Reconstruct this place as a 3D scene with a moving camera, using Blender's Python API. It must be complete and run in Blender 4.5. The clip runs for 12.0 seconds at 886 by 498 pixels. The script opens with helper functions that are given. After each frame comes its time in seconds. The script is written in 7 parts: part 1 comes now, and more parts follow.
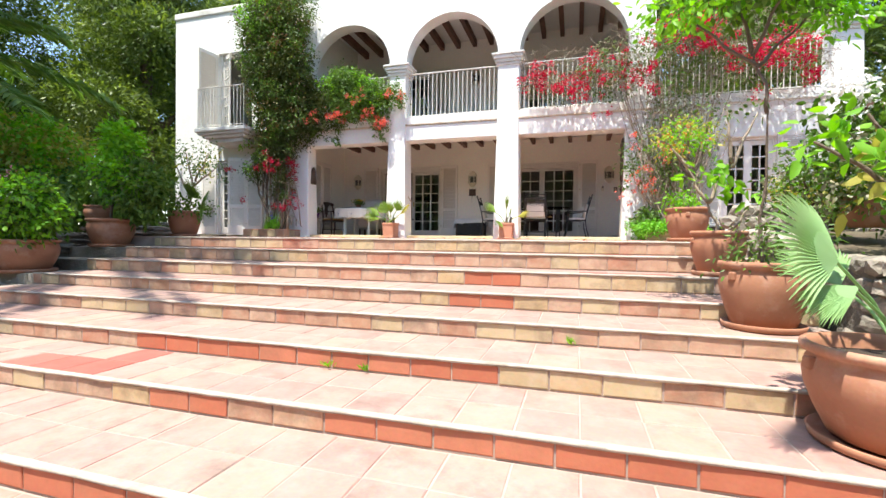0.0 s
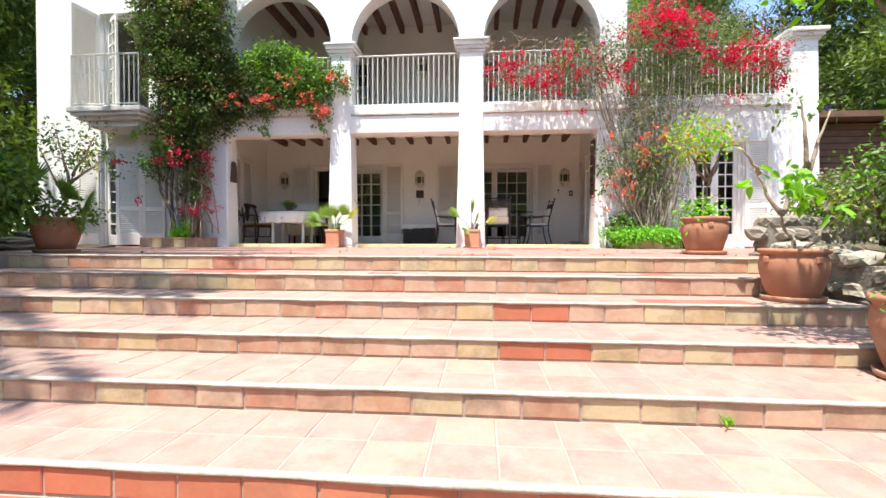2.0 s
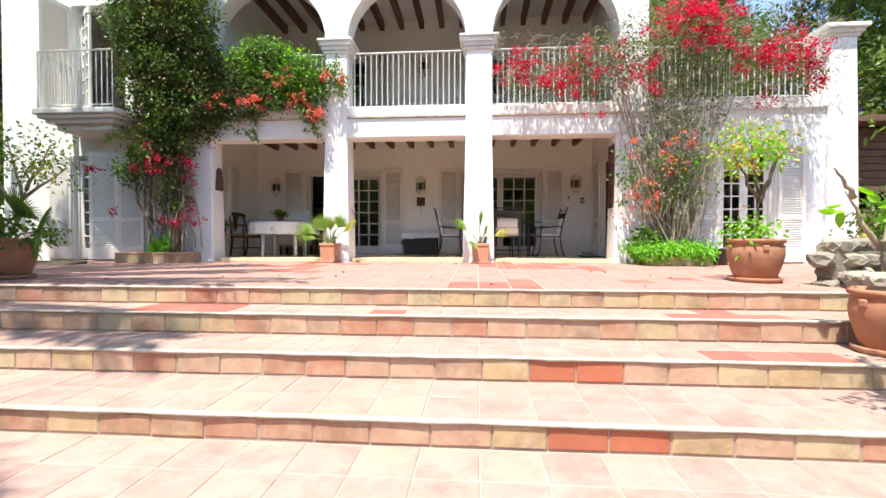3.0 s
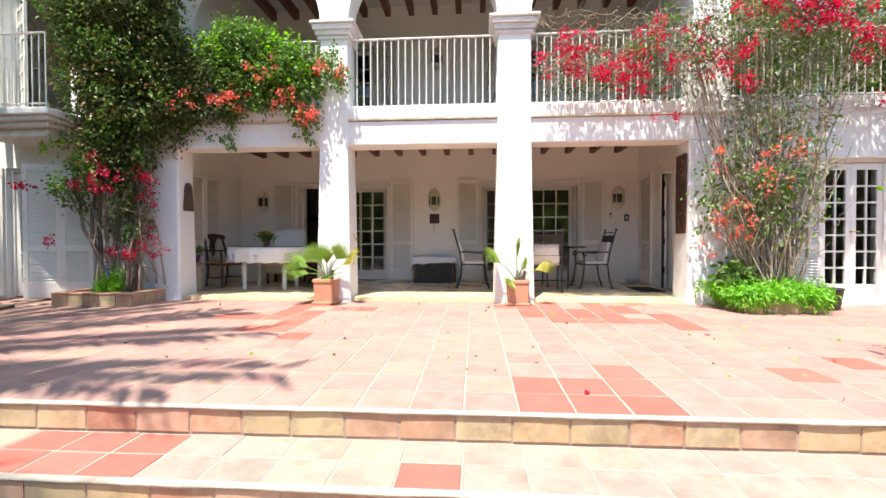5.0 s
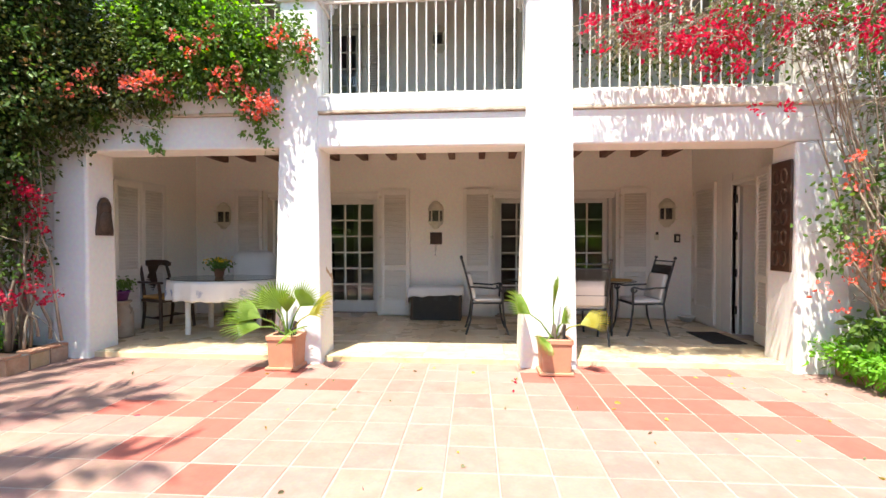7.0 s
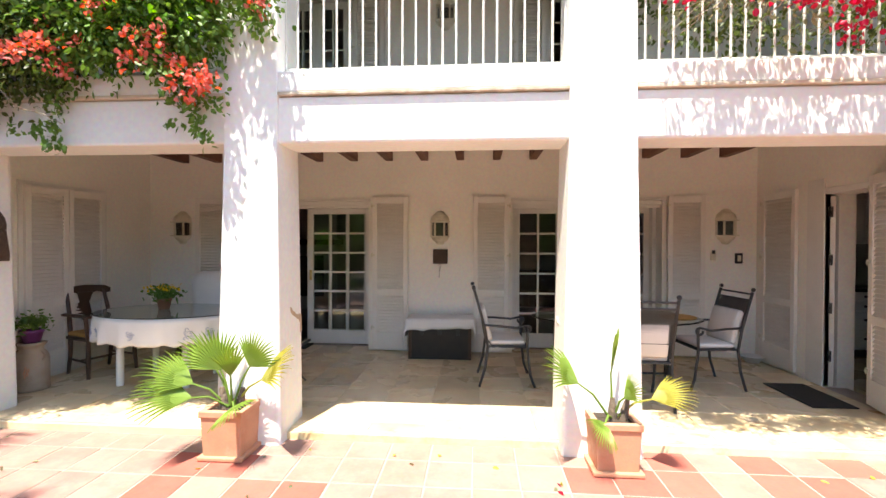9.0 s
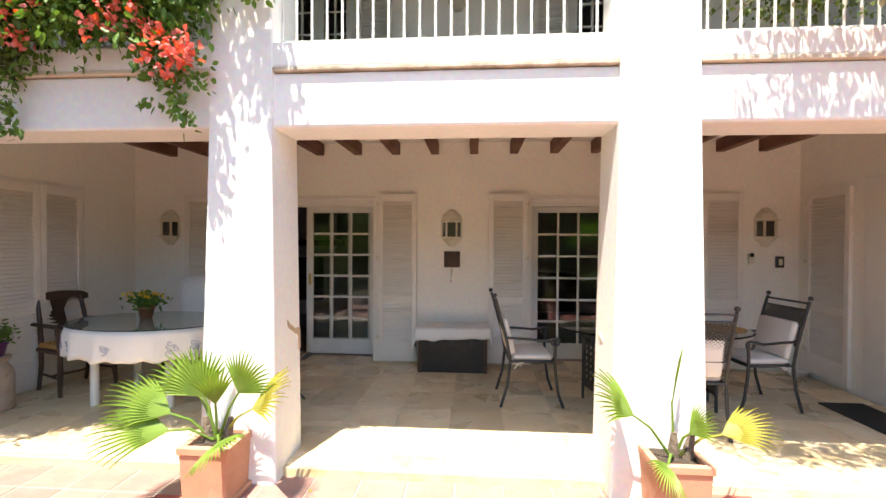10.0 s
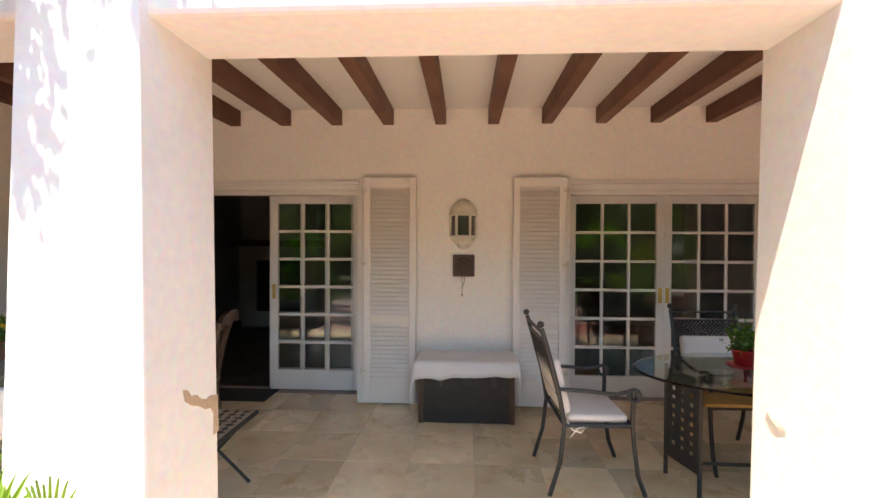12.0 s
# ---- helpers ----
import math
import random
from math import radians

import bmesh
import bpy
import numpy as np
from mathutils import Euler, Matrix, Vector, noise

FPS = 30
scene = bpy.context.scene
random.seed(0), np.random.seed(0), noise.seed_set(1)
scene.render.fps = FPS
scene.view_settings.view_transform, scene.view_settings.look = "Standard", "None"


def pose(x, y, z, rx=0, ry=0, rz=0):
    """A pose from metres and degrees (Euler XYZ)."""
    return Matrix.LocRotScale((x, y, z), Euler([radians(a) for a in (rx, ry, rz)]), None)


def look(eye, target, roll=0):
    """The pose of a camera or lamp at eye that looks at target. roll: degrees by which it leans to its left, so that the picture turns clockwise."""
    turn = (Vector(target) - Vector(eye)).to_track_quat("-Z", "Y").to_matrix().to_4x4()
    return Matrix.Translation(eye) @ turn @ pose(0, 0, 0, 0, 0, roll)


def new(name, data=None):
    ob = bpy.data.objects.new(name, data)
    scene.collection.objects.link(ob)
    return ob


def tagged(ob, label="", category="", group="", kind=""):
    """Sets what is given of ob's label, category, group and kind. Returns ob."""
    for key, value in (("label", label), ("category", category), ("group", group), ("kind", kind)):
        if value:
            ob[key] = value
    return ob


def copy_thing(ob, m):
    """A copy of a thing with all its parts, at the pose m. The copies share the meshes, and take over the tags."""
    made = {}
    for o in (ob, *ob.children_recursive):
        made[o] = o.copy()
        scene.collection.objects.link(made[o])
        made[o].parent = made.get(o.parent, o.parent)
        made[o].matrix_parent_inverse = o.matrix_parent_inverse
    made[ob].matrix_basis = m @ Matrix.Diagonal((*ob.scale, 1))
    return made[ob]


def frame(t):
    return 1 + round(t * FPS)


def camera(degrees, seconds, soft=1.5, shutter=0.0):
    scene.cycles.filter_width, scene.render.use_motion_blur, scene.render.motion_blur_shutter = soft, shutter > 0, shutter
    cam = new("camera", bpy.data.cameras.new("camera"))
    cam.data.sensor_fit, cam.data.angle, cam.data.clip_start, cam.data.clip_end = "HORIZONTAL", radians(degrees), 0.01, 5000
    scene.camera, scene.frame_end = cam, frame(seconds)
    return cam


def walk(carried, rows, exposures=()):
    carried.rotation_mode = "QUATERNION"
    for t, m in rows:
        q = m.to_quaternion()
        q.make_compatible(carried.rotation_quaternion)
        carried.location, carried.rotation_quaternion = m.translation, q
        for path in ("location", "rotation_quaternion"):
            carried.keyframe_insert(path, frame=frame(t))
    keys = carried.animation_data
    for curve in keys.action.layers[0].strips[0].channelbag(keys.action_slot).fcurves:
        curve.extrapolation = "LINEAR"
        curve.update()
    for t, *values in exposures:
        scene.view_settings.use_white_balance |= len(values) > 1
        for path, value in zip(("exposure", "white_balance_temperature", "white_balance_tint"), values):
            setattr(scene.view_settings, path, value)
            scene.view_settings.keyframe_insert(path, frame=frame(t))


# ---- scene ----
# The camera's walk: seconds, place, then tilt, lean and heading in degrees.
cam = camera(89.9, 12.0)
ROWS = [
    (0.0, 0.042, -0.057, -0.024, 89.10, -0.72, 16.61),
    (0.5, -0.346, 0.115, 0.012, 89.01, -0.66, 11.96),
    (1.0, -0.710, 0.365, 0.023, 89.10, -0.49, 8.46),
    (1.5, -0.997, 0.661, 0.079, 89.11, -0.28, 6.38),
    (2.0, -1.230, 0.986, 0.165, 89.13, -0.14, 4.99),
    (2.5, -1.356, 1.345, 0.296, 89.05, -0.07, 4.56),
    (3.0, -1.479, 1.711, 0.451, 88.99, -0.06, 4.38),
    (5.0, -2.018, 3.380, 0.946, 89.08, 0.10, 4.12),
    (5.5, -2.083, 3.833, 1.024, 89.26, 0.04, 4.20),
    (6.0, -2.134, 4.304, 1.143, 89.17, 0.03, 4.26),
    (6.5, -2.188, 4.753, 1.252, 89.14, -0.00, 4.12),
    (7.0, -2.220, 5.201, 1.360, 89.16, -0.01, 4.05),
    (9.0, -2.370, 6.554, 1.609, 89.28, -0.19, 4.28),
    (9.5, -2.489, 6.807, 1.614, 89.40, -0.26, 3.98),
    (10.0, -2.579, 7.059, 1.625, 89.31, -0.30, 4.08),
    (10.5, -2.653, 7.359, 1.610, 89.47, -0.30, 4.16),
    (11.0, -2.725, 7.713, 1.620, 89.35, -0.27, 3.99),
    (11.5, -2.776, 8.045, 1.617, 89.47, -0.27, 3.71),
    (12.0, -2.844, 8.476, 1.627, 89.40, -0.30, 2.90),
]
# stops, kelvin and tint: the clip's camera opens up a little towards the shade
EXPOSURE = [(0.0, 1.40, 6500, 7), (3.0, 1.44, 6550, 7), (5.5, 1.53, 6650, 7), (7.0, 1.63, 6800, 7), (9.5, 1.82, 6950, 7), (11.0, 1.92, 6950, 7), (12.0, 2.1, 6950, 7)]
walk(cam, [(t, pose(x, y, z, rx, ry, rz)) for t, x, y, z, rx, ry, rz in ROWS], EXPOSURE)

# ---- world, sun and exposure ----
SUN_TO = Vector((-0.125, -0.32, 1.0)).normalized()
world = bpy.data.worlds.new("world")
scene.world = world
world.use_nodes = True
wn = world.node_tree.nodes
sky = wn.new("ShaderNodeTexSky")
sky.sky_type, sky.sun_disc = "NISHITA", False
sky.sun_elevation = math.asin(SUN_TO.z)
sky.sun_rotation = math.atan2(SUN_TO.x, SUN_TO.y)
sky.air_density, sky.dust_density = 1.0, 0.6
wn["Background"].inputs["Strength"].default_value = 0.15
world.node_tree.links.new(sky.outputs[0], wn["Background"].inputs["Color"])
sun_data = bpy.data.lights.new("sun", "SUN")
sun_data.energy, sun_data.angle, sun_data.color = 4.0, radians(0.55), (1.0, 0.955, 0.88)
sun = new("sun", sun_data)
sun.matrix_world = look(SUN_TO * 60, (0, 0, 0))


# ---- materials ----
def hexc(r, g, b):
    return (r, g, b, 1.0)


def mat(name, base, alt=None, rough=0.8, scale=4.0, amount=0.6, fine=60.0, bump=0.15, dist=0.01,
        metal=0.0, rand=0.0, spec=0.4, stain=None, stain_amount=0.0, stain_scale=1.2, sheen=0.0, trans=0.0):
    """A surface with broad and fine variation, stains, relief and, per object, a shift of tone."""
    m = bpy.data.materials.new(name)
    m.use_nodes = True
    nt = m.node_tree
    n, l = nt.nodes, nt.links
    bsdf = n["Principled BSDF"]
    bsdf.inputs["Metallic"].default_value = metal
    bsdf.inputs["Specular IOR Level"].default_value = spec
    tc = n.new("ShaderNodeTexCoord")
    info = n.new("ShaderNodeObjectInfo")
    off = n.new("ShaderNodeVectorMath")
    off.operation = "MULTIPLY_ADD"
    off.inputs[1].default_value = (1, 1, 1)
    sc = n.new("ShaderNodeVectorMath")
    sc.operation = "SCALE"
    sc.inputs[0].default_value = (17.0, 31.0, 7.0)
    l.new(info.outputs["Random"], sc.inputs["Scale"])
    l.new(tc.outputs["Object"], off.inputs[0])
    l.new(sc.outputs[0], off.inputs[2])
    broad = n.new("ShaderNodeTexNoise")
    broad.inputs["Scale"].default_value, broad.inputs["Detail"].default_value = scale, 5.0
    grain = n.new("ShaderNodeTexNoise")
    grain.inputs["Scale"].default_value, grain.inputs["Detail"].default_value = fine, 3.0
    l.new(off.outputs[0], broad.inputs["Vector"])
    l.new(off.outputs[0], grain.inputs["Vector"])
    mix = n.new("ShaderNodeMix")
    mix.data_type = "RGBA"
    mix.inputs["A"].default_value = hexc(*base)
    mix.inputs["B"].default_value = hexc(*(alt or [c * 0.8 for c in base]))
    ramp = n.new("ShaderNodeMapRange")
    ramp.inputs["From Min"].default_value, ramp.inputs["From Max"].default_value = 0.35, 0.68
    ramp.inputs["To Max"].default_value = amount
    l.new(broad.outputs["Fac"], ramp.inputs["Value"])
    l.new(ramp.outputs[0], mix.inputs["Factor"])
    col = mix.outputs["Result"]
    if stain:
        sn = n.new("ShaderNodeTexNoise")
        sn.inputs["Scale"].default_value, sn.inputs["Detail"].default_value = stain_scale, 8.0
        sn.inputs["Roughness"].default_value = 0.65
        l.new(off.outputs[0], sn.inputs["Vector"])
        sr = n.new("ShaderNodeMapRange")
        sr.inputs["From Min"].default_value, sr.inputs["From Max"].default_value = 0.52, 0.72
        sr.inputs["To Max"].default_value = stain_amount
        l.new(sn.outputs["Fac"], sr.inputs["Value"])
        m2 = n.new("ShaderNodeMix")
        m2.data_type = "RGBA"
        m2.inputs["B"].default_value = hexc(*stain)
        l.new(sr.outputs[0], m2.inputs["Factor"])
        l.new(col, m2.inputs["A"])
        col = m2.outputs["Result"]
    gm = n.new("ShaderNodeMix")
    gm.data_type, gm.blend_type = "RGBA", "MULTIPLY"
    gm.inputs["Factor"].default_value = 0.22
    l.new(col, gm.inputs["A"])
    l.new(grain.outputs["Color"], gm.inputs["B"])
    gr = n.new("ShaderNodeHueSaturation")
    gr.inputs["Value"].default_value = 1.1
    gr.inputs["Saturation"].default_value = 1.0
    l.new(gm.outputs["Result"], gr.inputs["Color"])
    if rand:
        rr = n.new("ShaderNodeMapRange")
        rr.inputs["To Min"].default_value, rr.inputs["To Max"].default_value = 1.1 - rand, 1.1 + rand
        l.new(info.outputs["Random"], rr.inputs["Value"])
        l.new(rr.outputs[0], gr.inputs["Value"])
    l.new(gr.outputs[0], bsdf.inputs["Base Color"])
    rg = n.new("ShaderNodeMapRange")
    rg.inputs["To Min"].default_value, rg.inputs["To Max"].default_value = max(rough - 0.12, 0.03), min(rough + 0.12, 1.0)
    l.new(broad.outputs["Fac"], rg.inputs["Value"])
    l.new(rg.outputs[0], bsdf.inputs["Roughness"])
    if bump:
        add = n.new("ShaderNodeMath")
        add.operation = "MULTIPLY_ADD"
        add.inputs[1].default_value = 2.0
        l.new(broad.outputs["Fac"], add.inputs[0])
        l.new(grain.outputs["Fac"], add.inputs[2])
        bp = n.new("ShaderNodeBump")
        bp.inputs["Strength"].default_value, bp.inputs["Distance"].default_value = bump, dist
        l.new(add.outputs[0], bp.inputs["Height"])
        l.new(bp.outputs[0], bsdf.inputs["Normal"])
    return m


def ramp_mat(name, colours, rough=0.75, fine=45.0, bump=0.25, blotch=0.5, dark=(0.25, 0.2, 0.14), by_island=False, patch=(0.8, 0.62, 0.45)):
    """Tiles: each piece takes one of several fired colours, with blotches and dirt of its own."""
    m = mat(name, (0.5, 0.5, 0.5), rough=rough, fine=fine, bump=bump, dist=0.004)
    n, l = m.node_tree.nodes, m.node_tree.links
    info = [x for x in n if x.type == "OBJECT_INFO"][0]
    off = [x for x in n if x.type == "VECT_MATH" and x.operation == "MULTIPLY_ADD"][0]
    grain = [x for x in n if x.type == "TEX_NOISE"][1]
    ramp = n.new("ShaderNodeValToRGB")
    ramp.color_ramp.interpolation = "CONSTANT"
    e = ramp.color_ramp.elements
    while len(e) < len(colours):
        e.new(0.5)
    for i, c in enumerate(colours):
        e[i].position, e[i].color = i / len(colours), hexc(*c)
    if by_island:
        geo = n.new("ShaderNodeNewGeometry")
        rnd = geo.outputs["Random Per Island"]
        sc = [x for x in n if x.type == "VECT_MATH" and x.operation == "SCALE"][0]
        l.new(rnd, sc.inputs["Scale"])
    else:
        rnd = info.outputs["Random"]
    l.new(rnd, ramp.inputs["Fac"])
    b1 = n.new("ShaderNodeTexNoise")
    b1.inputs["Scale"].default_value, b1.inputs["Detail"].default_value, b1.inputs["Roughness"].default_value = 7.0, 6.0, 0.62
    l.new(off.outputs[0], b1.inputs["Vector"])
    r1 = n.new("ShaderNodeMapRange")
    r1.inputs["From Min"].default_value, r1.inputs["From Max"].default_value, r1.inputs["To Max"].default_value = 0.42, 0.7, blotch
    l.new(b1.outputs["Fac"], r1.inputs["Value"])
    m1 = n.new("ShaderNodeMix")
    m1.data_type = "RGBA"
    l.new(r1.outputs[0], m1.inputs["Factor"])
    l.new(ramp.outputs[0], m1.inputs["A"])
    m1.inputs["B"].default_value = hexc(*patch)
    b2 = n.new("ShaderNodeTexNoise")
    b2.inputs["Scale"].default_value, b2.inputs["Detail"].default_value, b2.inputs["Roughness"].default_value = 3.0, 9.0, 0.7
    l.new(off.outputs[0], b2.inputs["Vector"])
    r2 = n.new("ShaderNodeMapRange")
    r2.inputs["From Min"].default_value, r2.inputs["From Max"].default_value, r2.inputs["To Max"].default_value = 0.49, 0.74, 0.8
    l.new(b2.outputs["Fac"], r2.inputs["Value"])
    m2 = n.new("ShaderNodeMix")
    m2.data_type = "RGBA"
    l.new(r2.outputs[0], m2.inputs["Factor"])
    l.new(m1.outputs["Result"], m2.inputs["A"])
    m2.inputs["B"].default_value = hexc(*dark)
    gm = [x for x in n if x.type == "MIX" and x.blend_type == "MULTIPLY"][0]
    l.new(m2.outputs["Result"], gm.inputs["A"])
    return m


def leaf_mat(name, base, alt, rough=0.45, trans=0.35):
    """Leaves and petals: two-sided, letting some light through, tone varied leaf by leaf."""
    m = bpy.data.materials.new(name)
    m.use_nodes = True
    n, l = m.node_tree.nodes, m.node_tree.links
    bsdf, out = n["Principled BSDF"], n["Material Output"]
    geo = n.new("ShaderNodeNewGeometry")
    mix = n.new("ShaderNodeMix")
    mix.data_type = "RGBA"
    mix.inputs["A"].default_value, mix.inputs["B"].default_value = hexc(*base), hexc(*alt)
    l.new(geo.outputs["Random Per Island"], mix.inputs["Factor"])
    l.new(mix.outputs["Result"], bsdf.inputs["Base Color"])
    bsdf.inputs["Roughness"].default_value = rough
    bsdf.inputs["Specular IOR Level"].default_value = 0.35
    tr = n.new("ShaderNodeBsdfTranslucent")
    br = n.new("ShaderNodeHueSaturation")
    br.inputs["Value"].default_value, br.inputs["Saturation"].default_value = 1.5, 1.15
    l.new(mix.outputs["Result"], br.inputs["Color"])
    l.new(br.outputs[0], tr.inputs["Color"])
    ms = n.new("ShaderNodeMixShader")
    ms.inputs[0].default_value = trans
    l.new(bsdf.outputs[0], ms.inputs[1])
    l.new(tr.outputs[0], ms.inputs[2])
    l.new(ms.outputs[0], out.inputs["Surface"])
    return m


def glass_mat(name, tint=(1, 1, 1), rough=0.0):
    m = bpy.data.materials.new(name)
    m.use_nodes = True
    b = m.node_tree.nodes["Principled BSDF"]
    b.inputs["Base Color"].default_value = hexc(*tint)
    b.inputs["Transmission Weight"].default_value = 1.0
    b.inputs["Roughness"].default_value = rough
    b.inputs["IOR"].default_value = 1.45
    return m


WHITEWASH = mat("whitewash", (0.84, 0.83, 0.80), (0.80, 0.785, 0.75), rough=0.9, scale=1.6, fine=24, bump=0.14, dist=0.008,
                stain=(0.55, 0.52, 0.46), stain_amount=0.22, stain_scale=0.9)
PORCH_WALL = mat("porch_plaster", (0.87, 0.83, 0.755), (0.84, 0.795, 0.715), rough=0.9, scale=1.4, fine=30, bump=0.16, dist=0.006,
                 stain=(0.6, 0.56, 0.5), stain_amount=0.16, stain_scale=0.8)
TRIM_PAINT = mat("trim_paint", (0.80, 0.77, 0.72), (0.72, 0.68, 0.62), rough=0.55, scale=5, fine=80, bump=0.08, dist=0.004)
SHUTTER_PAINT = mat("shutter_paint", (0.82, 0.775, 0.71), (0.77, 0.72, 0.65), rough=0.6, scale=6, fine=70, bump=0.1, dist=0.004)
WEATHERED = mat("weathered_plaster", (0.75, 0.73, 0.69), (0.62, 0.58, 0.5), rough=0.92, scale=2.5, fine=30, bump=0.4, dist=0.012,
                stain=(0.3, 0.26, 0.2), stain_amount=0.5, stain_scale=2.2)
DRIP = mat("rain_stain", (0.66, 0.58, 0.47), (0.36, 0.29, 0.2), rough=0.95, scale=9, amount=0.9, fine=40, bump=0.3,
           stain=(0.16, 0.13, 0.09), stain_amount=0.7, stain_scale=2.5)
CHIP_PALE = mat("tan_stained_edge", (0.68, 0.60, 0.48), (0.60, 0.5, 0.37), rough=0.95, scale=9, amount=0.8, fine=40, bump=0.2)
MOSAIC = mat("tan_mosaic", (0.42, 0.33, 0.25), (0.34, 0.26, 0.19), rough=0.5, scale=12, fine=60, bump=0.1)
CEILING_PAINT = mat("ceiling_plaster", (0.80, 0.78, 0.74), (0.76, 0.73, 0.68), rough=0.9, scale=2, fine=40, bump=0.2)
BEAM_WOOD = mat("beam_wood", (0.17, 0.075, 0.045), (0.10, 0.045, 0.03), rough=0.6, scale=3, fine=50, bump=0.25, rand=0.15)
DARK_WOOD = mat("dark_wood", (0.085, 0.045, 0.028), (0.045, 0.025, 0.016), rough=0.45, scale=6, fine=60, bump=0.2)
MARBLE = mat("marble", (0.735, 0.595, 0.395), (0.58, 0.43, 0.245), rough=0.28, scale=2.0, amount=0.8, fine=14, bump=0.03, rand=0.22,
             stain=(0.47, 0.28, 0.12), stain_amount=0.7, stain_scale=4.5)
JOINT = mat("joint_mortar", (0.42, 0.325, 0.27), (0.30, 0.22, 0.18), rough=0.95, scale=5, fine=70, bump=0.3)
GROUT = mat("grout", (0.52, 0.475, 0.42), (0.33, 0.28, 0.22), rough=0.95, scale=6, fine=70, bump=0.3)
PEACH = [(0.35, 0.188, 0.155), (0.355, 0.208, 0.167), (0.34, 0.174, 0.148), (0.345, 0.166, 0.141), (0.355, 0.215, 0.164), (0.345, 0.181, 0.153), (0.355, 0.203, 0.173), (0.33, 0.188, 0.151)]
TILE = ramp_mat("terracotta_pale", PEACH, blotch=0.8, patch=(0.37, 0.23, 0.19), dark=(0.21, 0.145, 0.113))
TILE_FAR = ramp_mat("terracotta_pale_far", PEACH[:5], blotch=0.8, patch=(0.37, 0.23, 0.19), dark=(0.21, 0.145, 0.113), by_island=True)
TREAD = ramp_mat("worn_terracotta", [(0.37, 0.228, 0.182), (0.375, 0.238, 0.19), (0.36, 0.215, 0.175), (0.365, 0.205, 0.17), (0.375, 0.246, 0.188), (0.345, 0.216, 0.175)], blotch=0.8, patch=(0.395, 0.265, 0.22), dark=(0.17, 0.125, 0.10))
NOSE = mat("worn_cement", (0.47, 0.415, 0.35), (0.30, 0.25, 0.2), rough=0.95, scale=7, amount=0.8, fine=70, bump=0.4, stain=(0.2, 0.16, 0.12), stain_amount=0.5, stain_scale=5)
TILE_RED = ramp_mat("terracotta_red", [(0.385, 0.10, 0.075), (0.41, 0.12, 0.09), (0.37, 0.095, 0.07)], blotch=0.25, patch=(0.43, 0.17, 0.13), dark=(0.31, 0.11, 0.08))
RISER = ramp_mat("riser_tile", [(0.46, 0.25, 0.15), (0.50, 0.35, 0.19), (0.45, 0.27, 0.18), (0.52, 0.40, 0.235), (0.42, 0.215, 0.135), (0.50, 0.315, 0.215), (0.47, 0.35, 0.2), (0.44, 0.2, 0.125), (0.48, 0.29, 0.2)], blotch=0.55, patch=(0.58, 0.45, 0.32), dark=(0.17, 0.12, 0.08))
RISER_RED = ramp_mat("riser_tile_red", [(0.47, 0.15, 0.08), (0.50, 0.18, 0.10), (0.44, 0.14, 0.075)], blotch=0.2, patch=(0.6, 0.26, 0.15), dark=(0.35, 0.14, 0.08))
CLAY = mat("clay", (0.40, 0.185, 0.105), (0.30, 0.13, 0.075), rough=0.8, scale=5, fine=60, bump=0.2, dist=0.004, rand=0.1,
           stain=(0.58, 0.42, 0.32), stain_amount=0.5, stain_scale=3.5)
CHIP = mat("bare_render", (0.52, 0.40, 0.28), (0.42, 0.31, 0.2), rough=0.95, scale=14, fine=80, bump=0.7, dist=0.006)
CLAY_PALE = mat("clay_pale", (0.55, 0.29, 0.18), (0.48, 0.23, 0.14), rough=0.85, scale=6, fine=60, bump=0.25, dist=0.004,
                stain=(0.68, 0.52, 0.4), stain_amount=0.5, stain_scale=4)
SOIL = mat("soil", (0.05, 0.035, 0.024), (0.09, 0.065, 0.045), rough=1.0, scale=14, fine=90, bump=0.9, dist=0.02)
STONE = mat("stone", (0.30, 0.26, 0.21), (0.20, 0.17, 0.135), rough=0.95, scale=5, fine=34, bump=0.7, dist=0.02, rand=0.28,
            stain=(0.42, 0.39, 0.33), stain_amount=0.6, stain_scale=4)
EARTH = mat("earth", (0.13, 0.10, 0.065), (0.08, 0.075, 0.04), rough=1.0, scale=1.5, fine=20, bump=0.8, dist=0.03)
BARK = mat("bark", (0.17, 0.125, 0.09), (0.10, 0.075, 0.055), rough=0.95, scale=8, fine=40, bump=0.8, dist=0.015)
BARK_PALE = mat("bark_pale", (0.34, 0.27, 0.20), (0.22, 0.17, 0.125), rough=0.95, scale=8, fine=40, bump=0.7, dist=0.012)
IRON = mat("wrought_iron", (0.045, 0.045, 0.048), (0.07, 0.066, 0.062), rough=0.5, scale=14, fine=90, bump=0.15, metal=0.35)
RAIL_PAINT = mat("rail_paint", (0.78, 0.76, 0.72), (0.62, 0.56, 0.48), rough=0.5, scale=8, fine=70, bump=0.1)
CUSHION = mat("cushion_cotton", (0.74, 0.70, 0.66), (0.66, 0.62, 0.58), rough=0.95, scale=5, fine=220, bump=0.25, dist=0.004)
CLOTH = mat("white_cloth", (0.78, 0.76, 0.73), (0.7, 0.68, 0.66), rough=0.95, scale=4, fine=200, bump=0.2, dist=0.004)
BLUE_THREAD = mat("blue_thread", (0.33, 0.36, 0.48), (0.42, 0.44, 0.54), rough=0.9, bump=0.1)
STRAW = mat("straw", (0.50, 0.28, 0.09), (0.40, 0.21, 0.06), rough=0.85, scale=10, fine=120, bump=0.5, dist=0.005)
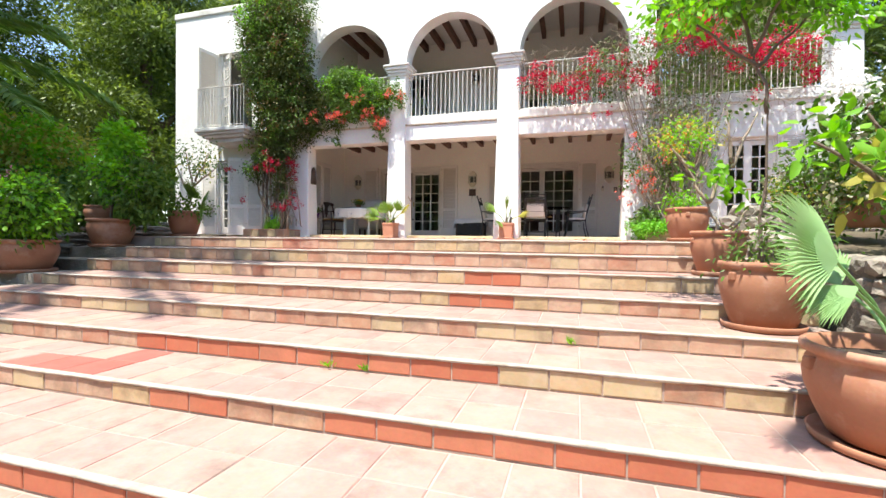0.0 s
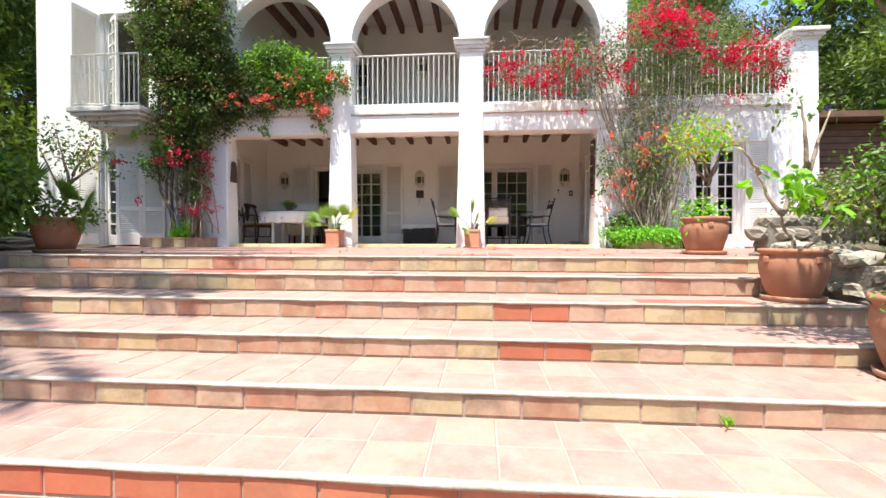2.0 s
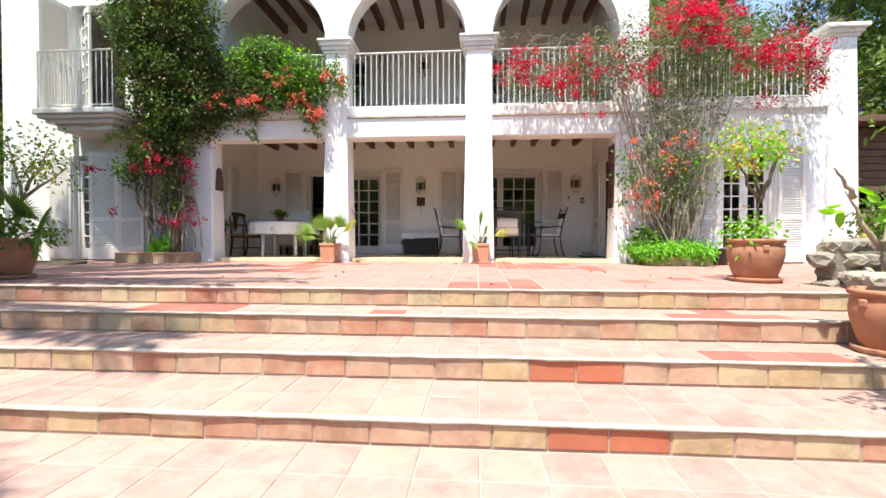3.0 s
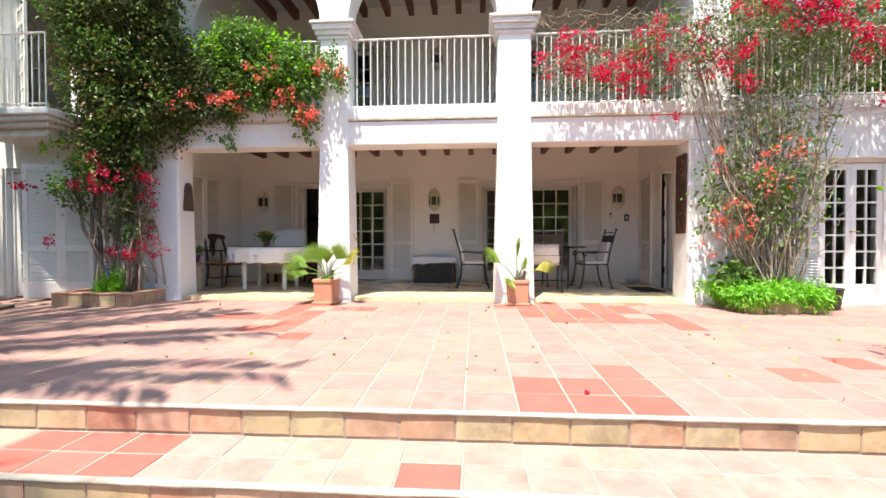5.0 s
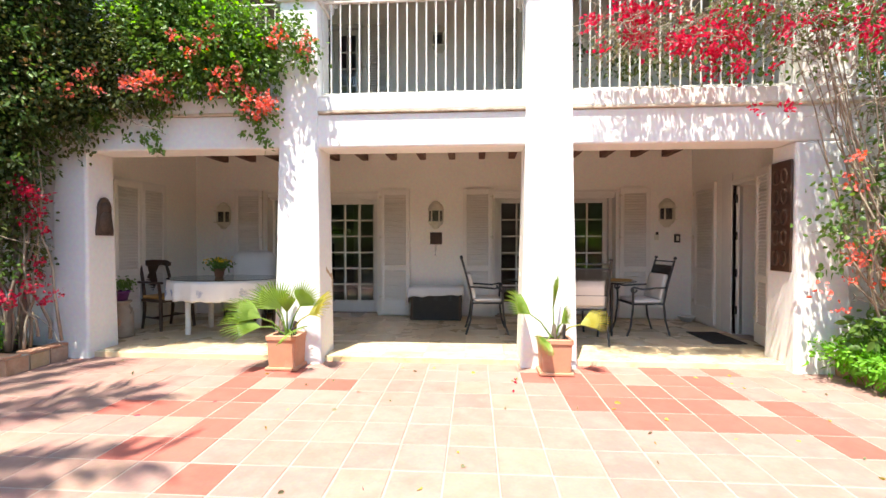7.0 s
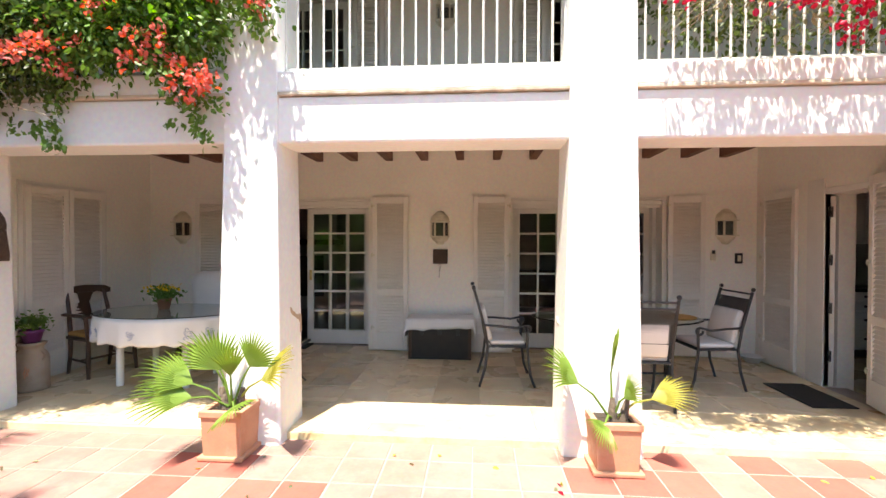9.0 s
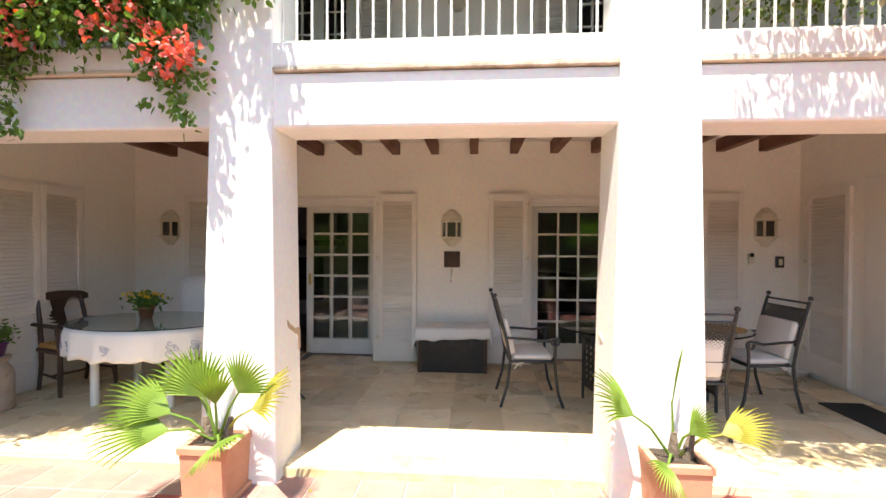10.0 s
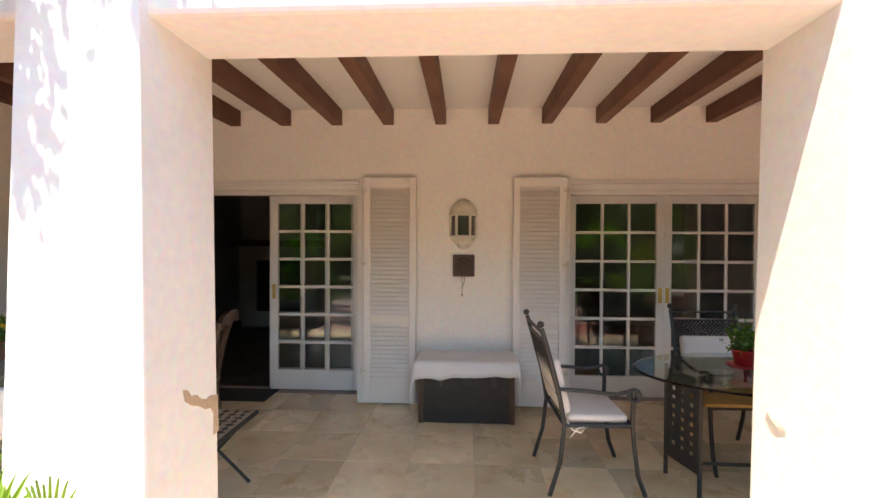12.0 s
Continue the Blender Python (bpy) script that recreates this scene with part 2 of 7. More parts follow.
BRASS = mat("brass", (0.6, 0.42, 0.14), (0.5, 0.34, 0.1), rough=0.35, metal=1.0, bump=0.02)
# plaster greyed in its base colour to carry the dimness of the rooms
INTERIOR = mat("dimmed_room_plaster", (0.42, 0.40, 0.37), (0.36, 0.34, 0.31), rough=0.9, bump=0.1)
ROOM_FLOOR = mat("room_floor", (0.10, 0.07, 0.05), (0.07, 0.05, 0.035), rough=0.4, bump=0.05)
GLASS = glass_mat("glass", (0.93, 0.96, 0.95))
TABLE_GLASS = glass_mat("table_glass", (0.80, 0.90, 0.87))
BLACK = mat("black_paint", (0.025, 0.022, 0.02), (0.045, 0.036, 0.028), rough=0.5, scale=9, bump=0.3)
PURPLE = mat("purple_glaze", (0.16, 0.04, 0.17), (0.11, 0.03, 0.12), rough=0.3, bump=0.03)
RED_PLASTIC = mat("red_plastic", (0.42, 0.03, 0.035), (0.36, 0.025, 0.03), rough=0.4, bump=0.02)
FADED_METAL = mat("faded_painted_metal", (0.42, 0.33, 0.25), (0.3, 0.2, 0.13), rough=0.7, scale=6, fine=40, bump=0.3,
                  stain=(0.2, 0.11, 0.06), stain_amount=0.6, stain_scale=4)
DULL_GLASS = mat("smoky_lantern_back", (0.12, 0.125, 0.115), (0.2, 0.2, 0.185), rough=0.25, scale=9, bump=0.02)
FIGURE = mat("dark_carved_stone", (0.075, 0.05, 0.036), (0.13, 0.09, 0.065), rough=0.8, scale=12, fine=50, bump=0.5)
MAT_RUBBER = mat("door_mat", (0.03, 0.027, 0.024), (0.05, 0.04, 0.035), rough=1.0, fine=120, bump=0.8, dist=0.006)
CREAM_METAL = mat("cream_metal", (0.72, 0.68, 0.56), (0.6, 0.55, 0.42), rough=0.5, scale=10, fine=60, bump=0.1, stain=(0.36, 0.27, 0.16), stain_amount=0.4, stain_scale=6)
ROOF_WOOD = mat("old_boards", (0.16, 0.085, 0.055), (0.09, 0.05, 0.035), rough=0.8, scale=5, fine=40, bump=0.4)


# ---- shapes ----
def to_mesh(bm, name, material, smooth=False):
    me = bpy.data.meshes.new(name)
    bm.to_mesh(me)
    bm.free()
    if smooth:
        for p in me.polygons:
            p.use_smooth = True
    if material:
        me.materials.append(material)
    return me


def part(name, bm, material, parent=None, label="", smooth=False):
    ob = new(name, to_mesh(bm, name, material, smooth))
    if parent:
        ob.parent = parent
    if label:
        ob["label"] = label
    return ob


def raw(name, verts, faces, material, parent=None, smooth=False):
    me = bpy.data.meshes.new(name)
    me.from_pydata(verts, [], faces)
    if smooth:
        for p in me.polygons:
            p.use_smooth = True
    me.materials.append(material)
    me.update()
    ob = new(name, me)
    if parent:
        ob.parent = parent
    return ob


def empty(name, m, label, category, group="", kind=""):
    ob = new(name)
    ob.matrix_world = m
    ob.empty_display_size = 0.05
    return tagged(ob, label, category, group, kind)


def box(bm, x0, x1, y0, y1, z0, z1, bevel=0.0, m=None):
    r = bmesh.ops.create_cube(bm, size=1.0)
    bmesh.ops.transform(bm, matrix=Matrix.Translation(((x0 + x1) / 2, (y0 + y1) / 2, (z0 + z1) / 2)) @ Matrix.Diagonal((x1 - x0, y1 - y0, z1 - z0, 1)), verts=r["verts"])
    vs = r["verts"]
    if bevel:
        es = list({e for v in vs for e in v.link_edges})
        g = bmesh.ops.bevel(bm, geom=es, offset=bevel, segments=2, affect="EDGES", profile=0.5)
        vs = list({v for f in g["faces"] for v in f.verts} | {v for v in vs if v.is_valid})
    if m:
        bmesh.ops.transform(bm, matrix=m, verts=[v for v in vs if v.is_valid])
    return vs


def boxm(x0, x1, y0, y1, z0, z1, bevel=0.0):
    bm = bmesh.new()
    box(bm, x0, x1, y0, y1, z0, z1, bevel)
    return bm


def lathe(profile, seg=32):
    """A turned shape from (radius, height) pairs."""
    bm = bmesh.new()
    rings = []
    for r, z in profile:
        if r < 1e-4:
            rings.append([bm.verts.new((0, 0, z))])
        else:
            rings.append([bm.verts.new((r * math.cos(2 * math.pi * i / seg), r * math.sin(2 * math.pi * i / seg), z)) for i in range(seg)])
    for a, b in zip(rings, rings[1:]):
        for i in range(seg):
            j = (i + 1) % seg
            f = [a[i % len(a)], a[j % len(a)], b[j % len(b)], b[i % len(b)]]
            f = list(dict.fromkeys(f))
            if len(f) > 2:
                bm.faces.new(f)
    return bm


def tube(bm, pts, radii, seg=8, caps=True):
    """A round bar along points, with a radius at each."""
    pts = [Vector(p) for p in pts]
    if not hasattr(radii, "__len__"):
        radii = [radii] * len(pts)
    rings = []
    side = None
    for i, p in enumerate(pts):
        d = (pts[min(i + 1, len(pts) - 1)] - pts[max(i - 1, 0)]).normalized()
        if side is None:
            side = d.cross(Vector((0, 0, 1)))
            if side.length < 0.1:
                side = d.cross(Vector((0, 1, 0)))
        side = (side - d * side.dot(d)).normalized()
        up = d.cross(side)
        rings.append([bm.verts.new(p + (side * math.cos(2 * math.pi * k / seg) + up * math.sin(2 * math.pi * k / seg)) * radii[i]) for k in range(seg)])
    for a, b in zip(rings, rings[1:]):
        for k in range(seg):
            bm.faces.new((a[k], a[(k + 1) % seg], b[(k + 1) % seg], b[k]))
    if caps:
        bm.faces.new(rings[0][::-1])
        bm.faces.new(rings[-1])
    return bm


def prism(bm, outline, y0, y1):
    """An outline in x and z, given depth along y."""
    a = [bm.verts.new((x, y0, z)) for x, z in outline]
    b = [bm.verts.new((x, y1, z)) for x, z in outline]
    n = len(outline)
    fa = bm.faces.new(a)
    fb = bm.faces.new(b[::-1])
    for i in range(n):
        bm.faces.new((a[i], b[i], b[(i + 1) % n], a[(i + 1) % n]))
    bmesh.ops.recalc_face_normals(bm, faces=bm.faces)
    return bm


def frustum(bm, lo, hi, z0, z1, bevel=0.0):
    """A battered block: lo and hi are (x0, x1, y0, y1) at its foot and head."""
    vs = [bm.verts.new((x, y, z)) for (x0, x1, y0, y1), z in ((lo, z0), (hi, z1)) for x, y in ((x0, y0), (x1, y0), (x1, y1), (x0, y1))]
    for f in ((3, 2, 1, 0), (4, 5, 6, 7), (0, 1, 5, 4), (1, 2, 6, 5), (2, 3, 7, 6), (3, 0, 4, 7)):
        bm.faces.new([vs[i] for i in f])
    if bevel:
        bmesh.ops.bevel(bm, geom=list({e for v in vs for e in v.link_edges}), offset=bevel, segments=3, affect="EDGES", profile=0.5)
    return bm


def structure(name, bm, material, label="", category=""):
    ob = part(name, bm, material)
    return tagged(ob, label, category, kind="structure")


# ---- ground, stairs and terrace ----
FRONT = [5.80, 5.30, 4.71, 4.03, 3.38, 2.72, 2.05, 1.35, 0.65]
TOP = [0.01, -0.155, -0.33, -0.495, -0.64, -0.785, -0.93, -1.07, -1.21]
LEFT, RIGHT = -6.85, 1.85


def terrace_z(y):
    return 0.01 + max(0.0, y - 5.8) * 0.013


gb = bmesh.new()
bmesh.ops.create_grid(gb, x_segments=80, y_segments=80, size=400)
for v in gb.verts:
    d = max(0.0, math.hypot(v.co.x + 2, v.co.y - 6) - 14)
    v.co.z = -1.42 + (noise.noise(v.co * 0.02) * 2.0 + 0.02 * d) * min(1.0, d / 30)
structure("ground", gb, EARTH, "bare dry garden earth around the house", "ground")

terrace_base = structure("terrace", frustum(bmesh.new(), (-11.6, 5.6, 5.806, 9.95), (-11.6, 5.6, 5.806, 9.95), -1.5, -0.012), JOINT, "sunlit terrace paved with square terracotta tiles", "terrace")
for v in terrace_base.data.vertices:
    if v.co.z > -1:
        v.co.z = terrace_z(v.co.y) - 0.004
steps = []
for i in range(1, len(FRONT)):
    y0, y1 = FRONT[i] + 0.006, FRONT[i - 1] + 0.02
    s = structure("stair_%d" % i, boxm(LEFT, RIGHT, y0, y1, -1.5, TOP[i] - 0.004), JOINT, "broad garden step faced and paved in mottled terracotta", "step")
    steps.append(s)
plaza = structure("landing_floor", boxm(LEFT - 3, RIGHT + 3, -6, FRONT[-1] + 0.02, -1.5, TOP[-1] - 0.13 - 0.004), JOINT, "terracotta landing at the foot of the stairs", "floor")

# ---- the house ----
FACE, INNER, BACK, FLOOR = 9.90, 10.27, 12.62, 0.125
LINTEL, LEDGE0, LEDGE1 = 2.38, 2.74, 2.93
HX0, HX1 = -10.9, 1.55
PIL = [(-4.32, -3.90), (-1.69, -1.21)]
OPEN1, OPEN2, OPEN3 = (-6.57, PIL[0][0]), (PIL[0][1], PIL[1][0]), (PIL[1][1], 1.0)
SPRING, PARAPET = 4.2, 6.15

structure("porch_floor", boxm(-7.15, 1.5, 9.955, 13.4, -1.5, FLOOR - 0.014), JOINT, "porch floor of veined beige marble slabs", "floor")


def loft(bm, sections, bevel=0.0):
    """A battered shaft through (x0, x1, y0, y1, z) sections."""
    rings = [[bm.verts.new((x, y, z)) for x, y in ((x0, y0), (x1, y0), (x1, y1), (x0, y1))] for x0, x1, y0, y1, z in sections]
    bm.faces.new(rings[0][::-1])
    bm.faces.new(rings[-1])
    for p, q in zip(rings, rings[1:]):
        for k in range(4):
            bm.faces.new((p[k], p[(k + 1) % 4], q[(k + 1) % 4], q[k]))
    if bevel:
        up = [e for e in bm.edges if abs(e.verts[0].co.z - e.verts[1].co.z) > 0.05]
        bmesh.ops.bevel(bm, geom=up, offset=bevel, segments=3, affect="EDGES", profile=0.5)
    return bm


PROUD = 0.035
for i, (a, b) in enumerate(PIL):
    bm = loft(bmesh.new(), [(a - 0.055, b + 0.05, FACE - PROUD - 0.05, INNER + 0.003, 0.03), (a, b, FACE - PROUD, INNER + 0.003, 2.42), (a, b, FACE - PROUD + 0.005, INNER + 0.003, SPRING - 0.2)], bevel=0.035)
    structure("pillar_%d" % (i + 1), bm, WHITEWASH, "battered whitewashed masonry pillar", "pillar")


def arch_points(x0, x1, n=22):
    c, r = (x0 + x1) / 2, (x1 - x0) / 2
    return [(c + r * math.cos(math.pi * k / n), SPRING + r * math.sin(math.pi * k / n)) for k in range(n + 1)]


# lower wall, left of the porch, with a garden door
LD0, LD1, LDH = -9.42, -8.42, 2.12
bm = bmesh.new()
box(bm, HX0, LD0, FACE, INNER, -0.1, LEDGE0)
box(bm, LD1, OPEN1[0], FACE, INNER, -0.1, LEDGE0)
box(bm, LD0, LD1, FACE, INNER, LDH, LEDGE0)
structure("wall_front_left", bm, WHITEWASH, "sunlit whitewashed house wall with a garden door", "wall")
bm = frustum(bmesh.new(), (OPEN1[0] - 0.4, OPEN1[0] + 0.05, FACE - 0.05, INNER + 0.02), (OPEN1[0] - 0.4, OPEN1[0] + 0.003, FACE - 0.003, INNER + 0.003), 0.03, LINTEL - 0.002, bevel=0.03)
structure("wall_buttress_left", bm, WHITEWASH, "battered whitewashed wall end beside the porch", "wall")
bm = frustum(bmesh.new(), (OPEN3[1] - 0.06, OPEN3[1] + 0.5, FACE - 0.1, INNER + 0.02), (OPEN3[1] - 0.003, OPEN3[1] + 0.45, FACE - 0.003, INNER + 0.003), 0.03, LINTEL - 0.002, bevel=0.03)
structure("wall_buttress_right", bm, WHITEWASH, "battered whitewashed wall end beside the porch", "wall")
structure("wall_lintel", boxm(OPEN1[0], OPEN3[1] + 0.438, FACE, INNER, LINTEL, LEDGE0, bevel=0.02), WHITEWASH, "whitewashed lintel over the porch openings", "wall")

# upper wall: balcony door to the left, three arches
BD0, BD1, BDZ, BDH = -9.42, -8.30, 2.86, 5.05
bm = bmesh.new()
box(bm, HX0, BD0, FACE, INNER, LEDGE0 + 0.001, PARAPET)
box(bm, BD1, OPEN1[0], FACE, INNER, LEDGE0 + 0.001, PARAPET)
box(bm, BD0, BD1, FACE, INNER, BDH, PARAPET)
box(bm, BD0, BD1, FACE, INNER, LEDGE0 + 0.001, BDZ)
ARCH = [OPEN1, OPEN2, (OPEN3[0], OPEN3[1] + 0.05)]
for a, b in ARCH:
    ring = arch_points(a, b)[::-1]
    for p, q in zip(ring, ring[1:]):
        vs = [(p[0], p[1]), (q[0], q[1]), (q[0], PARAPET), (p[0], PARAPET)]
        prism(bm, vs, FACE, INNER)
for a, b in PIL:
    box(bm, a, b, FACE + 0.001, INNER, SPRING - 0.19, PARAPET)
box(bm, ARCH[2][1], HX1, FACE, INNER, LEDGE0 + 0.001, PARAPET)
bmesh.ops.remove_doubles(bm, verts=bm.verts, dist=0.0005)
structure("wall_arcade", bm, WHITEWASH, "whitewashed upper wall with three round arches", "wall")
bm = bmesh.new()
box(bm, HX0 - 0.03, HX1 + 0.03, FACE - 0.035, INNER + 0.05, PARAPET - 0.02, PARAPET + 0.16, bevel=0.03)
structure("parapet_cap", bm, WEATHERED, "weathered stained parapet coping", "coping")
for i, (a, b) in enumerate([(OPEN1[0] - 0.25, PIL[0][0] + 0.02), (PIL[0][1] - 0.02, PIL[1][0] + 0.02), (PIL[1][1] - 0.02, OPEN3[1] + 0.6)]):
    bm = bmesh.new()
    box(bm, a, b, FACE - 0.022, INNER, LEDGE0 + 0.03, LEDGE1, bevel=0.012)
    lg = structure("ledge_%d" % (i + 1), bm, WHITEWASH, "stained plaster balcony ledge", "ledge")
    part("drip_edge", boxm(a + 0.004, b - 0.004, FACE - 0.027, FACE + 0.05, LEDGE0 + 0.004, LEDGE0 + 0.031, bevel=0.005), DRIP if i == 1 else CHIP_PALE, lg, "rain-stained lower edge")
for i, (a, b) in enumerate(PIL):
    bm = bmesh.new()
    for k, (o, z0, z1) in enumerate([(0.03, SPRING - 0.26, SPRING - 0.21), (0.055, SPRING - 0.20, SPRING - 0.13), (0.09, SPRING - 0.125, SPRING - 0.05), (0.12, SPRING - 0.045, SPRING - 0.003)]):
        box(bm, a - o, b + o, FACE - PROUD - o * 0.8, INNER + 0.005 + o * 0.4, z0, z1 + 0.006, bevel=0.012)
    structure("capital_%d" % (i + 1), bm, WEATHERED, "moulded plaster pillar capital", "capital")

# porch interior
PX0, PX1 = -7.05, 1.27
D1, D2, DH = (-5.78, -3.86), (-1.88, 0.08), 2.19
bm = bmesh.new()
for a, b in ((PX0 - 0.3, D1[0]), (D1[1], D2[0]), (D2[1], PX1 + 0.3)):
    box(bm, a, b, BACK, BACK + 0.45, 0, 2.9)
for a, b in (D1, D2):
    box(bm, a, b, BACK, BACK + 0.45, DH, 2.9)
bmesh.ops.remove_doubles(bm, verts=bm.verts, dist=0.0005)
structure("wall_porch_back", bm, PORCH_WALL, "shaded cream plaster wall at the back of the porch", "wall")
structure("wall_porch_left", boxm(PX0 - 0.3, PX0, INNER, BACK, 0, 2.9), PORCH_WALL, "shaded cream plaster wall of the porch", "wall")
RD0, RD1 = 10.87, 11.48
bm = bmesh.new()
box(bm, PX1, PX1 + 0.3, INNER, RD0, 0, 2.9)
box(bm, PX1, PX1 + 0.3, RD1, BACK, 0, 2.9)
box(bm, PX1, PX1 + 0.3, RD0, RD1, 2.14, 2.9)
structure("wall_porch_right", bm, PORCH_WALL, "shaded cream plaster porch wall with a doorway", "wall")
structure("ceiling_porch", boxm(PX0, PX1, INNER, BACK, 2.89, 2.925), CEILING_PAINT, "white plaster porch ceiling", "ceiling")
beam = None
for k in range(-7, 9):
    x = -3.08 + 0.49 * k
    if PX0 + 0.1 < x < PX1 - 0.1:
        if beam is None:
            bm = bmesh.new()
            box(bm, -0.05, 0.05, INNER - 0.02, BACK, 0, 0.148, bevel=0.006)
            beam = tagged(part("ceiling_beam", bm, BEAM_WOOD), "reddish brown wooden ceiling beam", "beam", "porch ceiling beams")
            beam.location = (x, 0, 2.742)
        else:
            copy_thing(beam, pose(x, 0, 2.742))
# upper storey loggia
bm = bmesh.new()
UD = [(-5.1, -4.12), (-1.45, -0.65)]
for a, b in ((HX0, UD[0][0]), (UD[0][1], UD[1][0]), (UD[1][1], HX1)):
    box(bm, a, b, BACK, BACK + 0.3, 2.93, 6.0)
for a, b in UD:
    box(bm, a, b, BACK, BACK + 0.3, 5.05, 6.0)
bmesh.ops.remove_doubles(bm, verts=bm.verts, dist=0.0005)
structure("wall_loggia_back", bm, PORCH_WALL, "shaded plaster wall behind the upper loggia", "wall")
bm = bmesh.new()
box(bm, HX0, HX0 + 0.3, INNER, 20, -0.1, PARAPET - 0.02)
box(bm, HX1 - 0.3, HX1, 13.65, 20, -0.1, 2.93)
box(bm, HX1 - 0.3, HX1, INNER, 20, 2.93, PARAPET - 0.02)
box(bm, HX0, HX1, 20, 20.3, -0.1, PARAPET - 0.02)
structure("wall_outer", bm, WHITEWASH, "whitewashed outer walls of the house", "wall")
structure("wall_loggia_left", boxm(OPEN1[0] - 0.35, OPEN1[0] - 0.05, INNER, BACK, 2.93, 5.9), PORCH_WALL, "plaster side wall of the loggia", "wall")
structure("floor_upper", boxm(HX0 + 0.3, HX1 - 0.3, INNER - 0.001, 20, 2.925, 2.975), ROOM_FLOOR, "upper floor", "floor")
structure("roof", boxm(HX0 + 0.3, HX1 - 0.3, INNER, 20, 5.85, 5.95), CEILING_PAINT, "white ceiling under the flat roof", "roof")
lb = None
for k in range(-8, 10):
    x = -2.84 + 0.49 * k
    if OPEN1[0] - 0.04 < x < HX1 - 0.35:
        bm = bmesh.new()
        if lb is None:
            box(bm, -0.055, 0.055, INNER + 0.001, BACK, 0, 0.2, bevel=0.006)
            lb = tagged(part("loggia_beam", bm, BEAM_WOOD), "dark brown wooden loggia ceiling beam", "beam", "loggia ceiling beams")
            lb.location = (x, 0, 5.648)
        else:
            bm.free()
            copy_thing(lb, pose(x, 0, 5.648))
# rooms behind the doors
bm = bmesh.new()
box(bm, -7.3, 1.6, 17.0, 17.2, 0, 2.9)
box(bm, -7.5, -7.3, 13.07, 17.0, 0, 2.9)
box(bm, 4.6, 4.8, 10.4, 17.0, 0, 2.9)
box(bm, 1.6, 4.6, 13.4, 13.6, 0, 2.9)
structure("wall_room", bm, INTERIOR, "inner room walls in plaster greyed for dimness", "wall")
structure("floor_room", boxm(-7.3, 4.6, 13.07, 17, 0, FLOOR - 0.01), ROOM_FLOOR, "dark floor of the rooms inside", "floor")
structure("floor_side_room", boxm(1.57, 4.6, 10.33, 13.4, 0, FLOOR - 0.01), MARBLE, "pale marble kitchen floor", "floor")
structure("ceiling_room", boxm(-7.3, 1.2, 13.07, 17, 2.76, 2.86), INTERIOR, "room ceiling in plaster greyed for dimness", "ceiling")

# right wing, with its roof terrace
RW1 = 4.55
WD0, WD1, WDH = 2.80, 3.72, 2.10
bm = bmesh.new()
box(bm, OPEN3[1] + 0.44, WD0, FACE + 0.01, INNER, -0.1, LEDGE0)
box(bm, WD1, RW1, FACE + 0.01, INNER, -0.1, LEDGE0)
box(bm, WD0, WD1, FACE + 0.01, INNER, WDH, LEDGE0)
box(bm, OPEN3[1] + 0.44, RW1, FACE + 0.01, INNER, LEDGE0 + 0.001, LEDGE1 + 0.03)
structure("wall_front_right", bm, WHITEWASH, "sunlit whitewashed wall of the low side wing", "wall")
structure("ledge_4", boxm(OPEN3[1] + 0.6, RW1, FACE - 0.025, FACE + 0.02, LEDGE0 + 0.02, LEDGE0 + 0.06, bevel=0.01), WEATHERED, "stained plaster string course", "ledge")
structure("roof_terrace", boxm(1.42, 5.0, INNER, 13.6, 2.76, 2.86), CEILING_PAINT, "roof terrace slab over the side wing", "roof")
structure("wall_wing_side", boxm(RW1 + 0.15, RW1 + 0.35, INNER, 13.6, -0.1, 2.9), WHITEWASH, "whitewashed side of the low wing", "wall")
bm = frustum(bmesh.new(), (RW1 - 0.04, RW1 + 0.50, FACE - 0.09, INNER + 0.1), (RW1, RW1 + 0.46, FACE - 0.02, INNER + 0.05), 0.03, 3.98, bevel=0.03)
structure("pillar_3", bm, WHITEWASH, "tall whitewashed end pillar of the side wing", "pillar")
bm = bmesh.new()
for o, z0, z1 in ((0.03, 3.96, 4.02), (0.07, 4.02, 4.09), (0.12, 4.09, 4.16)):
    box(bm, RW1 - o, RW1 + 0.46 + o, FACE - 0.02 - o, INNER + 0.05 + o, z0, z1 + 0.005, bevel=0.012)
structure("capital_3", bm, WEATHERED, "moulded cap on the end pillar", "capital")
# left balcony slab
bm = bmesh.new()
box(bm, -9.3, -7.75, 8.97, FACE, 2.68, 2.78, bevel=0.02)
for k, (o, z0, z1) in enumerate([(0.05, 2.62, 2.68), (0.13, 2.55, 2.62), (0.24, 2.44, 2.55)]):
    box(bm, -9.3 + o, -7.75 - o, 8.97 + o, FACE, z0, z1 + 0.004, bevel=0.02)
structure("balcony_slab", bm, WEATHERED, "moulded plaster balcony with stained edge", "balcony")


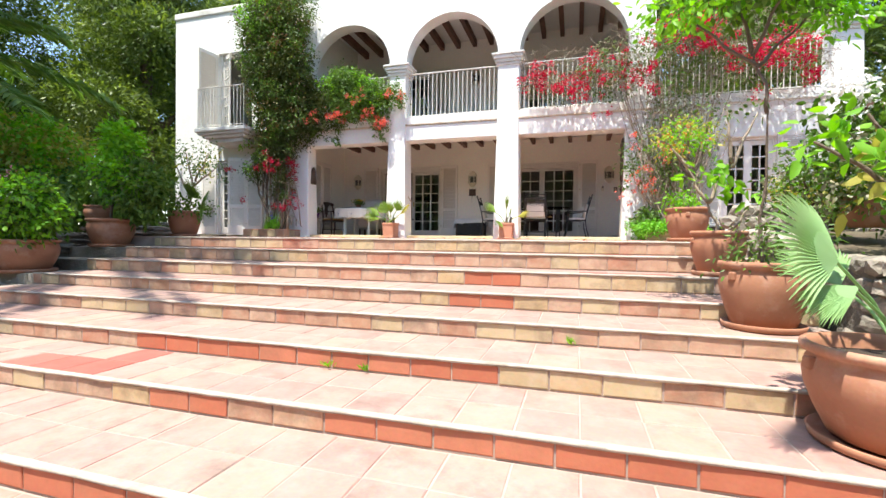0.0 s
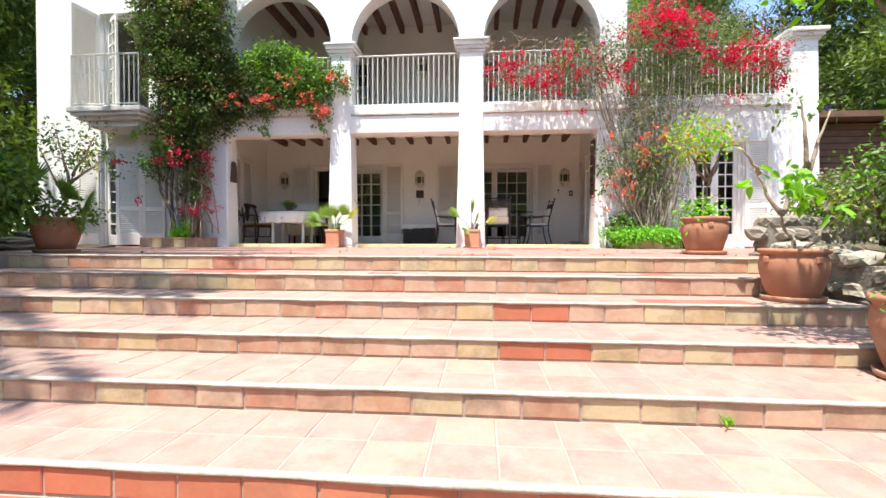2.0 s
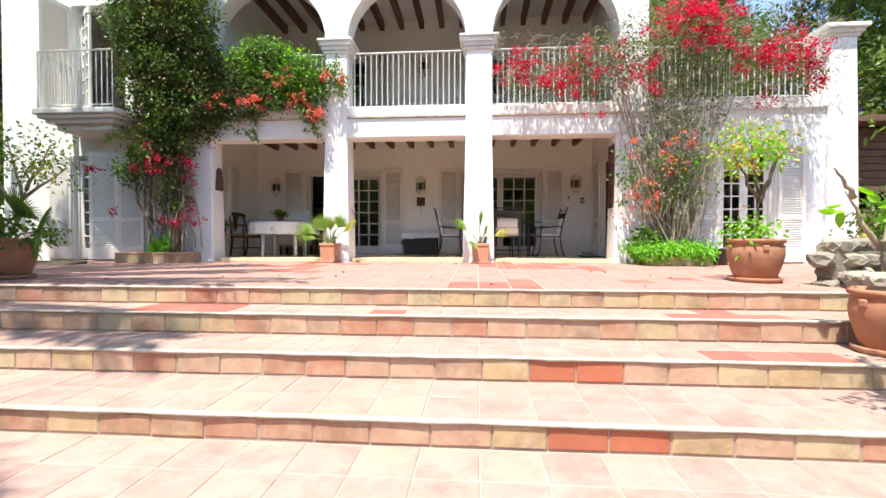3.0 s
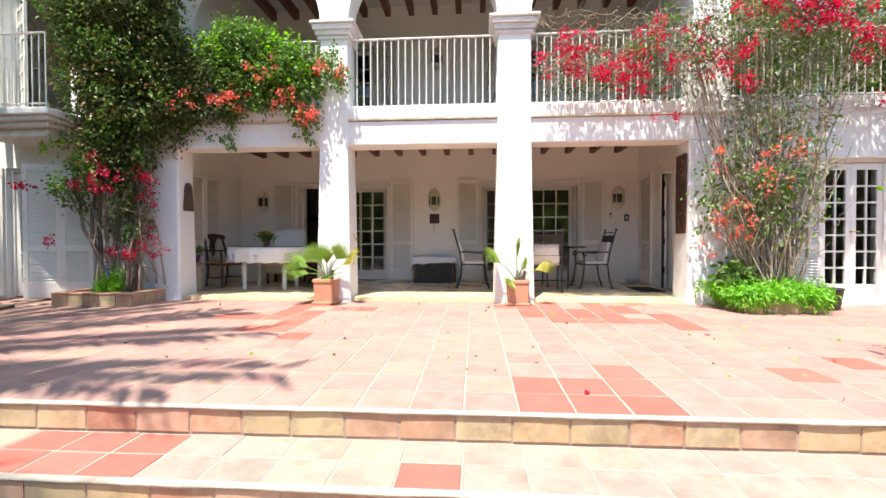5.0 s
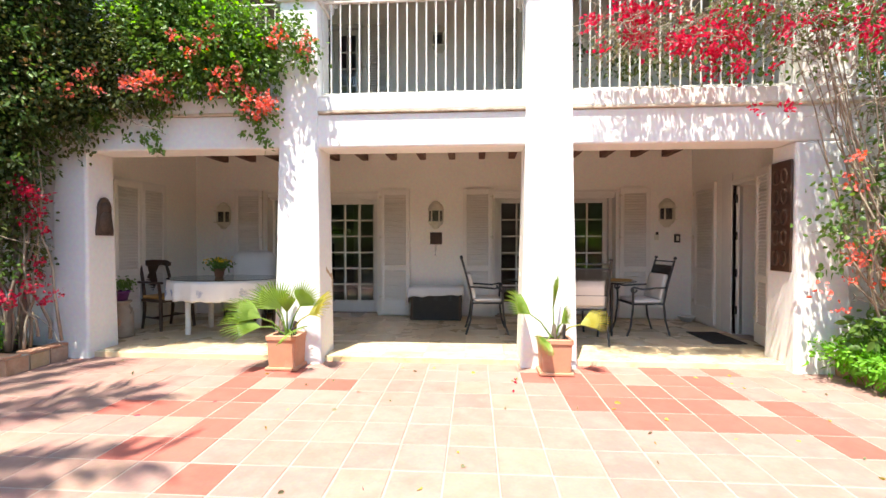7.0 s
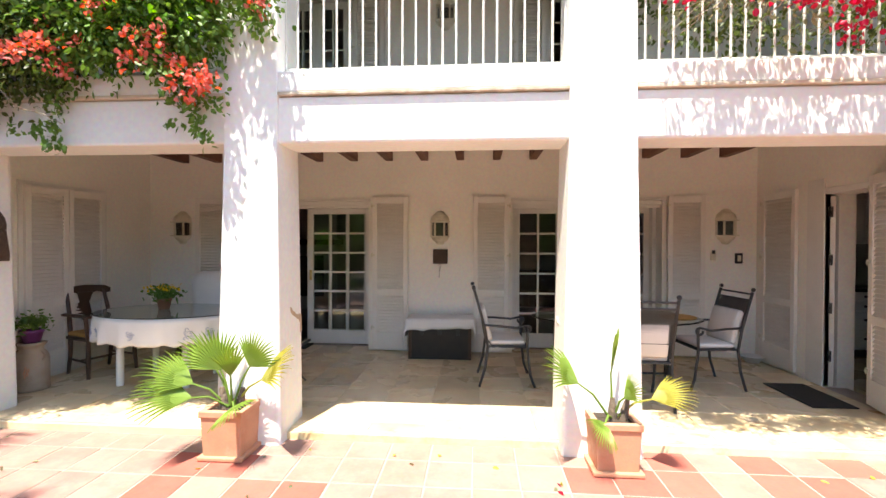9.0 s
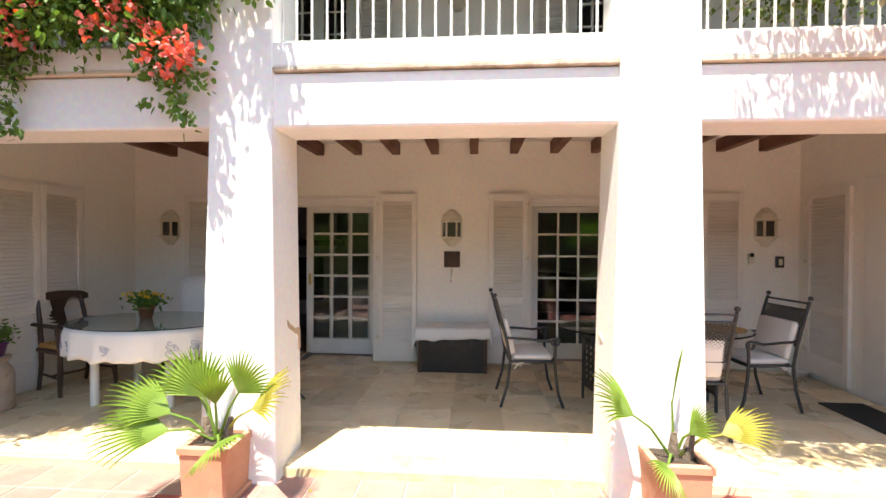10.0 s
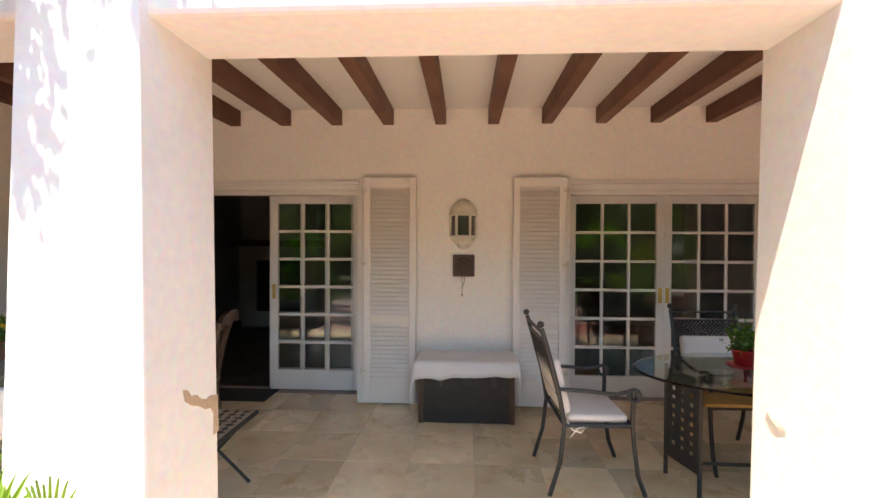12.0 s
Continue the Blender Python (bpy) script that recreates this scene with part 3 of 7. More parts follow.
# ---- clay pots, planters and garden walls ----
def clay_pot(at, r, h, saucer=True, lugs=True, group="clay pots", label="large round terracotta pot with lug handles on a saucer", turn=0.0):
    p = empty("clay_pot", pose(*at, 0, 0, turn), label, "pot", group)
    z0 = 0.035 if saucer else 0.0
    hh = h - z0
    prof = [(0, z0), (r * 0.68, z0), (r * 0.72, z0 + 0.01), (r * 0.86, z0 + hh * 0.28), (r * 0.96, z0 + hh * 0.52), (r * 0.985, z0 + hh * 0.66), (r * 0.95, z0 + hh * 0.8), (r * 0.91, z0 + hh * 0.86),
            (r * 0.93, z0 + hh * 0.875), (r * 0.93, z0 + hh * 0.885), (r * 1.0, z0 + hh * 0.905), (r * 1.02, z0 + hh * 0.95), (r * 1.0, h), (r * 0.93, h), (r * 0.9, z0 + hh * 0.9), (r * 0.88, z0 + hh * 0.8)]
    part("body", lathe(prof, 40), CLAY, p, smooth=True)
    if saucer:
        part("saucer", lathe([(0, 0), (r * 0.82, 0), (r * 0.9, 0.012), (r * 0.93, 0.045), (r * 0.9, 0.05), (r * 0.86, 0.026), (0, 0.024)], 36), CLAY, p, smooth=True)
    part("soil", lathe([(r * 0.89, h - 0.075), (r * 0.5, h - 0.06), (0, h - 0.05)], 24), SOIL, p, "dark potting soil")
    if lugs:
        for a in (-100, -10, 80, 170):
            bm = bmesh.new()
            box(bm, r * 0.9, r * 1.03, -0.028, 0.028, z0 + hh * 0.70, z0 + hh * 0.84, bevel=0.012, m=Matrix.Rotation(radians(a), 4, "Z"))
            part("lug", bm, CLAY, p)
    return p


clay_pot((1.50, 6.72, 0.021), 0.268, 0.46)
clay_pot((1.42, 5.02, -0.33), 0.252, 0.45, turn=20)
clay_pot((1.385, 3.78, -0.64), 0.29, 0.50, turn=40)
clay_pot((1.45, 2.42, -0.929), 0.36, 0.46, turn=10)
clay_pot((-7.4, 4.25, -0.52), 0.40, 0.46, label="wide terracotta pot in the shade of shrubs")
clay_pot((-7.5, 5.55, -0.175), 0.35, 0.47, lugs=False, label="round terracotta pot beside the dry-stone wall")
clay_pot((-6.86, 6.42, 0.012), 0.27, 0.47, label="large terracotta pot on the terrace edge")
clay_pot((-8.3, 5.95, 0.24), 0.26, 0.32, saucer=False, lugs=False, label="terracotta pot on the dry-stone wall")
clay_pot((2.65, 5.0, 0.16), 0.22, 0.3, saucer=False, lugs=False, label="clay pot among shrubs on the stone wall")


def square_planter(at, w, h, label):
    p = empty("square_planter", pose(*at), label, "planter", "square planters")
    bm = bmesh.new()
    frustum(bm, (-w * 0.46, w * 0.46, -w * 0.46, w * 0.46), (-w / 2, w / 2, -w / 2, w / 2), 0.025, h - 0.03, bevel=0.008)
    part("body", bm, CLAY_PALE, p)
    bm = bmesh.new()
    for a, b, c, d in ((-w / 2 - 0.01, w / 2 + 0.01, -w / 2 - 0.01, -w / 2 + 0.03), (-w / 2 - 0.01, w / 2 + 0.01, w / 2 - 0.03, w / 2 + 0.01), (-w / 2 - 0.01, -w / 2 + 0.03, -w / 2 + 0.03, w / 2 - 0.03), (w / 2 - 0.03, w / 2 + 0.01, -w / 2 + 0.03, w / 2 - 0.03)):
        box(bm, a, b, c, d, h - 0.035, h + 0.012, bevel=0.006)
    part("rim", bm, CLAY_PALE, p)
    part("foot", boxm(-w * 0.56, w * 0.56, -w * 0.56, w * 0.56, 0, 0.03, bevel=0.008), CLAY_PALE, p)
    part("soil", boxm(-w / 2 + 0.03, w / 2 - 0.03, -w / 2 + 0.03, w / 2 - 0.03, h - 0.03, h - 0.012), SOIL, p, "dark potting soil")
    return p


square_planter((-4.17, 9.70, terrace_z(9.70) + 0.001), 0.30, 0.34, "square ribbed terracotta planter before the pillar")
square_planter((-1.42, 9.71, terrace_z(9.71) + 0.001), 0.30, 0.34, "square terracotta planter with chipped relief before the pillar")


def tiled_bed(x0, x1, y0, y1, h, label):
    z = terrace_z(y0)
    p = empty("wall_planter", pose(x0, y0, z), label, "planter", "wall planters")
    W, D = x1 - x0, y1 - y0
    bm = bmesh.new()
    box(bm, 0.012, W - 0.012, 0.012, 0.14, 0, h - 0.028)
    box(bm, 0.012, 0.14, 0.14, D, 0, h - 0.028)
    box(bm, W - 0.14, W - 0.012, 0.14, D, 0, h - 0.028)
    part("core", bm, GROUT, p)
    part("soil", boxm(0.14, W - 0.14, 0.14, D, 0, h - 0.04), SOIL, p, "dark soil")
    n = round(W / 0.24)
    for k in range(n):
        a = W * k / n
        part("face_tile", boxm(a + 0.005, a + W / n - 0.005, -0.004, 0.014, 0.002, h - 0.032, bevel=0.003), RISER, p)
        part("cap_tile", boxm(a + 0.005, a + W / n - 0.005, -0.01, 0.15, h - 0.026, h, bevel=0.005), CLAY_PALE, p)
    m = round(D / 0.26)
    for sx in (0, 1):
        for k in range(m):
            a = D * k / m
            x = W - 0.014 if sx else -0.004
            part("face_tile", boxm(x, x + 0.018, a + 0.016, a + D / m - 0.005, 0.002, h - 0.032, bevel=0.003), RISER, p)
            if a > 0.1:
                c = W - 0.15 if sx else -0.01
                part("cap_tile", boxm(c, c + 0.16, a + 0.005, a + D / m - 0.005, h - 0.026, h, bevel=0.005), CLAY_PALE, p)


tiled_bed(-7.95, -6.75, 9.18, 9.84, 0.19, "low tile-faced planter at the foot of the wall")
tiled_bed(1.32, 2.26, 9.14, 9.88, 0.17, "low brick-tiled planter under the climber")
bk = empty("metal_tub", pose(2.55, 9.55, terrace_z(9.55)), "dark metal tub beside the garden door", "tub")
part("tub", lathe([(0, 0), (0.17, 0), (0.21, 0.26), (0.225, 0.27), (0.21, 0.275), (0.16, 0.03), (0, 0.03)], 28), IRON, bk, smooth=True)
for s in (-1, 1):
    bm = bmesh.new()
    tube(bm, [(s * 0.215 + s * 0.03 * math.sin(math.pi * i / 6), -0.05 + 0.1 * i / 6, 0.25) for i in range(7)], 0.007, 6)
    part("handle", bm, IRON, bk)


def rock(rng, sx, sy, sz):
    bm = bmesh.new()
    bmesh.ops.create_icosphere(bm, subdivisions=2, radius=0.5)
    o = Vector((rng.uniform(0, 50), rng.uniform(0, 50), 0))
    for v in bm.verts:
        c = v.co.normalized()
        k = max(abs(c.x), abs(c.y), abs(c.z))
        c = c * (0.5 / (k ** 0.75)) * (1 + noise.noise(c * 1.6 + o) * 0.3)
        v.co = Vector((c.x * sx, c.y * sy, c.z * sz))
    me = to_mesh(bm, "stone", STONE)
    return me


srng = random.Random(3)
ROCKS = [rock(srng, 0.24, 0.22, 0.16) for k in range(7)]
FLATS = [rock(srng, 0.42, 0.30, 0.11) for k in range(6)]


def stone_wall(name, a, b, z0, z1, shapes, step, rise, label, thick=0.28):
    a, b = Vector(a), Vector(b)
    w = empty(name, pose(a.x, a.y, z0(0)), label, "wall", kind="structure")
    way = b - a
    n = max(1, round(way.length / step))
    turn = math.atan2(way.y, way.x)
    off = Vector((-math.sin(turn), math.cos(turn)))
    core = bmesh.new()
    segs = 8
    for k in range(segs):
        t = (k + 0.5) / segs
        box(core, way.length * k / segs, way.length * (k + 1) / segs + 0.001, -thick * 0.34, thick * 0.34, min(z0(t) - z0(0), 0) - 0.3, z1(t) - z0(0) - 0.06, m=Matrix.Rotation(turn, 4, "Z"))
    part("core", core, STONE, w)
    for i in range(n + 1):
        t = i / n
        z, row = z0(t), 0
        while z < z1(t) - rise * 0.3:
            q = a + way * min(1, max(0, (i + (0.5 if row % 2 else 0)) / n)) + off * srng.uniform(-0.04, 0.04)
            ob = bpy.data.objects.new("stone", srng.choice(shapes))
            scene.collection.objects.link(ob)
            ob.parent = w
            s = srng.uniform(0.85, 1.2)
            ob.matrix_basis = Matrix.Translation((q.x - a.x, q.y - a.y, z - z0(0) + rise * 0.5)) @ Matrix.Rotation(turn + srng.uniform(-0.25, 0.25), 4, "Z") @ Matrix.Rotation(srng.uniform(-0.12, 0.12), 4, "Y") @ Matrix.Diagonal((s, thick / 0.24 * 0.9, s * rise / 0.15, 1))
            z += rise
            row += 1
    return w


def step_z(y):
    z = TOP[-1]
    for f, t in zip(FRONT[::-1], TOP[::-1]):
        if y >= f:
            z = t
    return z


stone_wall("stone_wall_right", (2.06, 1.0), (2.06, 6.2), lambda t: step_z(1.0 + 5.2 * t) - 0.1, lambda t: -0.42 + 0.56 * t, ROCKS, 0.2, 0.13, "rough pale field-stone retaining wall")
stone_wall("stone_wall_terrace", (1.95, 6.35), (4.4, 6.9), lambda t: -0.05, lambda t: 0.42, ROCKS, 0.2, 0.13, "rough field-stone wall at the terrace edge")
stone_wall("stone_wall_left", (-8.25, 3.2), (-8.25, 7.4), lambda t: step_z(3.2 + 4.2 * t) - 0.06, lambda t: -0.12 + 0.40 * t, FLATS, 0.34, 0.095, "low dry-stone wall of flat slabs")
bm = bmesh.new()
frustum(bm, (2.1, 5.5, 0.6, 6.3), (2.1, 5.5, 0.6, 6.3), -1.5, 0.1)
for v in bm.verts:
    if v.co.z > 0:
        v.co.z = -0.5 if v.co.y < 2 else 0.16
structure("bed_right", bm, EARTH, "raised garden bed with dry soil", "garden bed")
bm = bmesh.new()
frustum(bm, (-13.5, -8.3, 1.0, 9.0), (-13.5, -8.3, 1.0, 9.0), -1.5, 0.0)
for v in bm.verts:
    if v.co.z > -0.5:
        v.co.z = -0.75 if v.co.y < 4 else 0.1
structure("bed_left", bm, EARTH, "raised garden bed with dry soil", "garden bed")
for i in range(len(FRONT)):
    y1 = FRONT[i - 1] if i else 7.6
    structure("side_ledge_%d" % (i + 1), boxm(LEFT - 1.35, LEFT - 0.003, FRONT[i] + 0.004 if i else 5.85, y1 + 0.003, -1.5, TOP[i] - 0.02, bevel=0.01) if i else boxm(LEFT - 1.35, LEFT - 0.003, 5.81, 5.815, -1.5, -0.3), STONE, "shaded stone ledge beside the stairs", "ledge")


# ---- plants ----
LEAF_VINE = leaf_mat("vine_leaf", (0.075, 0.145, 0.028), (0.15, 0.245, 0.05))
# darker leaf tone, also carries the shade inside and behind the climbers
LEAF_VINE_DARK = leaf_mat("vine_leaf_dark_shaded", (0.05, 0.08, 0.02), (0.11, 0.125, 0.035))
LEAF_FRESH = leaf_mat("fresh_leaf", (0.155, 0.372, 0.031), (0.264, 0.512, 0.054), trans=0.45)
LEAF_YELLOW = leaf_mat("yellowing_leaf", (0.30, 0.33, 0.055), (0.46, 0.40, 0.10), trans=0.4)
LEAF_DRY = leaf_mat("withered_leaf", (0.14, 0.085, 0.035), (0.22, 0.13, 0.05), trans=0.2)
LEAF_GREY = leaf_mat("dry_leaf", (0.155, 0.178, 0.093), (0.295, 0.264, 0.155), trans=0.2)
LEAF_SHRUB = leaf_mat("shrub_leaf", (0.06, 0.12, 0.022), (0.15, 0.245, 0.045))
LEAF_PINE = leaf_mat("pine_needle", (0.07, 0.112, 0.022), (0.14, 0.195, 0.042), trans=0.3)
LEAF_PINE_TIP = leaf_mat("young_pine_needle", (0.14, 0.20, 0.035), (0.22, 0.29, 0.055), trans=0.35)
LEAF_PALM = leaf_mat("palm_blade", (0.14, 0.235, 0.035), (0.24, 0.34, 0.065), trans=0.3)
LEAF_PALM_GREY = leaf_mat("grey_palm_blade", (0.22, 0.38, 0.15), (0.36, 0.52, 0.24), trans=0.35)
LEAF_COVER = leaf_mat("ground_cover_leaf", (0.139, 0.357, 0.031), (0.248, 0.512, 0.062), trans=0.4)
PETAL_RED = leaf_mat("red_bract", (0.50, 0.012, 0.04), (0.62, 0.03, 0.09), trans=0.4)
PETAL_ORANGE = leaf_mat("orange_bract", (0.66, 0.12, 0.06), (0.74, 0.26, 0.24), trans=0.4)
PETAL_CRIMSON = leaf_mat("crimson_bract", (0.36, 0.008, 0.035), (0.48, 0.02, 0.06), trans=0.35)
PETAL_PINK = leaf_mat("pink_petal", (0.65, 0.25, 0.3), (0.72, 0.4, 0.42))
PETAL_WHITE = leaf_mat("white_petal", (0.75, 0.72, 0.68), (0.8, 0.78, 0.76))
PETAL_YELLOW = leaf_mat("yellow_petal", (0.7, 0.42, 0.02), (0.75, 0.55, 0.05))
PETAL_BLUE = leaf_mat("blue_petal", (0.12, 0.1, 0.5), (0.2, 0.14, 0.6))
FRUIT = mat("fruit", (0.7, 0.28, 0.02), (0.65, 0.36, 0.03), rough=0.4, bump=0.05)
nrg = np.random.default_rng(5)


def leaf_mesh(name, c, d, length, width, material, fold=0.18, droop=0.25):
    """Many leaves in one mesh: c their stalks, d their directions; each is folded along its midrib."""
    n = len(c)
    d = d / np.maximum(np.linalg.norm(d, axis=1, keepdims=True), 1e-6)
    r = nrg.normal(size=(n, 3))
    s = np.cross(d, r)
    s /= np.maximum(np.linalg.norm(s, axis=1, keepdims=True), 1e-6)
    up = np.cross(s, d)
    L = (length * nrg.uniform(0.65, 1.25, n))[:, None]
    W = (width * nrg.uniform(0.7, 1.2, n))[:, None] / 2
    down = np.array([0, 0, 1.0])
    tip = c + d * L - down * L * droop
    me = bpy.data.meshes.new(name)
    if width > 0.3 * length:
        a, b = c + d * L * 0.28 - down * L * droop * 0.1, c + d * L * 0.66 - down * L * droop * 0.5
        lift = up * W * fold * 2
        v = np.stack([c, a + s * W * 0.9 + lift, b + s * W * 0.8 + lift, tip, b - s * W * 0.8 + lift, a - s * W * 0.9 + lift], 1).reshape(-1, 3)
        idx = (np.arange(n)[:, None] * 6 + np.array([0, 1, 2, 3, 0, 3, 4, 5])).ravel()
    else:
        mid = c + d * L * 0.45
        v = np.stack([c, mid + s * W + up * W * fold * 2, tip, mid - s * W + up * W * fold * 2], 1).reshape(-1, 3)
        idx = np.arange(4 * n)
    m = len(idx) // 4
    me.vertices.add(len(v))
    me.vertices.foreach_set("co", v.astype(np.float32).ravel())
    me.loops.add(4 * m)
    me.loops.foreach_set("vertex_index", idx.astype(np.int32))
    me.polygons.add(m)
    me.polygons.foreach_set("loop_start", np.arange(0, 4 * m, 4, dtype=np.int32))
    me.polygons.foreach_set("loop_total", np.full(m, 4, dtype=np.int32))
    me.materials.append(material)
    me.update(calc_edges=True)
    return me


def clumps(blobs, clusters, per, spread, shell=0.55):
    """Points in clumps that fill ellipsoids unevenly: blobs are (x, y, z, rx, ry, rz, weight). Returns points and outward ways."""
    wts = np.array([b[6] if len(b) > 6 else b[3] * b[4] * b[5] for b in blobs], float)
    pick = nrg.choice(len(blobs), clusters, p=wts / wts.sum())
    B = np.array([b[:6] for b in blobs], float)[pick]
    u = nrg.normal(size=(clusters, 3))
    u /= np.linalg.norm(u, axis=1, keepdims=True)
    rad = (shell + (1 - shell) * nrg.uniform(0, 1, clusters)) * nrg.choice([1.0, 1.0, 1.0, 1.15, 0.7], clusters)
    centre = B[:, :3] + u * rad[:, None] * B[:, 3:6]
    pts = np.repeat(centre, per, 0) + nrg.normal(size=(clusters * per, 3)) * spread
    way = np.repeat(u, per, 0) * 0.8 + nrg.normal(size=(clusters * per, 3)) * 0.7
    return pts, way


def foliage(name, parent, blobs, clusters, per, spread, length, width, material, label="", shell=0.55, **kw):
    p, w = clumps(blobs, clusters, per, spread, shell)
    ob = new(name, leaf_mesh(name, p, w, length, width, material, **kw))
    ob.parent = parent
    ob["kind"] = "stuff"
    if label:
        ob["label"] = label
    return ob


def bunches(parent, blobs, count, per, material, label="", spread=0.036, size=0.042):
    """Flower heads: tight bunches of papery bracts, scattered through ellipsoids."""
    return foliage("flowers", parent, blobs, count, per, spread, size, size * 0.85, material, label, shell=0.35, fold=0.3, droop=0.05)


def wiggle(a, b, n, amp, seed):
    """A crooked line from a to b."""
    a, b = Vector(a), Vector(b)
    out = []
    for i in range(n + 1):
        t = i / n
        q = noise.noise_vector(Vector((t * 3 + seed * 5.3, seed * 1.7, t))) * amp * math.sin(math.pi * min(1, t * 1.2 + 0.08))
        out.append(a.lerp(b, t) + q)
    return out


def stems(name, parent, pairs, material, r0, r1, amp=0.12, seg=6, label=""):
    n = 9
    radii = [r0 + (r1 - r0) * i / n for i in range(n + 1)]
    if len(pairs) > 40:
        bm = bmesh.new()
        for k, (a, b) in enumerate(pairs):
            tube(bm, wiggle(a, b, n, amp, k + len(pairs)), radii, seg)
        part(name, bm, material, parent, label, smooth=True)["kind"] = "stuff"
        return
    for k, (a, b) in enumerate(pairs):
        part(name, tube(bmesh.new(), wiggle(a, b, n, amp, k + len(pairs)), radii, seg), material, parent, label, smooth=True)


def plant(name, at, label, category, group=""):
    return empty(name, pose(*at), label, category, group)


def fan_leaf(name, parent, hub, way, radius, material, blades=26, spread=2.4, stalk_from=None, droop=0.25, face=(0, 0, 1)):
    """A palm fan: narrow folded blades from one hub, with its stalk; face is the way that the fan looks."""
    hub, way = Vector(hub), Vector(way).normalized()
    side = way.cross(Vector(face)).normalized()
    up = side.cross(way).normalized()
    vs, fs = [], []
    for k in range(blades):
        a = (k / (blades - 1) - 0.5) * spread
        d = (way * math.cos(a) + side * math.sin(a) + up * (0.18 * math.cos(a * 1.3))).normalized()
        ln = radius * (1 - 0.22 * abs(a / spread * 2) ** 2) * random.uniform(0.9, 1.06)
        w = radius * 0.027
        cr = d.cross(up).normalized()
        n = len(vs)
        for t, ww in ((0.03, 0.35), (0.35, 1.0), (0.62, 0.85), (0.85, 0.4), (1.0, 0.02)):
            p = hub + d * ln * t - Vector((0, 0, 1)) * droop * ln * max(0, t - 0.45) ** 2 * 1.6
            vs += [p - cr * w * ww + up * w * 0.35, p - up * w * 0.3, p + cr * w * ww + up * w * 0.35]
        for i in range(4):
            b = n + i * 3
            fs += [(b, b + 1, b + 4, b + 3), (b + 1, b + 2, b + 5, b + 4)]
        if k:
            fs.append((n - 13, n, n + 3, n - 10))
    ob = raw(name, [tuple(v) for v in vs], fs, material, parent)
    if stalk_from is not None:
        bm = bmesh.new()
        a, b = Vector(stalk_from), hub + way * 0.02
        m = a.lerp(b, 0.5) + Vector((0, 0, 0.04))
        tube(bm, [a, m, b], [0.009, 0.008, 0.006], 6)
        part("stalk", bm, material, ob)
    return ob


def frond(name, parent, base, way, length, material, sag=0.5, leaflets=70, leaf=0.5, width=0.05):
    """A feather palm frond: an arching rib with leaflets on both sides."""
    base, way = Vector(base), Vector(way).normalized()
    side = way.cross(Vector((0, 0, 1))).normalized()
    rib = [base + way * length * t - Vector((0, 0, 1)) * sag * length * t * t for t in [i / 12 for i in range(13)]]
    bm = bmesh.new()
    tube(bm, rib, [0.022 - 0.018 * i / 12 for i in range(13)], 5)
    ob = part(name, bm, material, parent)
    c, d = [], []
    for k in range(leaflets):
        t = 0.12 + 0.87 * k / leaflets
        i = min(11, int(t * 12))
        p = rib[i].lerp(rib[i + 1], t * 12 - i)
        fwd = (rib[i + 1] - rib[i]).normalized()
        for sg in (-1, 1):
            c.append(p)
            d.append(fwd * 0.75 + side * sg * 0.8 + Vector((0, 0, random.uniform(-0.15, 0.3))))
    lm = new("leaflets", leaf_mesh("leaflets", np.array(c), np.array(d), leaf * 0.9, width, material, droop=0.22))
    lm.parent = ob
    lm["kind"] = "stuff"
    return ob


# bougainvillea over the left wall and the first balcony
vine = plant("bougainvillea", (-7.35, 9.45, 0.24), "tall dark green bougainvillea with crimson and orange flowers", "climber")
O = Vector((-7.35, 9.45, 0.24))


def rel(blobs, o):
    return [(b[0] - o.x, b[1] - o.y, b[2] - o.z) + tuple(b[3:]) for b in blobs]


VCOL = [(-7.3, 9.5, 5.45, 1.05, 0.4, 0.95), (-7.25, 9.48, 4.3, 0.98, 0.42, 1.0), (-7.2, 9.5, 3.2, 0.8, 0.38, 0.8), (-7.25, 9.5, 2.3, 0.52, 0.32, 0.6),
        (-7.75, 9.4, 1.75, 0.26, 0.22, 0.34), (-7.05, 9.55, 1.4, 0.22, 0.22, 0.5)]
# lit and shaded leaves by colour: dark inside, lighter on the outer tips
foliage("leaves", vine, rel(VCOL, O), 1500, 34, 0.085, 0.052, 0.034, LEAF_VINE_DARK, "dense inner leaves coloured dark for shade", shell=0.35)
foliage("leaves", vine, rel([(x + 0.05, y - 0.1, z, a, b, c) for x, y, z, a, b, c in VCOL], O), 400, 20, 0.07, 0.056, 0.037, LEAF_VINE, "outer leaves coloured lighter as lit tips", shell=0.85)
foliage("leaves", vine, rel([(x, y - 0.15, z, a, b, c) for x, y, z, a, b, c in VCOL[:4]], O), 130, 14, 0.09, 0.05, 0.034, LEAF_DRY, "withered brown leaves", shell=0.9)
foliage("leaves", vine, rel([(-7.8, 9.45, 5.7, 0.5, 0.4, 0.6), (-7.9, 9.3, 1.95, 0.2, 0.15, 0.3), (-8.05, 9.3, 2.5, 0.14, 0.12, 0.35)], O), 100, 14, 0.06, 0.055, 0.037, LEAF_FRESH, "bright leaves coloured as sunlit tips", shell=0.7)
VBAL = [(-6.0, 9.76, 3.35, 0.7, 0.22, 0.65), (-5.2, 9.74, 3.45, 0.75, 0.24, 0.58), (-4.72, 9.74, 3.35, 0.42, 0.22, 0.5), (-5.5, 9.74, 3.95, 0.6, 0.25, 0.22), (-6.5, 9.7, 3.3, 0.4, 0.3, 0.9)]
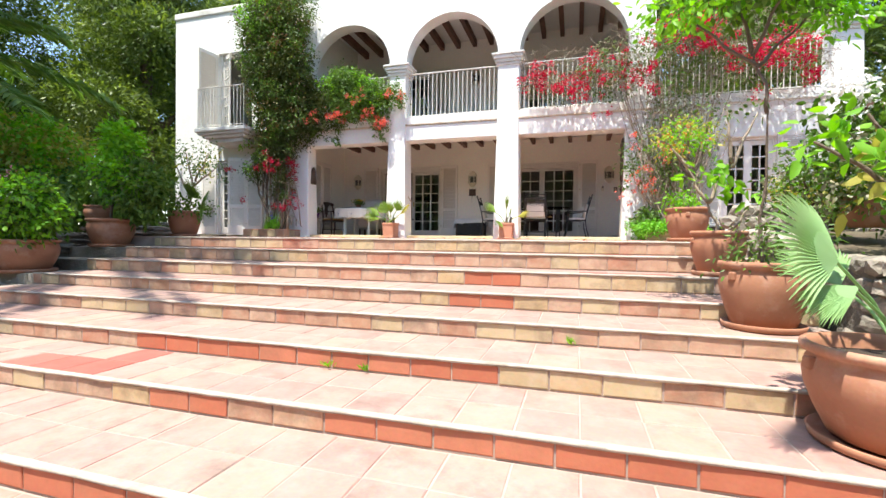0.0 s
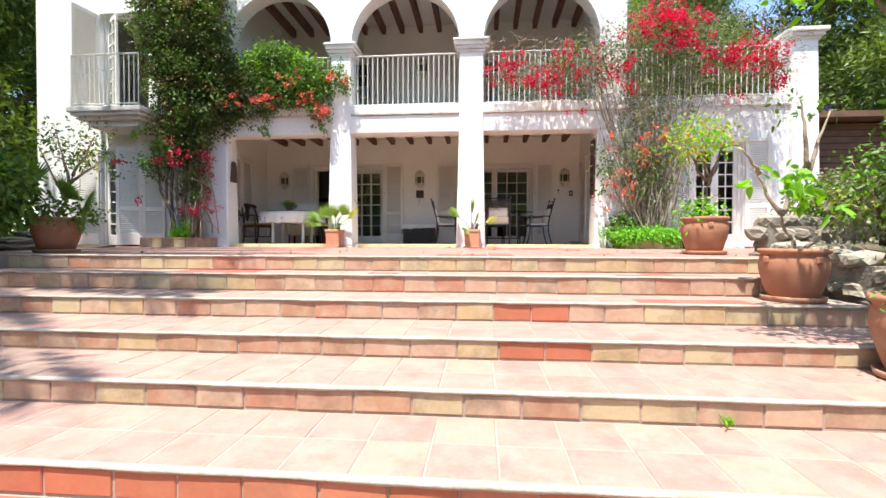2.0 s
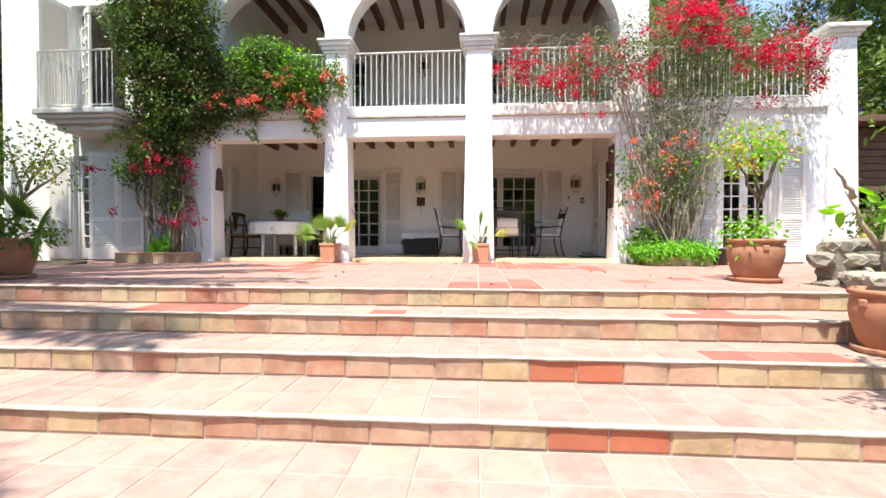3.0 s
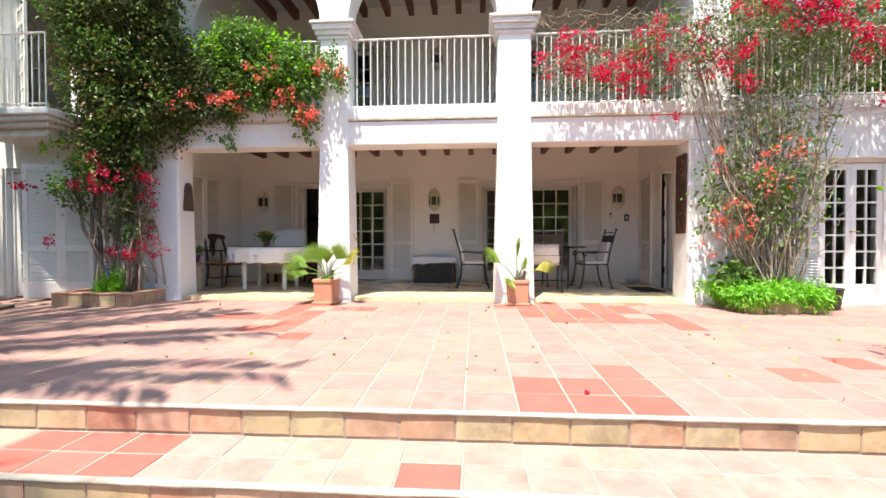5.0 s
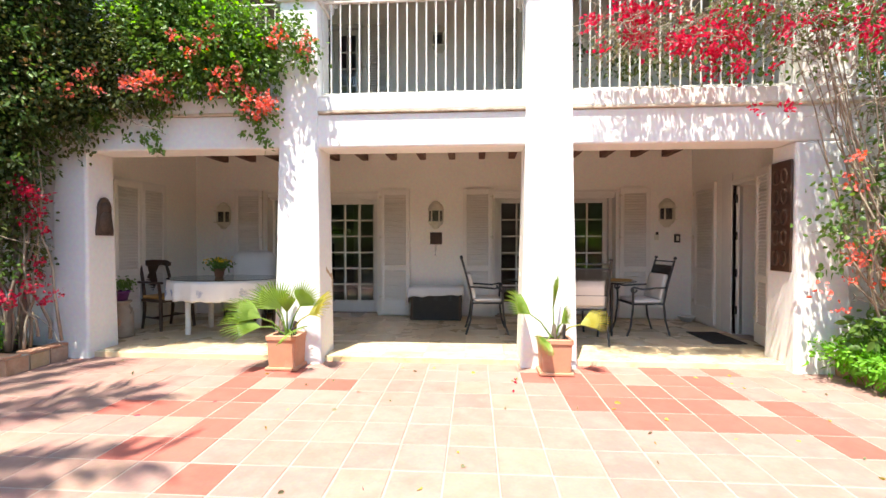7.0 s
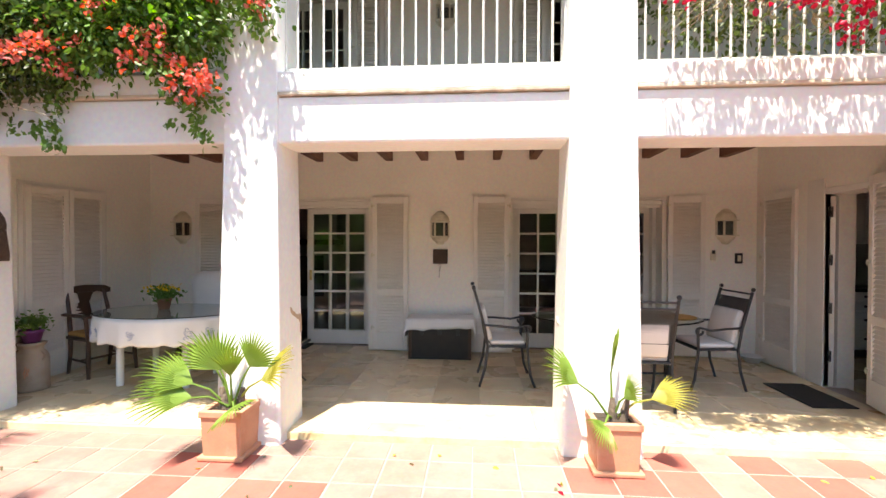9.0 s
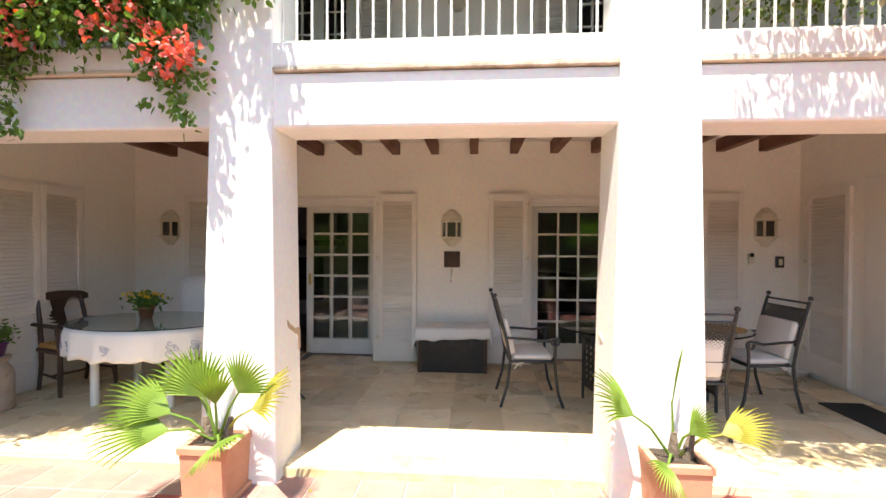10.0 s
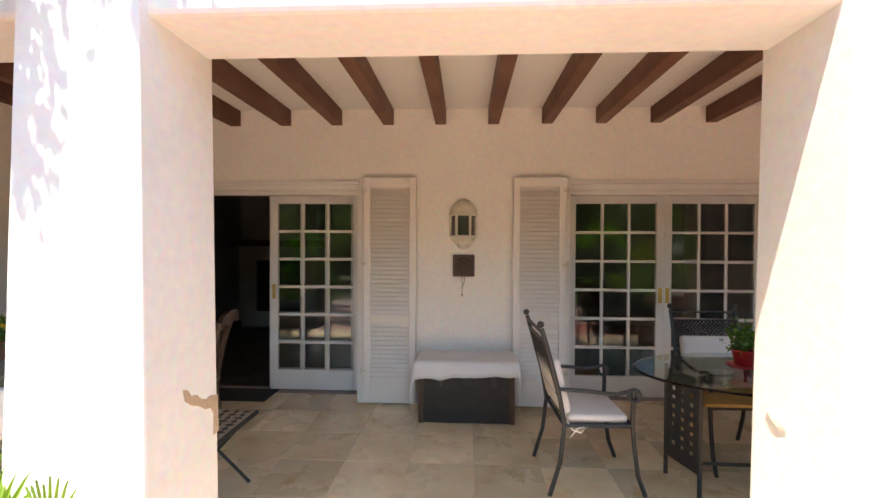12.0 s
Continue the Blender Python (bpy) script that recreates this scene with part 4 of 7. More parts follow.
# the shade next to the column is put into the darker leaf colour
foliage("leaves", vine, rel([VBAL[0], VBAL[4]], O), 360, 26, 0.075, 0.052, 0.036, LEAF_VINE_DARK, "foliage beside the column, coloured dark for shade", shell=0.5)
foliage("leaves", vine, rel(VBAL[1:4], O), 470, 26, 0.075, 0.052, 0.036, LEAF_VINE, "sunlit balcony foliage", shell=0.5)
foliage("leaves", vine, rel([(-5.3, 9.68, 3.75, 0.8, 0.2, 0.35), (-4.8, 9.66, 3.45, 0.4, 0.2, 0.4)], O), 55, 16, 0.07, 0.05, 0.034, LEAF_FRESH, shell=0.85)
foliage("leaves", vine, rel([(-4.36, 9.76, 3.45, 0.1, 0.08, 0.4), (-4.1, 9.7, 3.6, 0.2, 0.08, 0.3), (-3.95, 9.68, 3.35, 0.12, 0.1, 0.3), (-4.3, 9.74, 3.15, 0.12, 0.06, 0.2)], O), 76, 9, 0.055, 0.052, 0.038, LEAF_VINE, shell=0.2)
VHANG = [(-6.25, 9.78, 2.76, 0.3, 0.08, 0.18), (-5.65, 9.78, 2.66, 0.06, 0.05, 0.3), (-4.6, 9.76, 2.78, 0.16, 0.07, 0.28), (-4.4, 9.74, 2.6, 0.1, 0.06, 0.25), (-5.85, 9.78, 2.5, 0.22, 0.04, 0.05)]
foliage("leaves", vine, rel(VHANG, O), 60, 13, 0.035, 0.048, 0.035, LEAF_VINE, shell=0.3)
bunches(vine, rel([(-4.85, 9.55, 3.02, 0.4, 0.12, 0.22), (-4.45, 9.62, 2.8, 0.2, 0.08, 0.32), (-5.6, 9.58, 2.98, 0.5, 0.12, 0.2), (-6.3, 9.56, 2.95, 0.35, 0.15, 0.22), (-4.2, 9.62, 3.25, 0.12, 0.08, 0.3), (-5.0, 9.5, 3.4, 0.4, 0.1, 0.2), (-3.98, 9.62, 3.5, 0.12, 0.08, 0.3)], O),
        50, 19, PETAL_ORANGE, "orange-pink flower bracts")
bunches(vine, rel([(-6.72, 9.4, 1.75, 0.25, 0.15, 0.28), (-6.62, 9.4, 0.95, 0.25, 0.15, 0.22), (-7.0, 9.3, 0.75, 0.3, 0.15, 0.2), (-7.2, 9.15, 1.8, 0.4, 0.15, 0.2), (-8.35, 9.2, 1.75, 0.12, 0.1, 0.1), (-7.9, 9.2, 0.9, 0.15, 0.1, 0.1), (-7.3, 9.15, 2.25, 0.15, 0.1, 0.15)], O),
        42, 15, PETAL_CRIMSON, "crimson flower bracts")
stems("stem", vine, [((0.1, 0.1, 0), (0.0, 0.2, 3.0)), ((-0.1, 0.05, 0), (-0.35, 0.15, 2.6)), ((0.25, 0.1, 0), (0.45, 0.15, 2.4)), ((0.0, 0, 0), (-0.6, 0.05, 1.9)), ((0.3, 0.0, 0), (0.55, 0.05, 1.4)), ((-0.2, 0.1, 0), (-0.2, 0.25, 4.6)), ((0.35, 0.1, 0), (0.3, 0.2, 3.6))], BARK, 0.034, 0.012, 0.16, label="gnarled brown stems")
stems("stem", vine, [((0.0 + 0.13 * k, 0.1, 0.1), (-0.7 + 0.22 * k, 0.05, 1.6 + 0.25 * (k % 4))) for k in range(7)] + [((-0.15 + 0.04 * k, 0.02 + 0.05 * (k % 3), 0.0), (-0.3 + 0.06 * k, 0.1, 1.2 + 0.3 * (k % 5))) for k in range(16)], BARK_PALE, 0.016, 0.006, 0.16)
stems("stem", vine, [((0.5, 0.1, 0.4), (0.95, -0.02, 0.05)), ((1.2, 0.2, 2.6), (1.9, 0.2, 2.25)), ((0.3, -0.1, 1.2), (0.9, -0.05, 1.05))], BARK_PALE, 0.006, 0.003, 0.1)

# bougainvillea on the side wing
O = Vector((1.85, 9.5, 0.2))
vine2 = plant("bougainvillea", tuple(O), "sparse straggling bougainvillea with bare grey stems and masses of red flowers", "climber")
pairs = []
for k in range(64):
    a = -0.42 + 0.84 * (k / 63)
    top = (a * 2.5 + random.uniform(-0.35, 0.3) - 0.05, random.uniform(-0.25, 0.15), random.uniform(1.7, 3.9))
    pairs.append(((a * 0.5, random.uniform(-0.14, 0.14), 0), top))
stems("stem", vine2, pairs, BARK_PALE, 0.013, 0.004, 0.3, label="bare grey-brown stems")
tw = []
for k in range(620):
    x = random.uniform(-1.0, 2.5)
    z = random.uniform(2.3, 4.45 - 0.25 * abs(x - 0.4))
    tw.append(((x, random.uniform(-0.4, 0.2), z), (x + random.uniform(-0.4, 0.4), random.uniform(-0.45, 0.2), z + random.uniform(-0.35, 0.35))))
for k in range(330):
    x, z = random.uniform(-3.0, -0.6), random.uniform(2.85, 3.75)
    tw.append(((x, random.uniform(-0.4, 0.25), z), (x + random.uniform(-0.4, 0.4), random.uniform(-0.45, 0.2), z + random.uniform(-0.22, 0.25))))
for k in range(110):
    x, z = random.uniform(-0.7, 0.7), random.uniform(0.5, 2.4)
    tw.append(((x, random.uniform(-0.25, 0.15), z), (x + random.uniform(-0.3, 0.3), random.uniform(-0.3, 0.15), z + random.uniform(-0.1, 0.4))))
stems("twigs", vine2, tw, BARK_PALE, 0.0045, 0.002, 0.12, seg=3)
RB = [(-0.3, 9.65, 3.4, 0.8, 0.3, 0.45), (0.7, 9.6, 3.55, 0.8, 0.35, 0.6), (1.9, 9.55, 3.8, 0.95, 0.4, 0.85), (2.9, 9.6, 3.75, 0.9, 0.4, 0.65), (3.9, 9.65, 3.4, 0.5, 0.3, 0.4), (1.9, 9.5, 2.7, 0.75, 0.3, 0.6)]
foliage("leaves", vine2, rel(RB, O), 560, 11, 0.09, 0.045, 0.03, LEAF_GREY, "thin greyish leaves", shell=0.25)
# dark leaf colour stands for the shade behind the rail
foliage("leaves", vine2, rel([(-0.45, 10.2, 3.4, 0.7, 0.1, 0.42), (0.5, 10.2, 3.45, 0.5, 0.1, 0.5), (2.6, 10.2, 3.5, 1.1, 0.12, 0.5)], O), 230, 11, 0.08, 0.05, 0.034, LEAF_VINE_DARK, "leaves behind the railing, coloured dark for shade", shell=0.2)
foliage("leaves", vine2, rel(RB[1:], O), 270, 11, 0.08, 0.06, 0.04, LEAF_VINE, "green leaves", shell=0.4)
foliage("leaves", vine2, rel([(1.8, 9.45, 1.6, 0.75, 0.3, 0.95), (1.1, 9.5, 1.5, 0.25, 0.2, 0.7)], O), 190, 8, 0.07, 0.06, 0.04, LEAF_VINE, shell=0.2)
foliage("leaves", vine2, rel([(1.8, 9.45, 1.7, 0.75, 0.3, 0.95)], O), 120, 8, 0.07, 0.05, 0.03, LEAF_GREY, shell=0.2)
bunches(vine2, rel([(-0.75, 9.45, 3.35, 0.45, 0.15, 0.4), (-0.1, 9.4, 3.2, 0.5, 0.15, 0.3), (0.55, 9.35, 3.5, 0.55, 0.15, 0.4), (1.3, 9.25, 3.2, 0.5, 0.15, 0.45), (2.1, 9.2, 4.0, 0.85, 0.2, 0.55), (3.5, 9.3, 3.55, 0.6, 0.15, 0.4), (4.0, 9.4, 3.2, 0.35, 0.15, 0.3), (3.1, 9.25, 3.3, 0.55, 0.15, 0.4)], O),
        235, 22, PETAL_RED, "vivid red flower bracts", 0.045)
bunches(vine2, rel([(0.15, 9.5, 2.86, 0.45, 0.1, 0.14), (0.5, 9.5, 2.6, 0.3, 0.08, 0.06), (3.3, 9.4, 2.75, 0.3, 0.1, 0.2)], O), 13, 13, PETAL_RED, "", 0.04)
bunches(vine2, rel([(1.05, 9.35, 2.05, 0.25, 0.1, 0.2), (1.25, 9.3, 1.3, 0.4, 0.12, 0.4), (1.0, 9.35, 0.95, 0.2, 0.1, 0.25), (1.75, 9.2, 1.9, 0.4, 0.12, 0.4), (1.35, 9.2, 0.62, 0.15, 0.1, 0.12)], O),
        34, 11, PETAL_ORANGE, "scarlet-orange lower flowers", 0.035)

# fan palms in the two square planters
for at, specs in (((-4.17, 9.70, 0.40), [((-0.42, -0.12, 0.30), 0.40, 0), ((-0.38, -0.2, 0.16), 0.40, 0), ((-0.14, 0.0, 0.44), 0.36, 1), ((0.03, -0.08, 0.40), 0.34, 3), ((0.24, -0.02, 0.50), 0.34, 1), ((0.42, -0.08, 0.36), 0.38, 0), ((0.18, -0.28, 0.1), 0.28, 1), ((-0.26, 0.1, 0.42), 0.38, 1)]),
                  ((-1.42, 9.71, 0.40), [((-0.40, -0.05, 0.40), 0.36, 0), ((-0.02, 0.0, 0.50), 0.38, 2), ((0.10, -0.1, 0.26), 0.24, 0), ((0.42, -0.05, 0.24), 0.30, 0), ((-0.14, -0.22, 0.02), 0.22, 1)])):
    p = plant("fan_palm", at, "small bright green fan palm in a square clay planter", "palm", "planter palms")
    first = at[0] < -3
    for k, (d, r, open_) in enumerate(specs):
        hub = Vector(d) * 0.6
        yellow = (first and k in (5,)) or (not first and k == 3)
        fan_leaf("frond", p, hub, Vector(d) + Vector((0, 0, -0.1)), r, LEAF_YELLOW if yellow else LEAF_PALM, (16, 19, 8, 11)[open_], (1.4, 1.8, 0.6, 1.0)[open_], stalk_from=(d[0] * 0.05, d[1] * 0.05, 0.0), face=((0.1, -0.55, 0.8), (0.2, -0.8, 0.5), (0.9, -0.5, 0), (0.5, -0.8, 0.2))[open_])
    for dx in ((-0.05, 0.06) if first else (0.0, 0.07)):
        bm = bmesh.new()
        tube(bm, [(dx, 0, -0.05), (dx * 1.2, 0, 0.05), (dx * 1.5, 0, 0.14)], [0.035, 0.03, 0.016], 8)
        part("trunk", bm, BARK, p)


def potted(name, at, label, category, trunks, crown_blobs, n, per, size, leafm, bark=BARK, spread=0.07, group="", extra=None, r0=0.022):
    p = plant(name, at, label, category, group)
    stems("trunk", p, trunks, bark, r0, 0.006, 0.05)
    foliage("crown", p, crown_blobs, n, per, spread, size, size * 0.55, leafm, shell=0.45)
    if extra:
        for m, blobs, k, q, s in extra:
            foliage("crown", p, blobs, k, q, spread, s, s * 0.6, m, shell=0.6)
    return p


# potted plants beside the stairs
c = potted("citrus_tree", (1.50, 6.72, 0.42), "small potted citrus tree with yellow-green leaves and tiny orange fruit", "potted tree",
           [((0, 0, 0), (0.04, 0, 0.6)), ((0.03, 0, 0.5), (-0.26, -0.05, 0.95)), ((0.04, 0, 0.5), (0.27, 0.05, 1.0)), ((0.04, 0, 0.55), (0.0, 0.1, 1.12)), ((0.03, 0, 0.45), (0.1, -0.2, 0.9))],
           [(-0.2, -0.05, 0.98, 0.26, 0.25, 0.2), (0.18, 0.0, 1.04, 0.24, 0.25, 0.19), (0, 0.05, 1.18, 0.24, 0.24, 0.13)], 34, 10, 0.055, LEAF_YELLOW,
           extra=[(LEAF_FRESH, [(-0.08, 0, 1.02, 0.34, 0.26, 0.22)], 34, 10, 0.055), (LEAF_FRESH, [(-0.05, 0, 0.12, 0.17, 0.15, 0.12)], 26, 12, 0.055)])
bm = bmesh.new()
bmesh.ops.create_icosphere(bm, subdivisions=1, radius=0.02)
fruit = to_mesh(bm, "fruit", FRUIT, True)
for k in range(14):
    ob = new("fruit", fruit)
    ob.parent = c
    ob.location = (random.uniform(-0.45, 0.2), random.uniform(-0.25, 0.0), random.uniform(0.8, 1.05))
potted("frangipani", (1.42, 5.02, 0.06), "bare-branched potted shrub with a few bright paddle leaves", "potted shrub",
       [((0, 0, 0), (-0.12, 0, 0.4)), ((-0.1, 0, 0.35), (-0.3, 0.05, 0.75)), ((-0.1, 0, 0.35), (0.12, 0.05, 0.8)), ((0.1, 0, 0.75), (0.05, 0, 1.3)), ((0.1, 0, 0.7), (0.35, 0.1, 1.25)), ((-0.28, 0, 0.7), (-0.45, -0.05, 0.9)), ((0.05, 0, 0), (0.25, -0.05, 0.3))],
       [(-0.1, -0.08, 0.62, 0.26, 0.2, 0.08), (0.22, -0.08, 0.42, 0.2, 0.15, 0.1)], 13, 5, 0.115, LEAF_FRESH, BARK_PALE, spread=0.04,
       extra=[(LEAF_SHRUB, [(0.05, 0, 1.25, 0.32, 0.2, 0.12)], 12, 4, 0.06)], r0=0.022)
t = potted("slender_tree", (1.38, 3.78, -0.2), "slender young tree in a clay pot with a feathery green crown", "potted tree",
           [((0, 0, 0), (0.0, -0.02, 1.2)), ((0, -0.02, 1.15), (-0.12, 0, 1.75)), ((-0.05, 0, 1.5), (-0.55, -0.05, 1.9)), ((-0.08, 0, 1.5), (0.35, 0.05, 1.95)), ((-0.1, 0, 1.6), (-0.2, 0.1, 2.2)), ((-0.1, 0, 1.6), (0.1, -0.2, 2.1))],
           [(-0.55, -0.1, 1.98, 0.38, 0.3, 0.12), (0.0, 0, 2.12, 0.42, 0.36, 0.14), (-0.2, 0.05, 2.32, 0.42, 0.33, 0.14), (0.38, 0.05, 1.9, 0.25, 0.25, 0.1)], 95, 16, 0.07, LEAF_FRESH, BARK, spread=0.075, r0=0.015,
           extra=[(LEAF_SHRUB, [(-0.1, 0, 2.12, 0.55, 0.38, 0.18)], 45, 14, 0.07)])
foliage("underplanting", t, [(0.15, 0.05, 0.3, 0.3, 0.28, 0.35), (-0.1, -0.05, 0.12, 0.25, 0.2, 0.15)], 55, 12, 0.055, 0.05, 0.018, LEAF_SHRUB, "bushy plants round its foot")
d = potted("potted_shrub", (1.45, 2.42, -0.52), "leafy lime green shrub and pale fan palm in a clay pot", "potted shrub",
           [((0.12, 0.0, 0), (0.2, 0.05, 0.75)), ((0.18, 0.05, 0.6), (-0.15, 0.0, 1.1)), ((0.2, 0.05, 0.7), (0.3, 0.1, 1.15)), ((0.18, 0.05, 0.65), (-0.36, -0.02, 0.98)), ((0.18, 0.05, 0.45), (0.45, 0.0, 0.9))],
           [(-0.14, -0.02, 1.05, 0.26, 0.2, 0.07), (-0.3, -0.02, 0.97, 0.18, 0.14, 0.06), (0.1, 0.0, 0.84, 0.3, 0.2, 0.07), (0.3, 0.05, 1.1, 0.25, 0.25, 0.1), (0.15, 0, 0.66, 0.22, 0.2, 0.06)], 34, 6, 0.088, LEAF_FRESH, spread=0.05,
           extra=[(LEAF_YELLOW, [(0.15, 0.05, 0.9, 0.35, 0.25, 0.25)], 10, 5, 0.09), (LEAF_SHRUB, [(0.45, 0.1, 0.6, 0.25, 0.25, 0.3)], 20, 8, 0.09)], r0=0.018)
for hub, w, r, fc, sp in (((-0.33, -0.17, 0.44), (-0.78, -0.22, 0.38), 0.42, (0.45, -0.75, 0.4), 2.2), ((-0.27, -0.2, 0.33), (-0.8, -0.22, -0.4), 0.28, (0.3, -0.6, 0.7), 0.9), ((0.02, -0.22, 0.2), (0.2, -0.5, 0.05), 0.34, (0.1, -0.3, 0.95), 1.8), ((-0.12, 0.25, 0.3), (-0.3, 0.6, 0.5), 0.36, (0, -0.6, 0.8), 1.7), ((0.2, -0.1, 0.4), (0.4, -0.2, 0.7), 0.36, (0, -0.9, 0.4), 1.8)):
    fan_leaf("frond", d, hub, w, r, LEAF_PALM_GREY, 28, sp, stalk_from=(0.02, 0, 0.0), face=fc)
potted("potted_shrub", (-7.4, 4.25, -0.12), "bushy light green potted shrub with pink flowers", "potted shrub",
       [((0, 0, 0), (0.1, 0, 0.6)), ((0, 0, 0), (-0.2, 0, 0.6)), ((0, 0, 0), (0.2, -0.1, 0.5))],
       [(0.1, 0, 0.5, 0.48, 0.45, 0.42), (0.35, -0.1, 0.35, 0.25, 0.25, 0.3)], 150, 14, 0.085, LEAF_SHRUB,
       extra=[(LEAF_FRESH, [(0.15, -0.1, 0.5, 0.5, 0.42, 0.42), (-0.1, -0.2, 0.1, 0.4, 0.2, 0.1)], 120, 13, 0.085), (PETAL_PINK, [(-0.2, -0.1, 0.85, 0.3, 0.2, 0.15)], 6, 22, 0.05)])
potted("potted_shrub", (-7.5, 5.55, 0.26), "upright lime green shrub in a clay pot", "potted shrub",
       [((0, 0, 0), (0.15, 0, 0.9)), ((0.08, 0, 0.5), (-0.1, 0, 1.3)), ((0.1, 0, 0.6), (0.45, 0, 1.2))],
       [(0.15, 0, 0.85, 0.38, 0.35, 0.42), (0.2, 0, 1.35, 0.3, 0.28, 0.35), (0.45, -0.1, 0.7, 0.25, 0.25, 0.3)], 150, 14, 0.1, LEAF_FRESH,
       extra=[(LEAF_SHRUB, [(0.5, 0.1, 0.55, 0.5, 0.4, 0.5)], 150, 14, 0.085)])
g = potted("potted_citrus", (-6.86, 6.42, 0.43), "sparse potted citrus with thin branches and a broad fan leaf beneath", "potted tree",
           [((0, 0, 0), (0.3, 0, 0.75)), ((0.2, 0, 0.5), (0.0, 0, 1.2)), ((0.25, 0, 0.6), (0.6, -0.05, 1.1)), ((0.2, 0, 0.5), (0.75, 0, 0.85)), ((0.1, 0, 0.3), (-0.25, 0, 1.0))],
           [(0.25, 0, 1.0, 0.55, 0.4, 0.3), (0.6, 0, 0.85, 0.35, 0.3, 0.3), (0.0, 0, 1.15, 0.35, 0.3, 0.2)], 64, 8, 0.052, LEAF_SHRUB, BARK_PALE,
           extra=[(LEAF_YELLOW, [(0.5, 0, 0.9, 0.45, 0.3, 0.3)], 16, 7, 0.05), (LEAF_SHRUB, [(0.2, -0.1, 0.1, 0.4, 0.25, 0.12)], 34, 10, 0.07)])
for w, r in (((0.75, -0.25, 0.16), 0.42), ((-0.16, -0.3, 0.62), 0.48), ((0.3, -0.1, 0.42), 0.4)):
    fan_leaf("frond", g, Vector(w) * 0.72, w, r, LEAF_SHRUB, 26, 2.2, stalk_from=(0, 0, 0), face=(0.35, -0.85, 0.35))

# planters against the wall
O = Vector((1.9, 9.5, 0.24))
gc = plant("ground_cover", tuple(O), "bright green leafy ground cover spilling over a tiled planter", "ground cover")
tagged(gc, kind="stuff")
foliage("leaves", gc, rel([(1.75, 9.35, 0.32, 0.62, 0.42, 0.12), (1.45, 9.25, 0.26, 0.3, 0.3, 0.13), (2.1, 9.25, 0.28, 0.35, 0.3, 0.1), (1.25, 9.55, 0.3, 0.2, 0.3, 0.15)], O), 420, 14, 0.05, 0.06, 0.026, LEAF_COVER, shell=0.3)
foliage("leaves", gc, rel([(1.35, 9.45, 0.5, 0.2, 0.2, 0.15)], O), 30, 9, 0.05, 0.09, 0.05, LEAF_SHRUB, shell=0.4)
herb = plant("rosemary_bush", (-7.2, 9.35, 0.22), "small green herb growing at the foot of the climber", "herb")
foliage("leaves", herb, [(0, 0, 0.16, 0.2, 0.14, 0.2), (-0.12, 0, 0.06, 0.18, 0.12, 0.1)], 110, 14, 0.03, 0.05, 0.012, LEAF_COVER, shell=0.3)
foliage("flowers", herb, [(0.05, -0.1, 0.4, 0.2, 0.05, 0.06)], 3, 4, 0.03, 0.04, 0.035, PETAL_BLUE)


# garden beds and trees
def shrub(at, blobs, clusters, per, size, material, label, extra=(), spread=0.1, name="garden_shrub"):
    p = plant(name, at, label, "shrub", "garden shrubs")
    stems("branch", p, [((random.uniform(-0.1, 0.1), random.uniform(-0.1, 0.1), 0), (b[0], b[1], b[2])) for b in blobs], BARK, 0.03, 0.008, 0.1)
    stems("twig", p, [((b[0] * 0.3, b[1] * 0.3, b[2] * 0.4), (b[0] + random.uniform(-1, 1) * b[3], b[1] + random.uniform(-1, 1) * b[4], b[2] + random.uniform(0.0, 0.9) * b[5])) for b in blobs for q in range(5)], BARK_PALE, 0.008, 0.003, 0.08, seg=4)
    foliage("crown", p, blobs, clusters, per, spread, size, size * 0.5, material, shell=0.5)
    for m, bl, k, q, s in extra:
        foliage("crown", p, bl, k, q, spread * 0.6, s, s * 0.8, m, shell=0.75)
    return p


shrub((-9.2, 6.4, -0.3), [(0, 0, 1.0, 0.9, 0.9, 0.8), (-0.6, -0.8, 0.9, 0.8, 0.7, 0.8), (0.5, 0.4, 0.8, 0.6, 0.6, 0.7)], 330, 16, 0.11, LEAF_SHRUB, "dense dark green shrub behind the pots")
shrub((-9.6, 3.9, -0.7), [(0, 0, 1.1, 1.0, 0.9, 0.8), (0.3, -0.6, 0.8, 0.7, 0.6, 0.6)], 300, 16, 0.11, LEAF_SHRUB, "dense dark green shrub behind the pots",
      [(LEAF_VINE, [(0.2, 0, 1.5, 0.8, 0.7, 0.5)], 120, 14, 0.1)])
shrub((-10.6, 6.2, -0.5), [(0, 0, 2.0, 1.1, 1.0, 0.9), (-0.8, -0.5, 1.6, 0.9, 0.9, 0.9)], 420, 16, 0.1, LEAF_YELLOW, "feathery yellow-green tree of the garden", [(LEAF_FRESH, [(0, 0, 2.0, 1.1, 1.0, 0.9)], 240, 14, 0.1)], name="garden_tree", spread=0.14)
for k, (x, y) in enumerate(((-8.4, 4.9), (-8.8, 5.6), (-8.2, 6.1))):
    s = plant("agave", (x, y, -0.05), "dark sword-leaved plant in the garden bed", "plant", "sword plants")
    n = 26
    a = nrg.uniform(0, 6.28, n)
    foliage_d = np.stack([np.cos(a) * 0.5, np.sin(a) * 0.5, nrg.uniform(0.7, 1.3, n)], 1)
    for q in range(n):
        ob = new("blade", leaf_mesh("blade", nrg.normal(size=(1, 3)) * 0.04, foliage_d[q:q + 1], 1.1, 0.1, LEAF_SHRUB, droop=0.08))
        ob.parent = s
